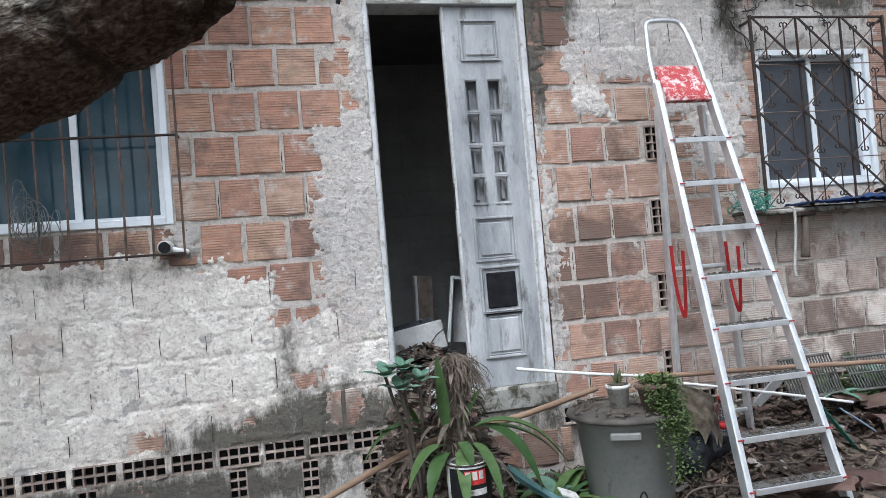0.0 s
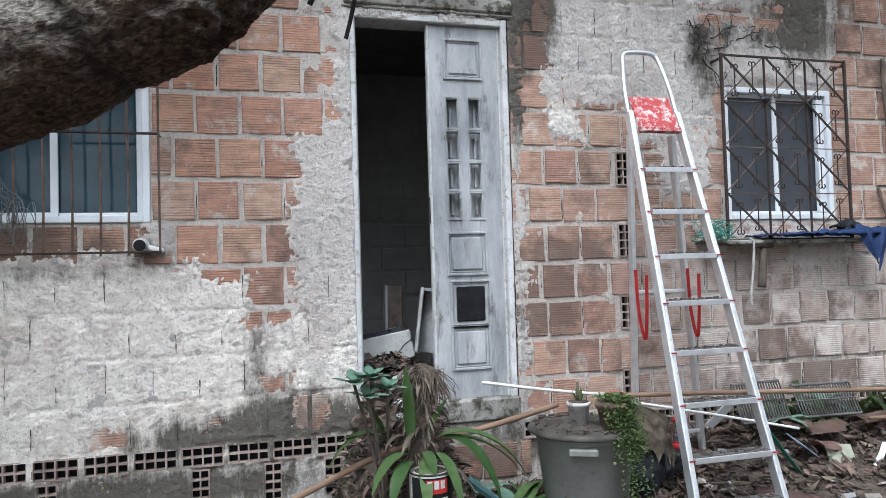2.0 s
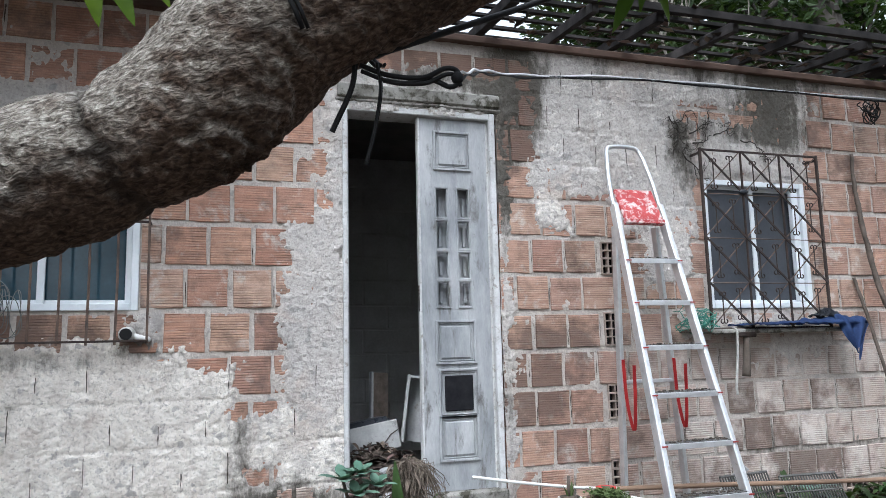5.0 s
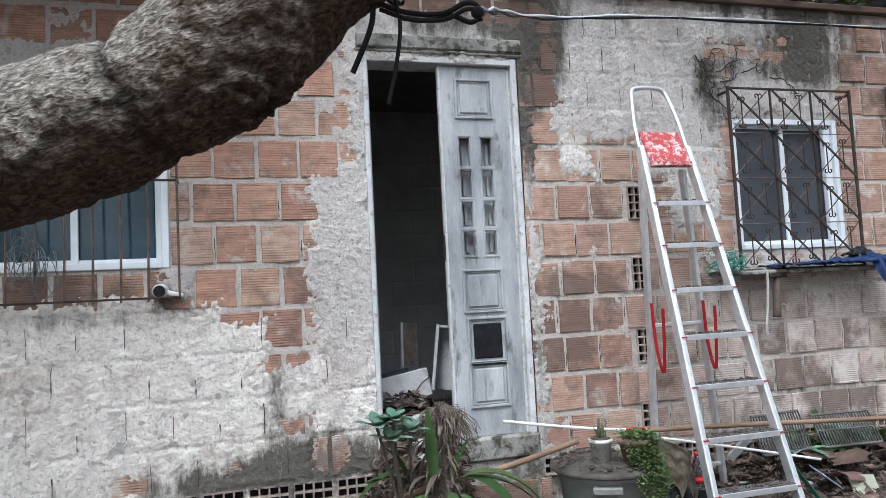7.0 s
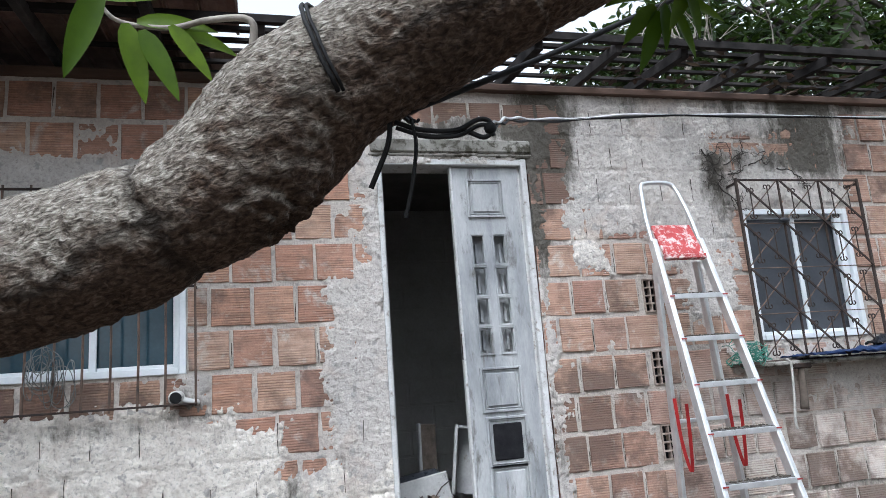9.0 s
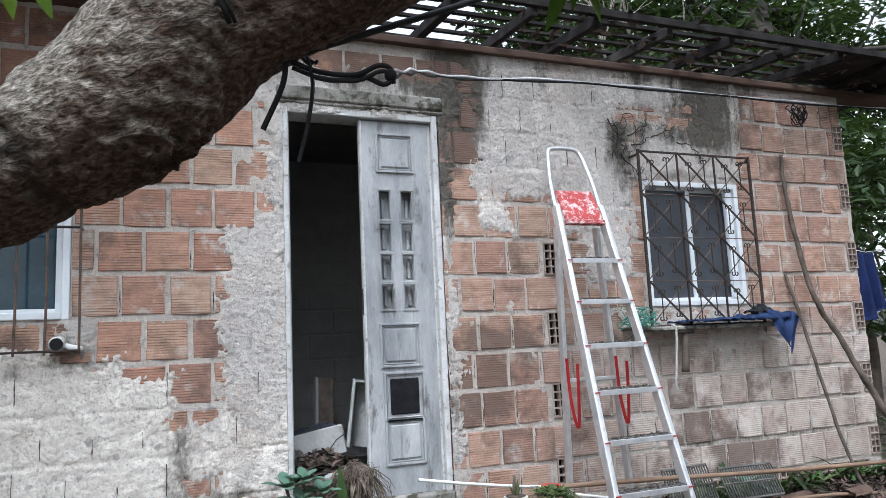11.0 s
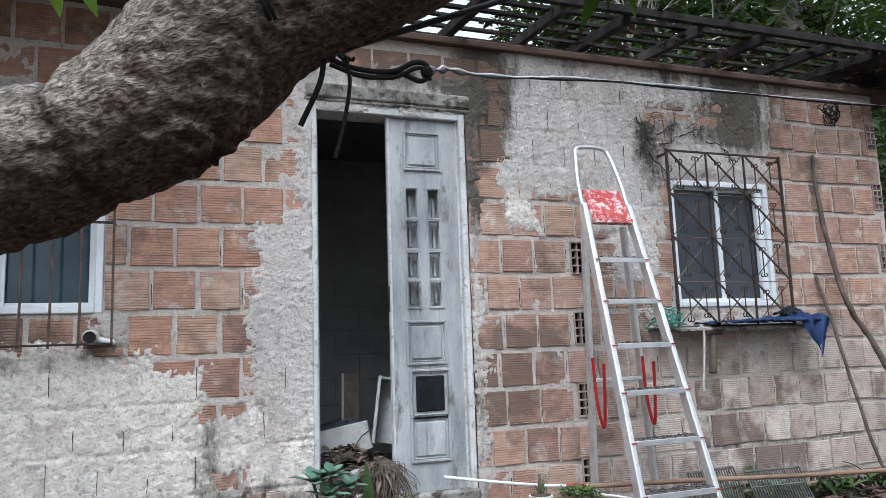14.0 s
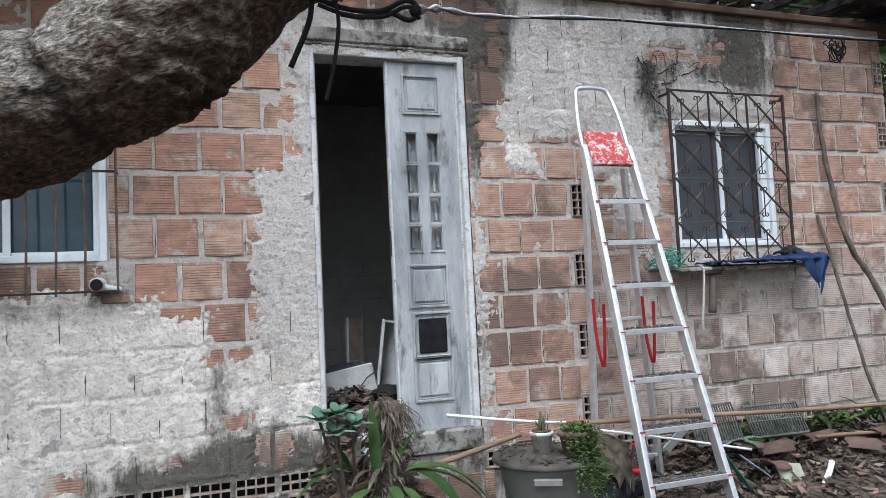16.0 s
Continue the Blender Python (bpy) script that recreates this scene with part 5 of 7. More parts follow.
def sill_clutter():
    rng = random.Random(6)
    # folded tarpaulin on the ledge, with a corner hanging down
    t = thing("blue_tarpaulin", (2.85, -0.12, 0.93), "crumpled blue tarpaulin on the window ledge, one corner hanging", "tarpaulin")
    def sheet(fx):
        bm = bmesh.new()
        N, M = 26, 12
        grid = [[bm.verts.new(fx(i / N, j / M)) for j in range(M + 1)] for i in range(N + 1)]
        for i in range(N):
            for j in range(M):
                bm.faces.new((grid[i][j], grid[i + 1][j], grid[i + 1][j + 1], grid[i][j + 1]))
        bmesh.ops.solidify(bm, geom=bm.faces[:], thickness=0.003)
        return bm
    part("fold", sheet(lambda u, v: (2.28 + 0.86 * u, -0.24 + 0.22 * v, 0.937 + 0.075 * u * math.sin(math.pi * v) ** 0.7 * (0.5 + 0.5 * abs(n2(u * 4, v * 3, 2.2, 1))) + 0.03 * abs(n2(u * 3, v * 2, 4, 3)))), BLUE, t, smooth=True)
    part("corner", sheet(lambda u, v: (2.90 + 0.28 * u * (1 - 0.94 * v) + 0.10 * v, -0.22 - 0.05 * v + 0.05 * math.sin(u * 14 + v * 2) * (0.25 + v) * (1 - 0.9 * v), 0.985 - 0.03 * u + 0.02 * math.sin(u * 11) - v * (0.20 + 0.03 * math.sin(u * 9)))), BLUE, t, "hanging corner", True)
    part("dark_rag", sheet(lambda u, v: (2.86 + 0.2 * u, -0.16 + 0.1 * v, 0.99 + 0.05 * math.sin(math.pi * u) * math.sin(math.pi * v) + 0.02 * n2(u, v, 6, 2))), BLACKBAG, t, "dark rag", True)
    t = thing("green_netting", (2.02, -0.12, 0.93), "bunched green plastic netting beside the ladder", "netting")
    for k in range(30):
        c = Vector((2.0 + rng.gauss(0, 0.045), -0.12 + rng.gauss(0, 0.03), 0.97 + rng.gauss(0, 0.03)))
        pts = [c + Vector((rng.gauss(0, 0.045), rng.gauss(0, 0.03), rng.gauss(0, 0.03))) for _ in range(5)]
        part("strand", tube(bmesh.new(), smooth_path(pts, 3), 0.0022, 4), GREENNET, t, smooth=True)
    solid("wall_shelf", boxes((1.95, 2.30, -0.15, 0.02, 0.905, 0.925), bev=0.003), STICKWOOD, "narrow dark board fixed under the window", "shelf")
    # hanging rope and mallet
    rope = smooth_path([(2.205, -0.16, 0.93), (2.225, -0.17, 0.90), (2.222, -0.165, 0.78), (2.210, -0.165, 0.68), (2.198, -0.165, 0.60), (2.20, -0.165, 0.545)], 14)
    bm = tube(bmesh.new(), rope, 0.0075, 8, True, lambda u, a, p: 1 + 0.2 * math.sin(a * 2 + u * 150))
    solid("rope", bm, ROPE, "frayed white rope hanging from the ledge", "rope", smooth=True)
    t = thing("mallet", (2.30, -0.15, 0.65), "old wooden mallet hanging by its head under the ledge", "mallet")
    part("handle", tube(bmesh.new(), smooth_path([(2.305, -0.15, 0.885), (2.30, -0.15, 0.78), (2.285, -0.15, 0.645)], 5), lambda u: 0.018 + 0.006 * u, 9), STICKWOOD, t, smooth=True)
    part("head", boxes((2.245, 2.365, -0.175, -0.125, 0.872, 0.906), bev=0.008), IRON, t)


before = set(bpy.data.objects)
sill_clutter()
for ob in set(bpy.data.objects) - before:
    if ob.parent is None:
        ob.location += Vector((0.02, 0.0, -0.028))


def leaning_sticks():
    wob = lambda u, a, p: 1 + 0.55 * noise.noise(Vector((u * 22, math.cos(a), math.sin(a)))) + 0.2 * noise.noise(Vector((u * 90, math.cos(a) * 2, math.sin(a) * 2)))
    pts = [(3.385, -0.04, 2.04), (3.37, -0.05, 1.86), (3.375, -0.06, 1.695), (3.392, -0.08, 1.438), (3.415, -0.12, 1.145), (3.455, -0.15, 0.972), (3.534, -0.19, 0.801), (3.607, -0.23, 0.613), (3.69, -0.28, 0.40), (3.80, -0.36, 0.10), (3.88, -0.42, heap(3.88, -0.42))]
    solid("leaning_branch", tube(bmesh.new(), smooth_path(pts, 8), lambda u: 0.012 + 0.010 * u, 12, True, wob), STICKWOOD, "crooked dry branch leaning on the brick wall", "stick", smooth=True)
    pts = [(3.311, -0.03, 1.212), (3.35, -0.08, 0.923), (3.38, -0.14, 0.587), (3.435, -0.22, 0.123), (3.49, -0.30, heap(3.49, -0.30))]
    solid("leaning_rod", tube(bmesh.new(), smooth_path(pts, 8), 0.0105, 8, True, wob), STICKWOOD, "thin straight stick leaning on the brick wall", "stick", smooth=True)


leaning_sticks()


def dead_vine():
    """Black dried creeper roots clinging to the plaster beside the far window."""
    rng = random.Random(83)
    t = thing("dead_vine", (2.08, -0.03, 2.0), "black dried creeper roots clinging to the plaster", "vine")
    def run(p, d, L, r, depth):
        pts = [p.copy()]
        for i in range(7):
            d = (d + Vector((rng.gauss(0, 0.42), 0, rng.gauss(0, 0.42)))).normalized()
            q = pts[-1] + d * L / 7
            pts.append(Vector((q.x, -0.026 - rng.uniform(0.0, 0.014), q.z)))
        part("root", tube(bmesh.new(), smooth_path(pts, 2), lambda u: r * (1 - 0.6 * u), 5), DARKTRUNK, t, smooth=True)
        if depth:
            for k in range(3):
                run(pts[rng.randint(2, 7)], Vector((d.x + rng.gauss(0, 0.9), 0, d.z + rng.gauss(0, 0.9))).normalized(), L * 0.6, r * 0.55, depth - 1)
    for x, z, dx, dz in ((1.98, 2.20, 0.3, -1.0), (2.02, 2.17, 0.6, -0.8), (2.10, 2.13, 0.2, -1.0), (2.05, 2.10, -0.3, -1.0), (2.12, 2.10, 1.0, -0.1), (2.06, 1.98, 0.4, -1.0), (2.14, 2.04, 1.0, 0.2), (2.30, 2.10, 1.0, -0.1), (2.5, 2.08, 1.0, 0.1)):
        run(Vector((x, -0.03, z)), Vector((dx, 0, dz)).normalized(), rng.uniform(0.14, 0.24), 0.0048, 2)


dead_vine()


def hung_cloth():
    t = thing("hung_cloth", (4.3, 0.12, 0.8), "navy cloth hung over a line beside the house corner", "cloth")
    bm = bmesh.new()
    N, M = 20, 16
    fx = lambda u, v: (4.15 + 0.23 * u + 0.05 * v * math.sin(3 * u), 0.12 + 0.05 * math.sin(u * 13 + v) * (0.4 + v), 1.385 - 0.50 * v * (0.85 + 0.15 * math.sin(3 * u + 1)))
    g = [[bm.verts.new(fx(i / N, j / M)) for j in range(M + 1)] for i in range(N + 1)]
    for i in range(N):
        for j in range(M):
            bm.faces.new((g[i][j], g[i + 1][j], g[i + 1][j + 1], g[i][j + 1]))
    bmesh.ops.solidify(bm, geom=bm.faces[:], thickness=0.004)
    part("cloth", bm, NAVY, t, smooth=True)
    part("line", tube(bmesh.new(), [(4.03, 0.10, 1.42), (4.3, 0.12, 1.39), (6.5, 0.4, 1.6)], 0.003, 5), CABLEGREY, t)


hung_cloth()


# ---- trees ----
def tree(name, label, at, height, r, crowns, count, size, seed, wood=STICKWOOD):
    rng = np.random.default_rng(seed)
    t = thing(name, at, label, "tree")
    x, y, z = at
    top = (x + rng.normal() * 0.2, y + rng.normal() * 0.2, z + height)
    trunk = smooth_path([(x, y, z - 0.1), (x + 0.08, y, z + height * 0.35), (x - 0.06, y + 0.05, z + height * 0.7), top], 6)
    part("trunk", tube(bmesh.new(), trunk, lambda u: r * (1 - 0.55 * u), 12, True, lambda u, a, p: 1 + 0.15 * noise.noise(Vector((math.cos(a), math.sin(a), u * 6)) * 1.5)), wood, t, smooth=True)
    for c in crowns:
        k = int(len(trunk) * rng.uniform(0.45, 0.95))
        a, b = trunk[min(k, len(trunk) - 1)], Vector(c[:3])
        mid = (a + b) / 2 + Vector((rng.normal() * 0.15, rng.normal() * 0.15, 0.15))
        part("limb", tube(bmesh.new(), smooth_path([a, mid, b, b + (b - mid) * 0.6], 4), lambda u: min(r * 0.3, 0.05) * (1 - 0.85 * u) + 0.004, 7), wood, t, smooth=True)
    ob = new("crown", fast_leaves("crown", rng, crowns, count, size, CROWN, 0.5, 0.35, at))
    ob.parent = t
    tagged(ob, "dark green leafy crown", kind="stuff")
    return t


mango_rng = random.Random(44)
high = [(3.95 + 0.6 * k + mango_rng.uniform(-0.3, 0.3), 4.6 + mango_rng.uniform(-0.6, 0.8), z + mango_rng.uniform(-0.3, 0.3), mango_rng.uniform(0.5, 0.85)) for k in range(3, 14) for z in (3.7, 4.6, 5.4, 6.2)]
high += [(8.2, 4.2, 2.2, 0.9), (9.4, 4.6, 3.0, 1.1), (7.6, 3.6, 3.0, 0.8)]
tree("mango_tree", "dark-trunked mango tree behind the house roof", (8.0, 4.1, GROUND), 7.2, 0.36, high, 14500, 0.20, 11, DARKTRUNK)
tree("garden_tree", "leafy green tree beside the house corner", (6.4, 1.9, GROUND), 3.2, 0.11, [(5.6, 1.7, 2.0, 0.6), (6.3, 1.9, 2.6, 0.7), (6.9, 2.0, 1.7, 0.7), (5.9, 2.1, 3.1, 0.6), (6.2, 1.5, 1.1, 0.5), (7.4, 2.4, 2.7, 0.8)], 3000, 0.17, 12)
tree("far_tree", "tall bushy tree farther back in the garden", (5.9, 8.5, GROUND), 5.0, 0.2, [(6.6, 8.4, 5.0, 1.1), (6.2, 8.8, 7.2, 1.0), (7.4, 8.4, 7.2, 1.2)], 4200, 0.22, 13)
tree("far_tree", "tall bushy tree farther back in the garden", (9.0, 7.5, GROUND), 5.5, 0.25, [(8.0, 7.0, 3.4, 1.3), (9.4, 7.4, 4.6, 1.5), (10.4, 7.6, 3.0, 1.5), (8.8, 7.2, 1.8, 1.2), (7.4, 7.0, 5.4, 1.3), (11.6, 8, 4.4, 1.5), (8.6, 7.4, 6.6, 1.4), (10.4, 7.6, 6.8, 1.5), (7.2, 7.8, 7.4, 1.2)], 10500, 0.24, 14)
# two trees out of view, added for pane reflections and to shape the light
tree("added_yard_tree", "tall spreading tree added out of view to shape the light", (-4.5, -9.5, GROUND), 5.0, 0.3, [(-5.5, -9.0, 5.0, 1.5), (-3.6, -9.5, 5.6, 1.6), (-2.2, -9.4, 4.6, 1.4), (-6.6, -9.8, 4.0, 1.4), (-4.2, -8.6, 3.6, 1.3)], 5200, 0.24, 15)
tree("added_yard_tree", "tall spreading tree added out of view to shape the light", (3.8, -10.5, GROUND), 5.0, 0.3, [(2.6, -10.2, 4.4, 1.5), (4.2, -10.6, 5.4, 1.6), (5.6, -10.4, 4.2, 1.5), (3.2, -10.0, 3.0, 1.2)], 4600, 0.24, 16)



def bare_twigs():
    """Pale leafless twigs forking in front of the dark crowns."""
    rng = random.Random(52)
    for base in ((5.6, 3.9, 4.3), (4.9, 3.8, 4.2), (6.7, 3.8, 4.5), (5.2, 3.7, 4.9)):
        t = thing("bare_bough", base, "leafless pale bough with forking twigs behind the roof", "bough")
        def fork(p, d, L, r, depth):
            pts, q = [p.copy()], p.copy()
            for i in range(5):
                d = (d + Vector((rng.gauss(0, 0.16), rng.gauss(0, 0.12), rng.gauss(0, 0.16)))).normalized()
                q = q + d * L / 5
                pts.append(q.copy())
            part("twig", tube(bmesh.new(), pts, lambda u: r * (1 - 0.5 * u), 6), TWIGPALE, t, smooth=True)
            if depth:
                for k in range(3):
                    j = rng.randint(2, 5)
                    fork(pts[j], (d + Vector((rng.gauss(0, 0.6), rng.gauss(0, 0.3), rng.gauss(0.1, 0.5)))).normalized(), L * 0.62, r * 0.5, depth - 1)
        fork(Vector(base), Vector((rng.uniform(-0.9, -0.3), -0.1, rng.uniform(0.2, 0.7))).normalized(), 1.1, 0.022, 2)


bare_twigs()


def palm():
    rng = random.Random(21)
    base = Vector((5.05, 0.35, GROUND))
    t = thing("palm_bush", base, "low feathery palm beside the house corner", "palm")
    for k in range(11):
        a = rng.uniform(0, 6.28)
        d = Vector((math.cos(a) * 0.8, math.sin(a) * 0.6, 1.3)).normalized()
        L = rng.uniform(0.9, 1.4)
        p, pts = base.copy(), []
        for i in range(9):
            pts.append(p.copy())
            p = p + d * L / 8
            d = (d + Vector((math.cos(a) * 0.12, math.sin(a) * 0.12, -0.20))).normalized()
        bm = tube(bmesh.new(), pts, lambda u: 0.008 * (1 - 0.7 * u), 5)
        for i in range(2, 9):
            for j in range(3):
                q = pts[i - 1].lerp(pts[i], j / 3)
                f = (pts[i] - pts[i - 1]).normalized()
                s = f.cross(Vector((0, 0, 1))).normalized()
                for sg in (-1, 1):
                    blade(bm, q, f * 0.7 + s * sg + Vector((0, 0, -0.15)), 0.26 * math.sin(math.pi * (i + j / 3) / 10) + 0.06, 0.016, 0.5, 0.1, 3)
        part("frond", bm, CROWN, t)


palm()


# ring of unseen trees added to block the low sky
for k, (x, y) in enumerate(((-8.5, -6.5), (-0.4, -11.5), (8.0, -7.0), (9.5, -2.0), (-9.0, -1.5))):
    cs = [(x + 1.3 * math.cos(a), y + 1.0 * math.sin(a), z, 1.5) for a in (0.3, 2.4, 4.5) for z in (0.9, 2.8, 4.6)]
    tree("added_yard_tree", "tall spreading tree added out of view to shape the light", (x, y, GROUND), 4.6, 0.22, cs, 4200, 0.27, 60 + k)


# ---- inside the doorway ----
def doorway_junk():
    t = thing("plastic_tray", (0.18, 0.42, 0.2), "dirty white plastic tray lying on the rubble in the doorway", "tray")
    m = pose(0.165, 0.38, 0.315, -6, -9, 4)
    bm = bmesh.new()
    box(bm, -0.17, 0.15, -0.15, -0.135, -0.06, 0.095, 0.006, m)
    box(bm, 0.135, 0.15, -0.135, 0.15, -0.06, 0.09, 0.004, m)
    box(bm, -0.17, -0.155, -0.135, 0.15, -0.06, 0.09, 0.004, m)
    box(bm, -0.155, 0.135, 0.137, 0.15, -0.06, 0.09, 0.004, m)
    box(bm, -0.155, 0.135, -0.135, 0.137, -0.06, -0.05, 0.0, m)
    part("tray_body", bm, TRAYGREY, t)
    bm = bmesh.new()
    box(bm, -0.155, 0.133, -0.133, 0.135, 0.03, 0.12, 0.03, m)
    part("contents", bm, BLACKBAG, t, "black rags inside")
    bm = tube(bmesh.new(), [m @ Vector(q) for q in ((-0.1, -0.152, -0.05), (0.03, -0.152, -0.04), (0.10, -0.152, 0.02), (0.15, -0.151, 0.04))], 0.003, 5)
    part("seam", bm, IRON, t)
    # a board with a pale bare edge, and a shallow drawer leaning beside it
    t = thing("loose_board", (0.27, 0.52, 0.40), "short stained board with a pale sawn edge propped behind the tray", "board")
    mm = pose(0.272, 0.54, 0.40, -10, 6, 14)
    part("face", box(bmesh.new(), -0.045, 0.052, -0.010, 0.012, 0.0, 0.29, 0.002, mm), STICKWOOD, t, "stained brown face")
    part("edge", box(bmesh.new(), -0.060, -0.0452, -0.014, 0.016, -0.01, 0.292, 0.002, mm), GREYBOARD, t, "pale sawn edge")
    t = thing("drawer", (0.43, 0.42, 0.33), "grey painted drawer leaning on its end in the doorway", "drawer")
    mm = pose(0.405, 0.44, 0.30, -8, 7, -18)
    part("bottom", box(bmesh.new(), -0.010, 0.150, 0.062, 0.070, 0.0, 0.36, 0.0, mm), GREYBOARD, t)
    part("side", box(bmesh.new(), -0.030, -0.0102, -0.055, 0.070, -0.01, 0.372, 0.003, mm), GREYBOARD, t)
    part("end", box(bmesh.new(), -0.010, 0.150, -0.055, 0.062, 0.352, 0.368, 0.002, mm), GREYBOARD, t)
    rng = random.Random(13)
    bm = bmesh.new()
    N = 24
    g = [[bm.verts.new((-0.1 + 0.75 * i / N, 0.02 + 0.85 * j / N, max(0.0, 0.30 * math.exp(-((i / N - 0.35) / 0.42) ** 2 - ((j / N - 0.15) / 0.5) ** 2) + 0.04 * n2(i, j, 0.3, 5)))) for j in range(N + 1)] for i in range(N + 1)]
    for i in range(N):
        for j in range(N):
            bm.faces.new((g[i][j], g[i + 1][j], g[i + 1][j + 1], g[i][j + 1]))
    solid("earth_mound", bm, SOIL, "mound of earth and rubble spilling through the doorway", "rubble", smooth=True, at=(0.2, 0.3, 0.0))
    for k in range(46):
        x, y = 0.18 + rng.gauss(0, 0.13), rng.uniform(-0.4, 0.5)
        if not 0.02 < x < 0.44:
            continue
        z = max(heap(x, y) if y < 0.08 else -9, 0.28 * math.exp(-(((x + 0.1) / 0.75 - 0.35) / 0.42) ** 2 - (((y - 0.02) / 0.85 - 0.15) / 0.5) ** 2) if y > 0 else -9)
        shard("rubble_piece", "broken scrap of board and tile on the heap", rng, (x, y, z + 0.008), rng.uniform(0.02, 0.055), rng.choice((RUBBLE, GREYBOARD, TERRACOTTA, DEADLEAF)))


def shard(name, label, rng, at, size, material, flat=0.25, category="rubble", group="scraps of rubble"):
    bm = bmesh.new()
    n = rng.randint(4, 6)
    a0 = rng.uniform(0, 6.28)
    low, top = [], []
    for k in range(n):
        a = a0 + 6.28 * k / n + rng.uniform(-0.3, 0.3)
        r = size * rng.uniform(0.6, 1.1)
        low.append(bm.verts.new((r * math.cos(a), r * math.sin(a) * 0.8, -size * flat * 0.5)))
        top.append(bm.verts.new((r * 0.93 * math.cos(a), r * 0.75 * math.sin(a), size * flat * 0.5 + rng.uniform(-0.1, 0.1) * size)))
    for k in range(n):
        bm.faces.new((low[k], low[(k + 1) % n], top[(k + 1) % n], top[k]))
    bm.faces.new(low[::-1])
    bm.faces.new(top)
    me = bpy.data.meshes.new(name)
    bm.to_mesh(me)
    bm.free()
    me.materials.append(material)
    ob = new(name, me)
    ob.matrix_basis = pose(*at, rng.uniform(-25, 25), rng.uniform(-25, 25), rng.uniform(0, 360))
    ORIGIN[ob] = Vector(at)
    return tagged(ob, label, category, group)


doorway_junk()


# ---- plants at the door ----
def strap_plant():
    t = thing("strap_leaf_plant", (0.18, -0.60, -0.10), "arching strap-leaved plant growing from an old paint can", "plant")
    L = (((0.111, -0.55, 0.02), (-0.05, -0.05, 1), 0.34, 0.055, 0.15), ((0.24, -0.56, 0.03), (1, -0.25, 0.30), 0.50, 0.074, 1.9), ((0.25, -0.56, 0.03), (0.5, -0.5, 0.05), 0.42, 0.072, 2.2),
         ((0.10, -0.57, -0.03), (-0.9, -0.5, 0.15), 0.27, 0.055, 1.8), ((0.11, -0.58, -0.06), (-0.5, -0.6, 0.05), 0.27, 0.058, 2.0), ((0.05, -0.50, 0.06), (-1, 0.0, 0.25), 0.36, 0.060, 1.7),
         ((0.16, -0.60, -0.02), (0.15, -0.7, 0.05), 0.15, 0.045, 2.2), ((0.28, -0.55, 0.02), (1, -0.1, 0.0), 0.38, 0.066, 1.1), ((0.16, -0.60, -0.05), (-0.1, -0.6, -0.2), 0.28, 0.05, 2.0), ((0.22, -0.60, -0.03), (0.2, -0.6, -0.1), 0.30, 0.045, 2.2),
         ((0.20, -0.52, 0.03), (0.35, 0.1, 0.7), 0.20, 0.04, 0.6), ((0.02, -0.52, 0.02), (-0.7, 0.2, 0.35), 0.24, 0.045, 1.0), ((0.0, -0.5, 0.06), (-0.4, -0.2, 0.8), 0.2, 0.05, 0.8))
    for b, d, ln, w, dr in L:
        part("leaf", blade(bmesh.new(), b, d, ln, w * 1.15, dr, 0.14, 12), STRAPLEAF, t, smooth=True)
    for b, d, ln, w, dr in (((0.13, -0.56, 0.06), (-0.6, -0.3, -0.6), 0.12, 0.035, 0.5), ((0.07, -0.54, 0.05), (-0.6, -0.2, -0.2), 0.10, 0.03, 1.0), ((0.30, -0.6, -0.1), (0.5, -0.4, -0.6), 0.14, 0.03, 0.3)):
        part("dry_leaf", blade(bmesh.new(), b, d, ln, w, dr, 0.2, 6), DRYFIBRE, t, "withered tan leaf", True)
    # the dead stump that it grows beside
    t = thing("dead_stump", (0.2, -0.42, -0.35), "dry fibrous stump with a ragged mat of dead roots", "stump")
    core = smooth_path([(0.19, -0.44, -0.40), (0.18, -0.46, -0.1), (0.18, -0.44, 0.10), (0.20, -0.40, 0.25), (0.22, -0.36, 0.31)], 6)
    part("core", tube(bmesh.new(), smooth_path(core, 3), lambda u: 0.055 - 0.012 * u, 24, True, lambda u, a, p: 1 + 0.5 * noise.noise(Vector((math.cos(a) * 2, math.sin(a) * 2, u * 9))) + 0.3 * noise.noise(Vector((math.cos(a) * 7, math.sin(a) * 7, u * 22)))), SOIL, t, "dark rotting core", True)
    rng = random.Random(17)
    bm = bmesh.new()
    for k in range(300):
        u = rng.random()
        p = Vector((0.205 + rng.gauss(0, 0.035), -0.44 + rng.gauss(0, 0.03), 0.33 - 0.05 * rng.random()))
        side = 1 if rng.random() < 0.8 else -1
        step_len = rng.uniform(0.02, 0.058)
        d = Vector((side * rng.uniform(0.1, 0.5), -rng.uniform(0.05, 0.5), rng.uniform(-0.4, 0.25)))
        pts = []
        for i in range(5):
            pts.append(p.copy())
            p = p + d * step_len
            d = d * 0.7 + Vector((rng.gauss(0, 0.28), rng.gauss(0, 0.2), -0.45))
        tube(bm, pts, rng.uniform(0.0008, 0.0022), 3, False)
    for k in range(170):
        # torn strips of dead sheath and leaf hanging round it
        a = rng.uniform(0, 6.28)
        z = rng.uniform(-0.2, 0.33)
        p = (0.19 + 0.05 * math.cos(a) + rng.gauss(0, 0.015), -0.44 + 0.05 * math.sin(a), z)
        blade(bm, p, (math.cos(a) + rng.gauss(0, 0.4), math.sin(a) - 0.2, rng.uniform(-0.6, 0.6)), rng.uniform(0.04, 0.14), rng.uniform(0.006, 0.022), rng.uniform(1.0, 3.0), 0.3, 5)
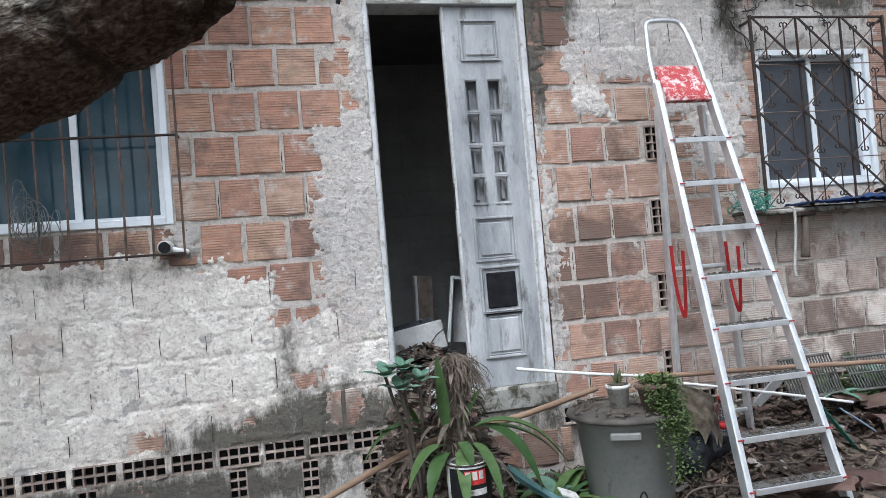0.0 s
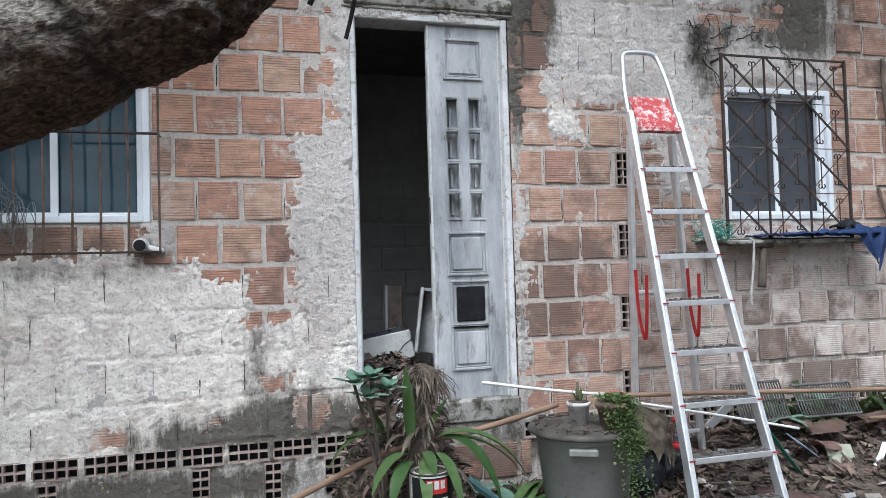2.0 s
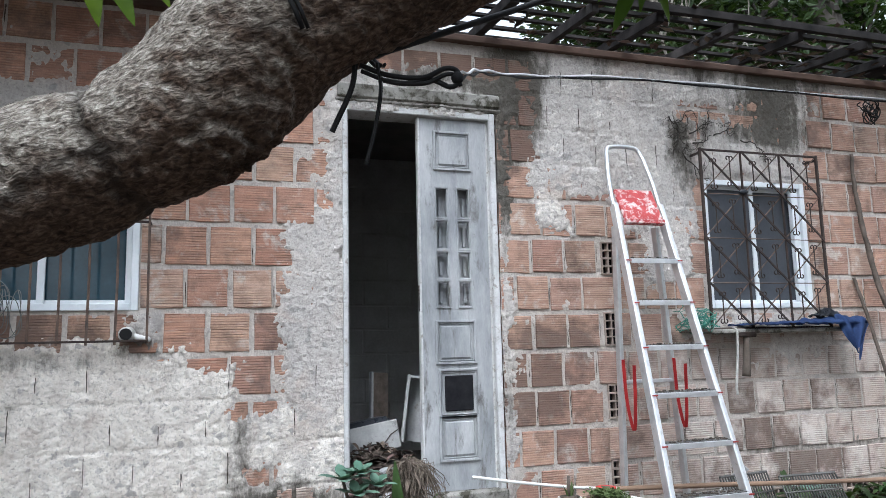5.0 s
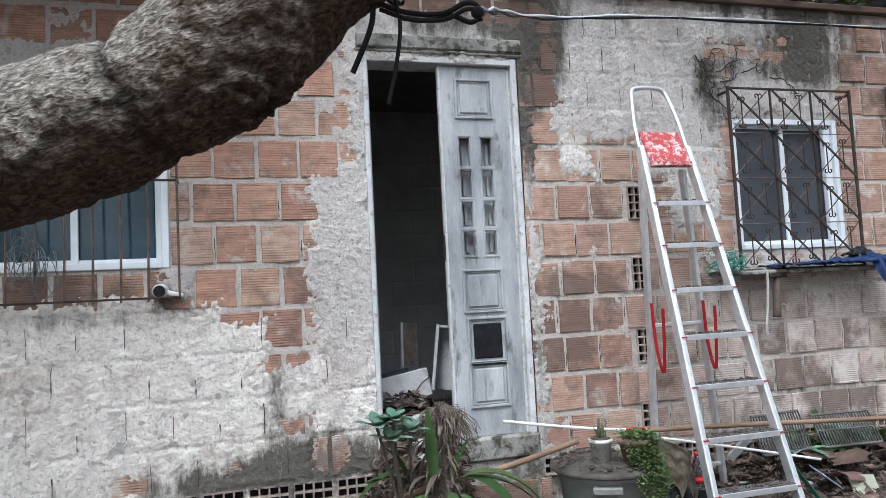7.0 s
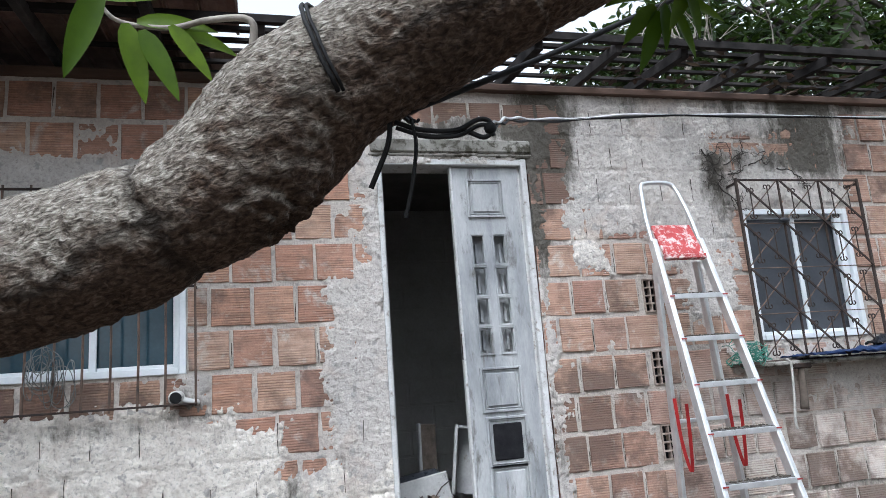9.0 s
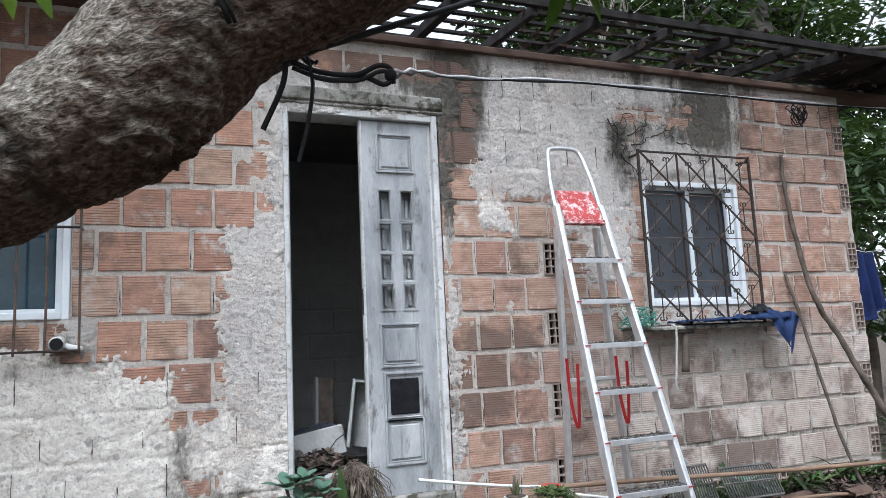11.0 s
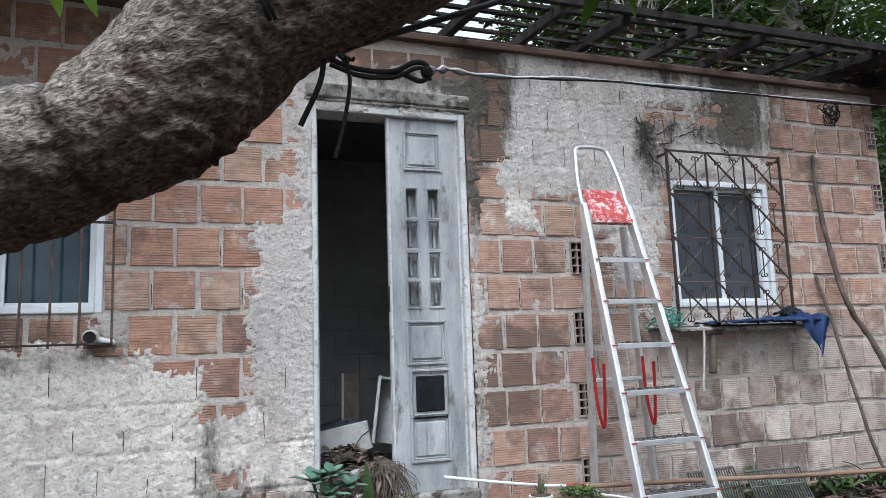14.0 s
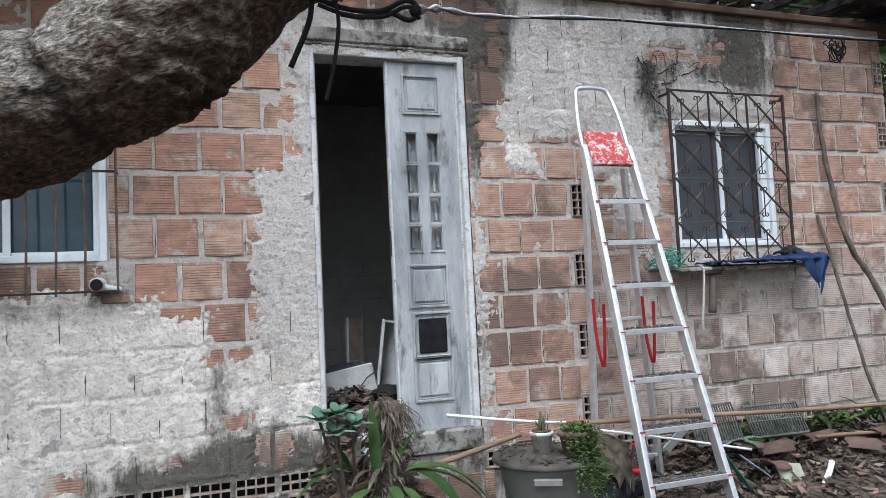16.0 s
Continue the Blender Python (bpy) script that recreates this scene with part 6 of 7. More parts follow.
    tagged(part("root_mat", bm, DRYFIBRE, t, "matted dead roots and torn sheath"), kind="stuff")
    bm = bmesh.new()
    for k in range(520):
        x, y = rng.uniform(-0.22, 0.46), rng.uniform(-0.60, 0.35)
        if y > 0.0 and not 0.0 < x < 0.38:
            continue
        inside = 0.30 * math.exp(-(((x + 0.1) / 0.75 - 0.35) / 0.42) ** 2 - (((y - 0.02) / 0.85 - 0.15) / 0.5) ** 2)
        z = max(heap(x, y) if y < 0.08 else -9, inside if y > 0.02 else -9)
        a = rng.uniform(0, 6.28)
        blade(bm, (x, y, z + rng.uniform(0.005, 0.03)), (math.cos(a), math.sin(a), rng.uniform(-0.1, 0.6)), rng.uniform(0.04, 0.12), rng.uniform(0.014, 0.036), rng.uniform(0.3, 2.0), 0.3, 4)
    me = mesh_of(bm, "doorway_litter", DEADLEAF, None)
    tagged(new("doorway_litter", me), "curled dead leaves heaped in the doorway", "leaf litter", kind="stuff")
    # paint can: the printed band is only colour fields and bars
    t = thing("paint_can", (0.18, -0.62, -0.40), "battered black and white paint can with a red printed field", "paint can")
    at = (0.18, -0.62, -0.42)
    part("can", lathe(bmesh.new(), at, [(0.088, 0.0), (0.091, 0.01), (0.091, 0.325)], 28), POTWHITE, t, smooth=True)
    def wrap(a0, a1, z0, z1, rr=0.0922):
        bm = bmesh.new()
        N = 10
        v = [[bm.verts.new((at[0] + rr * math.cos(a0 + (a1 - a0) * i / N), at[1] + rr * math.sin(a0 + (a1 - a0) * i / N), at[2] + z)) for z in (z0, z1)] for i in range(N + 1)]
        for a, b in zip(v, v[1:]):
            bm.faces.new((a[0], b[0], b[1], a[1]))
        return bm
    part("label_field", wrap(-2.8, -0.3, 0.06, 0.314), BLACKRUBBER, t, "black printed band")
    part("label_field", wrap(-2.0, -0.95, 0.248, 0.306, 0.0927), RED, t, "red printed field")
    for k in range(3):
        part("label_bar", wrap(-1.95 + 0.31 * k, -1.72 + 0.31 * k, 0.268, 0.302, 0.0932), POTWHITE, t, "white printed bar")
    part("label_bar", wrap(-2.0, -0.95, 0.205, 0.23, 0.0932), POTWHITE, t, "white printed bar")
    part("label_bar", wrap(-1.8, -1.1, 0.14, 0.15, 0.0932), POTWHITE, t, "white printed bar")
    part("rim", tube(bmesh.new(), [(at[0] + 0.092 * math.cos(a), at[1] + 0.092 * math.sin(a), at[2] + 0.326) for a in np.linspace(0, 6.283, 29)], 0.004, 6, False), IRON, t, "rusty rim", True)
    part("soil", lathe(bmesh.new(), at, [(0.05, 0.3), (0.0875, 0.318), (0.04, 0.335)], 20), SOIL, t, smooth=True)


strap_plant()


def rosette_plant():
    t = thing("rosette_plant", (-0.07, -0.50, 0.0), "grey-green broad-leaved plant on bare stalks beside the door", "plant")
    rng = random.Random(23)
    for c, s in (((-0.135, -0.60, 0.29), 0.85), ((-0.06, -0.58, 0.31), 0.7), ((-0.085, -0.63, 0.235), 0.75), ((0.01, -0.58, 0.255), 0.7)):
        c = Vector(c)
        base = Vector((-0.02 + rng.uniform(-0.03, 0.03), -0.46, -0.36))
        part("stem", tube(bmesh.new(), smooth_path([base, base.lerp(c, 0.5) + Vector((0.02, 0.02, 0)), c], 5), 0.007, 7), STICKWOOD, t, smooth=True)
        for k in range(11):
            a = k * 2.4 + rng.uniform(-0.2, 0.2)
            e = 0.35 + 0.06 * k
            d = Vector((math.cos(a) * math.cos(e), math.sin(a) * math.cos(e) - 0.35, math.sin(e)))
            part("leaf", blade(bmesh.new(), c, d, s * (0.135 - 0.006 * k), s * (0.070 - 0.002 * k), 0.5, 0.06, 8, belly=1.5), ROSETTE, t, smooth=True)


rosette_plant()


# ---- bin and pots ----
LIDMUD = surface("earth_caked_plastic", (0.035, 0.03, 0.025), (0.10, 0.09, 0.078), 9, 70, 0.85, 0.6)


def bin_and_pots():
    t = thing("rubbish_bin", (0.98, -0.50, GROUND), "tall grey plastic bin with a muddy lid under flower pots", "bin")
    cx, cy = 0.965, -0.52
    body = part("bin_body", lathe(bmesh.new(), (cx, cy, -0.44), [(0.18, 0.0), (0.185, 0.01), (0.225, 0.40), (0.232, 0.405), (0.232, 0.425), (0.226, 0.43)], 40), BINGREY, t, smooth=True)
    for a in (-2.05, 1.1):
        m = pose(cx, cy, -0.065, 0, 0, math.degrees(a))
        bm = box(bmesh.new(), 0.205, 0.255, -0.065, 0.065, -0.012, 0.022, 0.006, m)
        part("handle", bm, BINGREY, body)
    part("lid", lathe(bmesh.new(), (cx, cy, -0.015), [(0.20, 0.0), (0.262, 0.005), (0.27, 0.012), (0.262, 0.03), (0.12, 0.045), (0.02, 0.05)], 40), LIDMUD, t, "grey lid caked with earth", True)
    rng = random.Random(41)
    bm = bmesh.new()
    for k in range(240):
        r, a = 0.25 * math.sqrt(rng.random()), rng.uniform(0, 6.28)
        m = pose(cx + r * math.cos(a), cy + r * math.sin(a), 0.026 + 0.006 * (1 - r / 0.24), rng.uniform(-20, 20), rng.uniform(-20, 20), rng.uniform(0, 360))
        bmesh.ops.create_icosphere(bm, subdivisions=1, radius=rng.uniform(0.005, 0.02), matrix=m @ Matrix.Diagonal((1, 0.6, 0.25, 1)))
    tagged(part("dirt", bm, SOIL, t, "earth and leaf scraps on the lid"), kind="stuff")
    # white pot with a little spiky plant
    t = thing("white_pot", (0.955, -0.56, 0.035), "small stained white plastic pot with a stubby spiky plant", "plant pot")
    p = (0.916, -0.57, 0.028)
    part("pot", lathe(bmesh.new(), p, [(0.038, 0.0), (0.05, 0.088), (0.056, 0.09), (0.056, 0.105), (0.05, 0.106)], 24), POTWHITE, t, smooth=True)
    part("soil", lathe(bmesh.new(), p, [(0.03, 0.10), (0.048, 0.1085), (0.02, 0.112)], 16), SOIL, t, smooth=True)
    for k in range(9):
        a = rng.uniform(0, 6.28)
        part("spike", blade(bmesh.new(), (p[0] + 0.012 * math.cos(a), p[1] + 0.012 * math.sin(a), p[2] + 0.108), (math.cos(a) * 0.35, math.sin(a) * 0.35, 1), rng.uniform(0.04, 0.075), 0.014, -0.1, 0.3, 4), TRAIL, t)
    part("stalk", tube(bmesh.new(), [(p[0] - 0.005, p[1], p[2] + 0.1), (p[0] - 0.002, p[1], p[2] + 0.2)], 0.007, 6), STICKWOOD, t, smooth=True)
    # terracotta pot of trailing stems
    t = thing("hanging_plant", (1.085, -0.60, 0.03), "clay pot overflowing with fine trailing green stems", "plant pot")
    p = (1.035, -0.67, 0.028)
    part("pot", lathe(bmesh.new(), p, [(0.05, 0.0), (0.07, 0.09), (0.078, 0.092), (0.078, 0.115), (0.07, 0.116)], 24), TERRACOTTA, t, smooth=True)
    bm = bmesh.new()
    for k in range(135):
        a = rng.uniform(-2.3, -0.8) if rng.random() < 0.85 else rng.uniform(0, 6.28)
        q = Vector((p[0] + 0.01 + rng.gauss(0, 0.03), p[1] + rng.gauss(0, 0.026), p[2] + 0.12 + rng.uniform(0, 0.02)))
        d = Vector((math.cos(a) * 0.8 + 0.1, math.sin(a), 0.5))
        L = rng.choice((7, 10, 13, 16, 20, 30 if rng.random() < 0.5 else 18))
        for i in range(L):
            n = q + d.normalized() * 0.016
            for s in (-1, 1):
                w = Vector((rng.gauss(0, 1), rng.gauss(0, 1), rng.gauss(0, 0.6))).normalized()
                blade(bm, q, w, 0.016, 0.013, 0.2, 0.2, 2)
            q = n
            d = d * 0.72 + Vector((rng.gauss(0, 0.12), rng.gauss(0, 0.12) - 0.03, -0.42))
            if q.z < p[2] - 0.02 and (q.x - 0.965) ** 2 + (q.y + 0.52) ** 2 < 0.285 ** 2:
                o = Vector((q.x - 0.965, q.y + 0.52, 0)).normalized()
                q = Vector((0.965 + o.x * 0.288, -0.52 + o.y * 0.288, q.z))
    tagged(part("foliage", bm, TRAIL, t, "dense fine trailing stems"), kind="stuff")
    t = thing("red_pot", (1.19, -0.46, 0.03), "small bright red plastic pot behind the trailing plant", "plant pot")
    p = (1.145, -0.50, 0.026)
    part("pot", lathe(bmesh.new(), p, [(0.038, 0.0), (0.045, 0.10), (0.049, 0.102), (0.049, 0.122), (0.043, 0.123)], 20), RED, t, smooth=True)
    part("soil", lathe(bmesh.new(), p, [(0.03, 0.112), (0.042, 0.120), (0.02, 0.124)], 14), SOIL, t, smooth=True)


bin_and_pots()


# ---- poles, pipes and rubble before the wall ----
def poles():
    knots = lambda u, a, p: 1 + 0.06 * math.exp(-(((u * 9) % 1) - 0.5) ** 2 * 300)
    def pole(name, label, pts, r, material, seg=10):
        solid(name, tube(bmesh.new(), smooth_path(pts, 8), r, seg, True, knots if material is BAMBOO else None), material, label, "pole", smooth=True)
    pole("brown_pole", "long reddish-brown pole lying aslant before the door", [(-0.75, -0.62, -0.31), (-0.30, -0.48, -0.16), (0.05, -0.40, -0.055), (0.5, -0.37, 0.005), (0.93, -0.30, 0.075)], 0.014, BAMBOO)
    pole("bamboo_pole", "long pale bamboo pole propped along the rubble", [(1.20, -0.40, 0.115), (1.9, -0.36, 0.075), (2.6, -0.33, 0.03), (3.6, -0.30, -0.02), (4.5, -0.3, -0.05)], 0.0125, BAMBOO)
    pole("white_lath", "thin white plastic strip lying across to the bin", [(0.47, -0.50, 0.245), (0.72, -0.50, 0.20), (1.02, -0.47, 0.15), (1.25, -0.42, 0.12)], 0.008, PVC, 6)
    pole("white_pipe", "thin white plastic pipe on the rubble under the ladder", [(1.33, -0.42, 0.07), (1.8, -0.42, -0.03), (2.25, -0.45, -0.128)], 0.0068, PVC, 8)
    pole("black_hose", "bent black wire lying before the bin", [(0.80, -0.85, -0.40), (0.86, -0.83, -0.27), (0.90, -0.84, -0.33), (1.0, -0.84, -0.38), (1.15, -0.86, -0.36)], 0.004, BLACKRUBBER, 6)
    pole("dead_twig", "thin dead twig on the leaf litter", [(1.02, -0.84, -0.37), (1.10, -0.80, -0.31), (1.25, -0.82, -0.30), (1.45, -0.86, -0.36), (1.6, -0.9, -0.40)], 0.005, STICKWOOD, 6)
    pole("brown_pole", "broken length of brown pole on the rubble", [(2.75, -0.42, -0.12), (3.1, -0.40, -0.14), (3.45, -0.40, -0.17)], 0.0105, BAMBOO)
    pole("white_pipe", "short white pipe end in the leaf litter", [(2.55, -0.62, -0.34), (2.63, -0.60, -0.27), (2.68, -0.58, -0.22)], 0.016, PVC, 10)
    # sagging U-shaped gutter pieces, teal and green
    for name, lab, pts, w, mat_ in (("gutter_length", "half-round teal plastic gutter lying in the litter", [(0.36, -0.60, -0.15), (0.50, -0.66, -0.26), (0.70, -0.74, -0.39)], 0.035, TEAL), ("green_strip", "long folded green plastic strip in the rubble", [(2.02, -0.50, -0.10), (2.10, -0.56, -0.25), (2.20, -0.64, -0.42)], 0.026, DARKGREEN)):
        p = smooth_path(pts, 6)
        bm = bmesh.new()
        prev = None
        for i, q in enumerate(p):
            d = (p[min(i + 1, len(p) - 1)] - p[max(i - 1, 0)]).normalized()
            s = d.cross(Vector((0, 0, 1))).normalized()
            u = s.cross(d)
            ring = [bm.verts.new(q + s * (w * math.cos(a)) - u * (w * 0.7 * math.sin(a))) for a in np.linspace(0, math.pi, 8)]
            if prev:
                for k in range(7):
                    bm.faces.new((prev[k], prev[k + 1], ring[k + 1], ring[k]))
            prev = ring
        bmesh.ops.solidify(bm, geom=bm.faces[:], thickness=0.003)
        solid(name, bm, mat_, lab, "gutter", smooth=True)


TEAL = surface("teal_plastic", (0.10, 0.22, 0.23), (0.17, 0.32, 0.32), 8, 70, 0.45, 0.15, dirt=(0.12, 0.10, 0.08), dirt_at=0.6)
DARKGREEN = surface("green_plastic", (0.02, 0.11, 0.075), (0.04, 0.17, 0.12), 8, 70, 0.45, 0.15)
BEIGE = surface("mossy_board", (0.22, 0.23, 0.17), (0.33, 0.33, 0.26), 8, 70, 0.8, 0.2)
PALEBLUE = surface("pale_blue_plastic", (0.16, 0.24, 0.36), (0.30, 0.38, 0.48), 6, 70, 0.45, 0.15)
poles()


def crate(at, yaw, tip, w, h, label):
    """A slatted plastic panel: rim and many thin upright slats."""
    t = thing("slatted_panel", at, label, "crate")
    m = pose(*at, tip, 0, yaw)
    for r in ((-w / 2, w / 2, -0.008, 0.008, 0.0, 0.012), (-w / 2, w / 2, -0.008, 0.008, h - 0.012, h), (-w / 2, w / 2, -0.006, 0.006, h * 0.5 - 0.004, h * 0.5 + 0.004)):
        part("rim", box(bmesh.new(), *r, 0.002, m), DARKSLAT, t)
    n = int(w / 0.018)
    for k in range(n + 1):
        x = -w / 2 + w * k / n
        part("slat", box(bmesh.new(), x - 0.0025, x + 0.0025, -0.004, 0.004, 0.012, h - 0.012, 0.0, m), DARKSLAT, t)


crate((2.13, -0.36, -0.10), 6, -22, 0.34, 0.22, "old grey slatted crate side leaning in the rubble")
crate((2.62, -0.30, -0.12), -4, -30, 0.38, 0.20, "old grey slatted crate side leaning in the rubble")


def roof_tile(at, rx, ry, rz, L=0.19, r=0.062, label="broken curved clay roof tile on the rubble"):
    bm = bmesh.new()
    rows = []
    for i in range(5):
        y = L * (i / 4 - 0.5)
        rr = r * (1.08 - 0.16 * i / 4)
        rows.append([bm.verts.new((rr * math.cos(a), y + 0.012 * math.sin(a * 5 + i), rr * 0.75 * math.sin(a))) for a in np.linspace(0.1, math.pi - 0.1, 9)])
    for a, b in zip(rows, rows[1:]):
        for k in range(8):
            bm.faces.new((a[k], a[k + 1], b[k + 1], b[k]))
    bmesh.ops.solidify(bm, geom=bm.faces[:], thickness=0.013)
    bmesh.ops.transform(bm, matrix=pose(*at, rx, ry, rz), verts=bm.verts)
    return solid("roof_tile", bm, TERRACOTTA, label, "roof tile", group="broken roof tiles", smooth=True)


for q in (((1.86, -0.80, -0.37), 8, -10, 60, 0.30, 0.07), ((1.66, -0.86, -0.37), -6, 12, 40, 0.34, 0.075), ((2.30, -0.34, -0.155), 5, 10, 95), ((2.48, -0.38, -0.17), -8, -6, 70), ((2.36, -0.50, -0.24), 12, 5, 110), ((2.85, -0.34, -0.16), -4, 8, 85), ((3.05, -0.45, -0.20), 6, -8, 60), ((3.3, -0.38, -0.17), 0, 10, 100), ((1.50, -0.98, -0.40), 4, 4, 20)):
    roof_tile(*q)


def sacks():
    rng = random.Random(51)
    # black bag slumped behind the ladder foot
    for name, lab, at, r, mat_, seed in (("rubbish_bag", "slumped shiny black rubbish bag behind the ladder", (1.33, -0.34, -0.27), (0.15, 0.13, 0.17), BLACKBAG, 3), ("rubbish_bag", "slumped shiny black rubbish bag behind the ladder", (1.56, -0.22, -0.28), (0.16, 0.10, 0.13), BLACKBAG, 8)):
        bm = bmesh.new()
        bmesh.ops.create_icosphere(bm, subdivisions=4, radius=1.0)
        for v in bm.verts:
            n = v.co.normalized()
            k = 1 + 0.22 * noise.noise(n * 2.2 + Vector((seed, 0, 0))) + 0.10 * abs(noise.noise(n * 6 + Vector((0, seed, 0))))
            v.co = Vector((at[0] + n.x * r[0] * k, at[1] + n.y * r[1] * k, at[2] + max(-0.75, n.z) * r[2] * k))
        solid(name, bm, mat_, lab, "rubbish bag", smooth=True)
    # torn grey bark-like sack hanging over a block
    bm = bmesh.new()
    N, M = 18, 16
    g = [[bm.verts.new((1.28 + 0.24 * i / N + 0.02 * n2(i, j, 0.3, 2), -0.36 - 0.10 * math.sin(math.pi * i / N) - 0.05 * j / M + 0.02 * n2(i, j, 0.4, 7), 0.07 - 0.10 * (i / N) ** 1.5 - (0.22 + 0.07 * n2(i, 0, 0.5, 3)) * (j / M) ** 1.3)) for j in range(M + 1)] for i in range(N + 1)]
    for i in range(N):
        for j in range(M):
            bm.faces.new((g[i][j], g[i + 1][j], g[i + 1][j + 1], g[i][j + 1]))
    bmesh.ops.solidify(bm, geom=bm.faces[:], thickness=0.012)
    solid("palm_sheath", bm, DRYFIBRE, "dry grey-brown palm sheath hanging over the heap", "palm sheath", smooth=True)
    # odd flat scraps
    for name, lab, m, r, mat_ in (("blue_scrap", "pale blue bent plastic scrap in the rubble", pose(2.21, -0.52, -0.20, 25, 30, 20), (-0.09, 0.09, -0.06, 0.06, -0.003, 0.003), PALEBLUE), ("board_scrap", "mossy square board scrap in the rubble", pose(2.42, -0.55, -0.27, 55, 5, -10), (-0.075, 0.075, -0.07, 0.07, -0.006, 0.006), BEIGE), ("board_scrap", "mossy square board scrap in the rubble", pose(2.15, -0.62, -0.36, 35, -10, 25), (-0.09, 0.09, -0.06, 0.06, -0.006, 0.006), BEIGE), ("grey_plank", "weathered grey plank leaning on the wall", pose(2.02, -0.25, 0.02, 20, 38, 0), (-0.025, 0.025, -0.008, 0.008, -0.22, 0.17), GREYBOARD)):
        solid(name, box(bmesh.new(), *r, 0.003, m), mat_, lab, "scrap")
    # clear bottle with a red cap
    t = thing("plastic_bottle", (1.52, -0.40, -0.20), "clear plastic bottle with a red cap in the heap", "bottle")
    part("bottle", lathe(bmesh.new(), (1.525, -0.42, -0.20), [(0.03, 0.0), (0.033, 0.01), (0.033, 0.11), (0.014, 0.15), (0.014, 0.165)], 18), CLEAR, t, smooth=True)
    part("cap", lathe(bmesh.new(), (1.525, -0.42, -0.035), [(0.016, 0.0), (0.016, 0.018)], 14), RED, t, smooth=True)
    part("label_band", lathe(bmesh.new(), (1.525, -0.42, -0.17), [(0.0335, 0.0), (0.0338, 0.03)], 18), RED, t, "red printed band", True)
    t = thing("white_jug", (-0.2, -0.62, -0.40), "cream plastic jug lying among the leaves", "jug")
    part("jug", tube(bmesh.new(), smooth_path([(-0.28, -0.62, -0.36), (-0.2, -0.63, -0.31), (-0.13, -0.62, -0.30), (-0.10, -0.61, -0.30)], 4), lambda u: 0.055 if u < 0.6 else 0.055 - 0.09 * (u - 0.6), 14), POTWHITE, t, smooth=True)
    part("cap", tube(bmesh.new(), [(-0.10, -0.61, -0.30), (-0.075, -0.608, -0.30)], 0.022, 12), PALEBLUE, t, "blue cap")
    # crumpled white cup
    solid("paper_scrap", box(bmesh.new(), -0.05, 0.05, -0.03, 0.03, -0.004, 0.004, 0.002, pose(0.62, -0.62, -0.30, 20, 25, 10)), POTWHITE, "crumpled white wrapper on the leaves", "wrapper")
    # weeds by the wall foot
    for c, n, L in (((2.28, -0.30, -0.14), 9, 0.16), ((2.75, -0.08, -0.12), 12, 0.20), ((0.50, -0.28, -0.36), 8, 0.2), ((-0.15, -0.40, -0.40), 12, 0.22), ((0.62, -0.45, -0.38), 7, 0.18)):
        t = thing("weed", c, "small broad-leaved green weed by the wall", "weed", group="weeds at the wall")
        for k in range(n):
            a = rng.uniform(0, 6.28)
            part("leaf", blade(bmesh.new(), c, (math.cos(a), math.sin(a), rng.uniform(0.5, 1.6)), L * rng.uniform(0.6, 1.1), L * 0.36, 1.4, 0.12, 6), ROSETTE, t, smooth=True)


sacks()


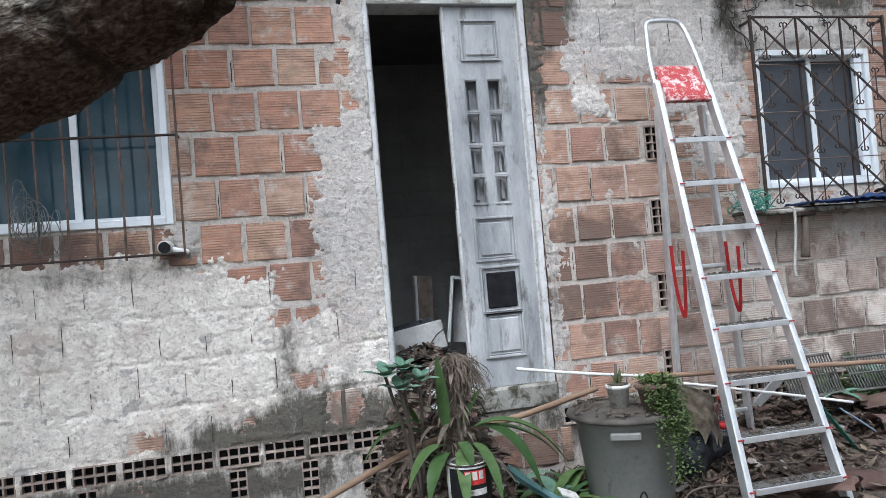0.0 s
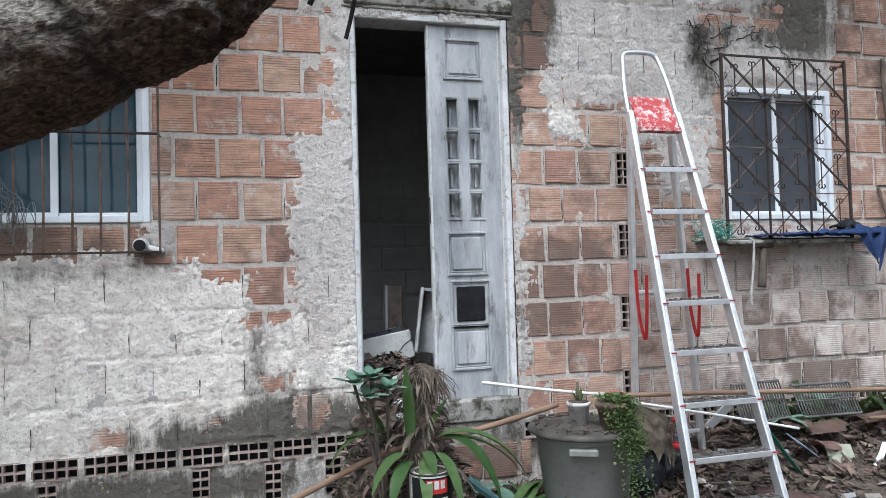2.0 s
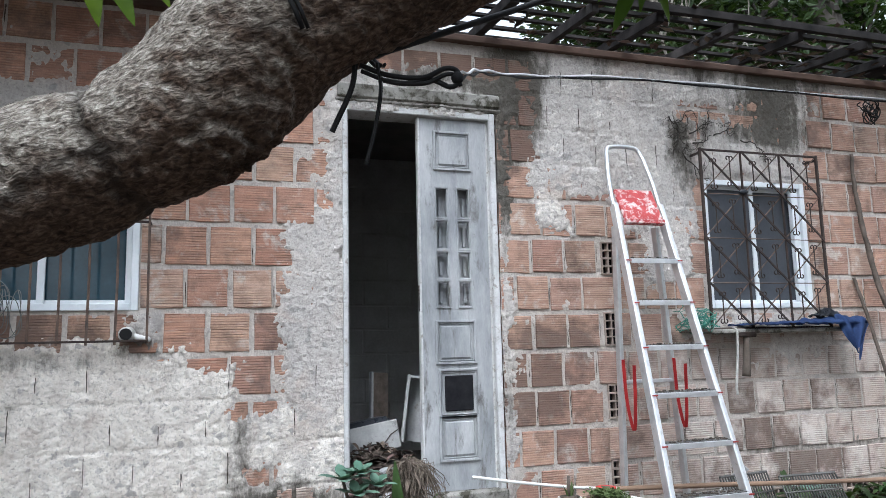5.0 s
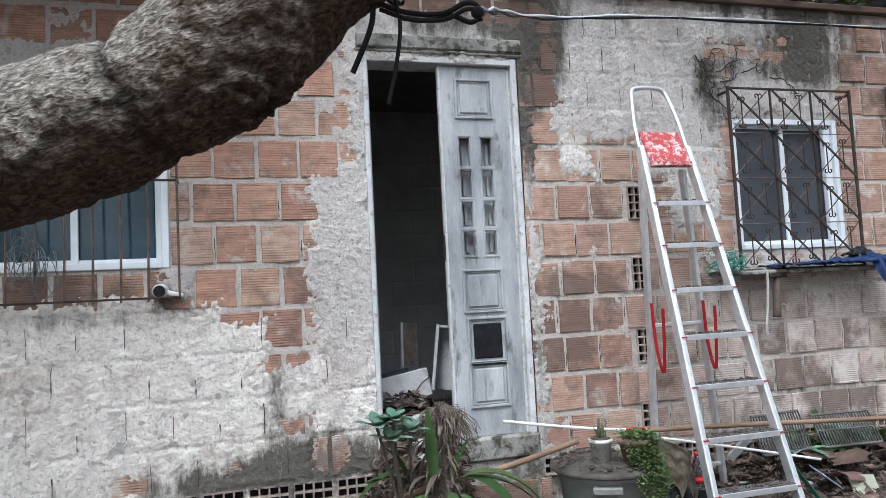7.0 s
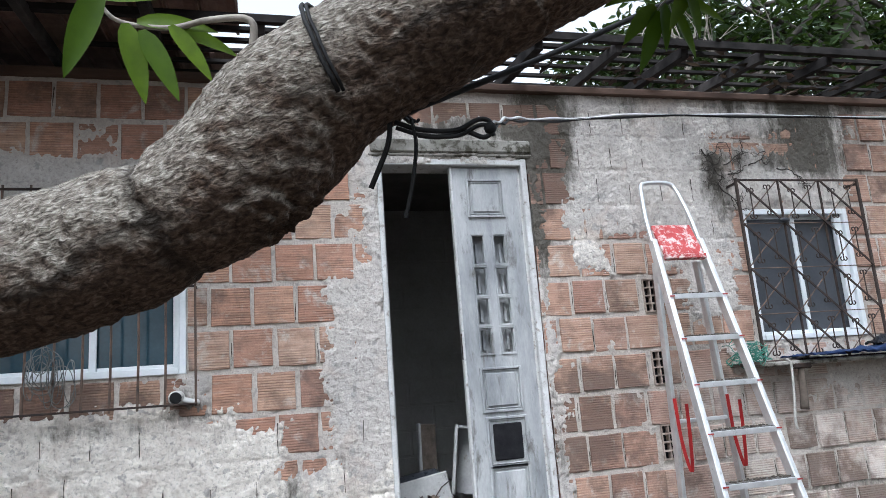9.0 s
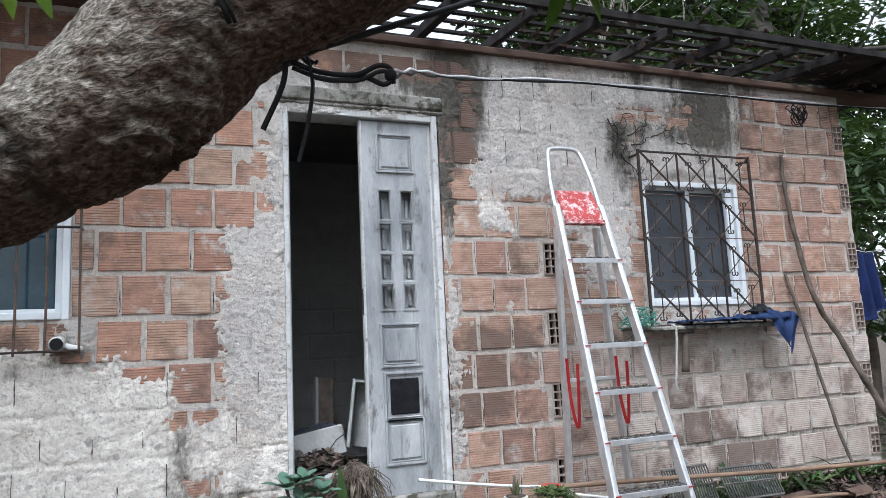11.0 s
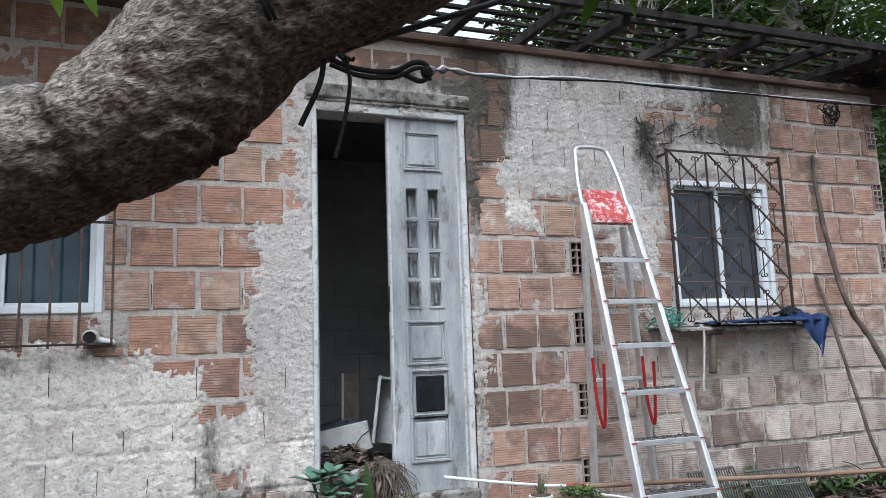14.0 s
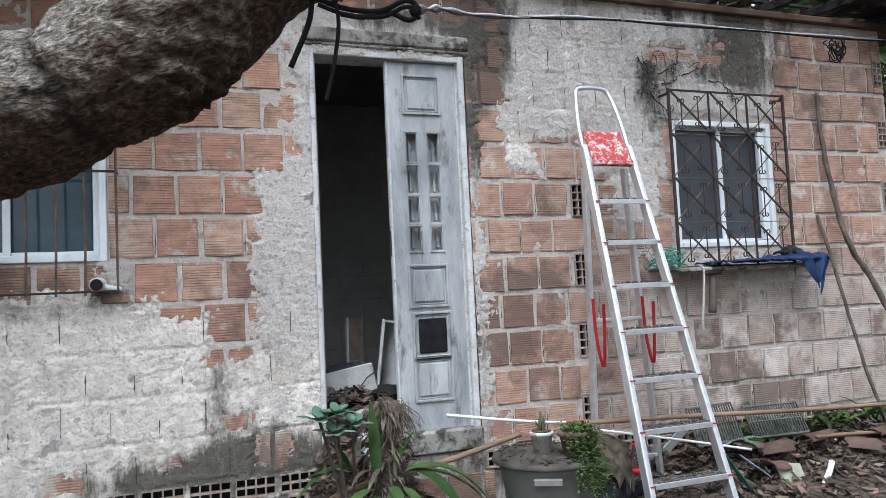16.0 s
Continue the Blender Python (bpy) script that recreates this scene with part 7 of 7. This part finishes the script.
def litter():
    """Dead leaves over the yard and the rubble bank, and small chips among them."""
    rng = np.random.default_rng(3)
    vs, fs = [], []
    count = 9500
    for k in range(count):
        if k < 6600:
            x, y = rng.uniform(0.4, 4.6), -0.02 - abs(rng.normal()) * 0.5
        elif k < 8700:
            x, y = rng.uniform(-0.6, 1.0), -0.05 - abs(rng.normal()) * 0.45
        else:
            x, y = rng.uniform(-3, 5), rng.uniform(-4, 0)
        if y > -0.03:
            continue
        z = heap(x, y) + 0.012 + rng.uniform(0, 0.02)
        a, L = rng.uniform(0, 6.28), rng.uniform(0.015, 0.052)
        W = L * rng.uniform(0.18, 0.3)
        tx, ty = rng.normal() * 0.35, rng.normal() * 0.35
        c, s = math.cos(a), math.sin(a)
        i = len(vs)
        curl = rng.uniform(-0.3, 0.5) * L
        for u, v, w in ((-L, 0, curl * 0.6), (-0.2 * L, -W, 0), (-0.2 * L, W, 0.004), (0.4 * L, -W * 0.8, curl * 0.2), (0.4 * L, W * 0.8, curl * 0.2), (L, 0, curl)):
            vs.append((x + u * c - v * s, y + u * s + v * c, z + w + tx * u + ty * v))
        fs += [(i, i + 1, i + 2), (i + 1, i + 3, i + 4, i + 2), (i + 3, i + 5, i + 4)]
    me = bpy.data.meshes.new("leaf_litter")
    me.from_pydata(vs, [], fs)
    me.materials.append(DEADLEAF)
    tagged(new("leaf_litter", me), "brown dead leaves strewn over the yard", "leaf litter", kind="stuff")
    r = random.Random(61)
    for k in range(150):
        x, y = r.uniform(1.2, 4.0), -0.05 - abs(r.gauss(0, 0.35))
        shard("rubble_piece", "broken scrap of tile, brick or board", r, (x, y, heap(x, y) + 0.012), r.uniform(0.02, 0.075), r.choice((RUBBLE, TERRACOTTA, TERRACOTTA, GREYBOARD, STICKWOOD)))
    for k in range(60):
        x, y = r.uniform(-0.4, 1.2), -0.10 - abs(r.gauss(0, 0.35))
        shard("rubble_piece", "broken scrap of tile, brick or board", r, (x, y, heap(x, y) + 0.010), r.uniform(0.015, 0.05), r.choice((RUBBLE, TERRACOTTA, GREYBOARD)))
    # small sticks
    for k in range(40):
        x, y = r.uniform(0.3, 4.0), -0.1 - abs(r.gauss(0, 0.4))
        a, L = r.uniform(0, 6.28), r.uniform(0.08, 0.3)
        p = [(x + t * L * math.cos(a), y + t * L * math.sin(a), heap(x, y) + 0.025 + 0.02 * math.sin(t * 5 + k)) for t in (-0.5, -0.1, 0.3, 0.5)]
        solid("twig", tube(bmesh.new(), p, r.uniform(0.003, 0.008), 5), STICKWOOD, "thin dead twig on the litter", "twig", group="dead twigs", smooth=True)


litter()


# ---- weeds along the foot of the wall and broad leaves beside the bin ----
def weed(at, label, count, reach, width, material, seed, lift=0.9, belly=0.9):
    rng = random.Random(seed)
    t = thing("weed", at, label, "weed")
    for k in range(count):
        a = rng.uniform(0, 6.28)
        b = (at[0] + rng.gauss(0, reach * 0.22), at[1] + rng.gauss(0, 0.03), at[2] + rng.uniform(-0.02, 0.05))
        part("leaf", blade(bmesh.new(), b, (math.cos(a), math.sin(a) * 0.7 - 0.2, lift * rng.uniform(0.3, 1.2)), reach * rng.uniform(0.55, 1.1), width * rng.uniform(0.7, 1.2), rng.uniform(0.8, 2.2), 0.2, 7, belly=belly), material, t, smooth=True)
    return t


def weeds():
    rng = random.Random(71)
    for x in (2.42, 2.58, 2.74, 2.9, 3.08, 3.3, 3.52, 3.7):
        y = -0.09 - rng.uniform(0, 0.06)
        weed((x, y, heap(x, y)), "small dark green weeds at the foot of the wall", 14, rng.uniform(0.14, 0.28), 0.045, STRAPLEAF if rng.random() < 0.5 else CROWN, int(x * 100))
    weed((2.62, -0.2, heap(2.62, -0.2)), "broad-leaved green weed beside the plastic crates", 7, 0.26, 0.10, STRAPLEAF, 9, 0.7, 1.3)
    weed((0.60, -0.50, heap(0.60, -0.50)), "tufted strap-leaved plant between the bin and the stump", 16, 0.34, 0.045, STRAPLEAF, 10)
    weed((0.48, -0.72, heap(0.48, -0.72)), "tufted strap-leaved plant between the bin and the stump", 13, 0.30, 0.045, STRAPLEAF, 12)
    weed((0.70, -0.34, heap(0.70, -0.34)), "tufted strap-leaved plant between the bin and the stump", 12, 0.30, 0.04, STRAPLEAF, 14)


weeds()


# ---- bricks, joints and hollow vent blocks of the front wall ----
def brick_mesh(seed):
    """A hollow block's face, 1 x 1, with chipped edges; scaled to each place."""
    rng = random.Random(seed)
    bm = bmesh.new()
    out, inn = [], []
    for sx, sz in ((-1, -1), (0, -1), (1, -1), (1, 0), (1, 1), (0, 1), (-1, 1), (-1, 0)):
        jx, jz = rng.uniform(-0.016, 0.012), rng.uniform(-0.016, 0.012)
        out.append((0.5 * sx + (jx if sx else 0), 0.5 * sz + (jz if sz else 0)))
        inn.append((0.5 * sx * 0.965 + (jx if sx else 0), 0.5 * sz * 0.965 + (jz if sz else 0)))
    back = [bm.verts.new((x, 0.030, z)) for x, z in out]
    rim = [bm.verts.new((x, 0.004, z)) for x, z in out]
    face = [bm.verts.new((x, rng.uniform(-0.001, 0.001), z)) for x, z in inn]
    for a, b in ((back, rim), (rim, face)):
        for k in range(8):
            bm.faces.new((a[k], a[(k + 1) % 8], b[(k + 1) % 8], b[k]))
    mid = bm.verts.new((0, -0.001, 0))
    for k in range(8):
        bm.faces.new((face[k], face[(k + 1) % 8], mid))
    bmesh.ops.recalc_face_normals(bm, faces=bm.faces)
    me = bpy.data.meshes.new("brick")
    bm.to_mesh(me)
    bm.free()
    me.materials.append(BRICK)
    return me


def vent_mesh(cols, rows):
    """The open end of a hollow block, 1 x 1: webs round rows of holes, dark inside."""
    bm = bmesh.new()
    wx, wz = 0.16 / cols, 0.16 / rows
    xs = [-0.5 + (1 - wx) * k / cols for k in range(cols + 1)]
    zs = [-0.5 + (1 - wz) * k / rows for k in range(rows + 1)]
    for z in zs:
        box(bm, -0.5, 0.5, 0.0, 0.034, z, z + wz)
    for x in xs:
        for a, b in zip(zs, zs[1:]):
            box(bm, x, x + wx, 0.001, 0.034, a + wz, b)
    me = bpy.data.meshes.new("vent_block")
    bm.to_mesh(me)
    bm.free()
    me.materials.append(VENT)
    return me


BRICK_MESHES = [brick_mesh(k) for k in range(6)]
VENT_FLAT, VENT_UP = vent_mesh(4, 2), vent_mesh(2, 4)
wall_rng = random.Random(77)


def minus(rects, hole):
    out = []
    for x0, x1, z0, z1 in rects:
        a, b, c, d = max(x0, hole[0]), min(x1, hole[1]), max(z0, hole[2]), min(z1, hole[3])
        if a >= b or c >= d:
            out.append((x0, x1, z0, z1))
            continue
        out += [r for r in ((x0, a, z0, z1), (b, x1, z0, z1), (a, b, z0, c), (a, b, d, z1)) if r[1] - r[0] > 0.035 and r[3] - r[2] > 0.035]
    return out


def lay(x0, x1, z0, z1):
    ob = new("brick", wall_rng.choice(BRICK_MESHES))
    # a block that the coat laps over sits a little back, so that the coat hides that end
    lapped = max(cover(x0 + (x1 - x0) * i / 3, z0 + (z1 - z0) * j / 3)[0] for i in range(4) for j in range(4)) > 0.025
    ob.matrix_basis = pose((x0 + x1) / 2, (-0.0085 if lapped else -0.0125) + wall_rng.uniform(-0.004, 0.004), (z0 + z1) / 2, wall_rng.uniform(-0.5, 0.5), wall_rng.uniform(-0.7, 0.7), wall_rng.uniform(-0.5, 0.5)) @ Matrix.Diagonal((x1 - x0, 1, z1 - z0, 1))
    ob.parent = wall_front


GAPS = []


def courses(x0, x1, base, rise, rows, shift, pitch, slips={}):
    for r in rows:
        z0, z1 = base + rise * r + 0.014, min(TOP - 0.004, base + rise * (r + 1) - 0.014)
        if z1 - z0 < 0.04:
            continue
        x = x0 - pitch + ((shift + slips.get(r, 0.0) + (pitch / 2 if r % 2 else 0.0) - x0) % pitch)
        while x < x1:
            a, b = x + 0.006 + wall_rng.uniform(0, 0.008), x + pitch - 0.006 - wall_rng.uniform(0, 0.008)
            x += pitch
            GAPS.append((x, z0, z1))
            a, b = max(a, x0), min(b, x1)
            if b - a < 0.03:
                continue
            up = wall_rng.uniform(-0.005, 0.005)
            for q in [p for p in pieces([(a, b, z0 + up, z1 + up)])]:
                lay(*q)


def pieces(rects):
    for h in HOLES:
        rects = minus(rects, (h[0] - 0.008, h[1] + 0.008, h[2] - 0.008, h[3] + 0.02))
    for v in VENTS:
        rects = minus(rects, (v[0] - 0.008, v[1] + 0.008, v[2] - 0.004, v[3] + 0.004))
    keep = []
    for x0, x1, z0, z1 in rects:
        worst = min(cover(x0 + (x1 - x0) * i / 4, z0 + (z1 - z0) * j / 4)[0] for i in range(5) for j in range(5))
        if worst < 0.008:
            keep.append((x0, x1, z0, z1))
    return keep


courses(-2.15, -0.04, -0.03, 0.2125, range(0, 13), -0.6875, 0.207)
courses(0.84, EAST - 0.005, -0.045, 0.2105, range(0, 13), 1.03, 0.207, {3: 0.065, 7: -0.03, 8: 0.04, 10: -0.05})
courses(0.0, 0.84, -0.045, 0.2105, range(11, 13), 1.03, 0.207)
courses(-1.98, 0.9, -0.352, 0.206, range(0, 1), -0.62, 0.207)
for k, (x0, x1, z0, z1) in enumerate(VENTS + FLATS):
    ob = new("vent_block", VENT_UP if x1 - x0 < 0.1 else VENT_FLAT)
    ob.matrix_basis = pose((x0 + x1) / 2, -0.016 + wall_rng.uniform(-0.003, 0.003), (z0 + z1) / 2, 0, wall_rng.uniform(-0.8, 0.8), 0) @ Matrix.Diagonal((x1 - x0, 1, z1 - z0, 1))
    ob.parent = wall_front


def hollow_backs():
    """The unlit inside of the vent blocks: a black sheet set deep in each paints its shade."""
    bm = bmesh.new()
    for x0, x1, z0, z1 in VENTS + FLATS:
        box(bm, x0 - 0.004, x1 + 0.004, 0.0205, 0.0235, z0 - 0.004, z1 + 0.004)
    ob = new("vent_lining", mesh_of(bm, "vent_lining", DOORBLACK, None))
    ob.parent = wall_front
    tagged(ob, "black sheets painting the shade inside the hollow blocks", kind="stuff")


hollow_backs()


def open_joints():
    """Upright joints whose mortar has fallen out: thin dark strips following the uneven coat paint the gaps' shade."""
    rng = random.Random(31)
    bm = bmesh.new()
    spots = []
    for r in range(0, 4):
        for k in range(12):
            x = -0.6875 + (0.1035 if r % 2 else 0.0) - 0.207 * k + 0.414
            if -2.1 < x < -0.06:
                spots.append((x, -0.03 + 0.2125 * r + rng.uniform(0.015, 0.06), rng.uniform(0.05, 0.15)))
    for r in range(8, 12):
        for k in range(6):
            spots.append((1.16 + 0.207 * k + (0.1 if r % 2 else 0), -0.041 + 0.2105 * r + 0.02, rng.uniform(0.05, 0.16)))
    bare = [(x, z0 + (z1 - z0) * rng.uniform(0.0, 0.3), (z1 - z0) * rng.uniform(0.45, 0.75)) for x, z0, z1 in GAPS if x > 0.8 or rng.random() < 0.35]
    bare = [s for s in bare if cover(s[0], s[1])[0] < -0.03 and cover(s[0], s[1] + s[2])[0] < -0.03 and not any(h[0] - 0.02 < s[0] < h[1] + 0.02 and h[2] < s[1] + s[2] / 2 < h[3] for h in HOLES + VENTS + FLATS)]
    for k, (x, z, L) in enumerate(spots + bare):
        if k < len(spots) and (rng.random() < 0.3 or cover(x, z)[0] < 0) or k >= len(spots) and rng.random() < 0.3:
            continue
        w, prev = rng.uniform(0.0014, 0.0030), None
        for i in range(9):
            zz = z + L * i / 8
            xx = x + 0.003 * n2(x * 9, zz, 20, 2)
            h = max(sheet_height(xx - 0.008, zz)[0], sheet_height(xx + 0.008, zz)[0], sheet_height(xx, zz)[0]) + 0.0012
            ww = w * max(0.25, 0.75 + 0.9 * n2(x * 7, zz, 60, 4))
            v = (bm.verts.new((xx - ww, -h, zz)), bm.verts.new((xx + ww, -h, zz)))
            if prev:
                bm.faces.new((prev[0], prev[1], v[1], v[0]))
            prev = v
    ob = new("open_joints", mesh_of(bm, "open_joints", DARKGAP, None))
    ob.parent = wall_front
    tagged(ob, "dark strips painting shade where mortar has fallen out", kind="stuff")


open_joints()
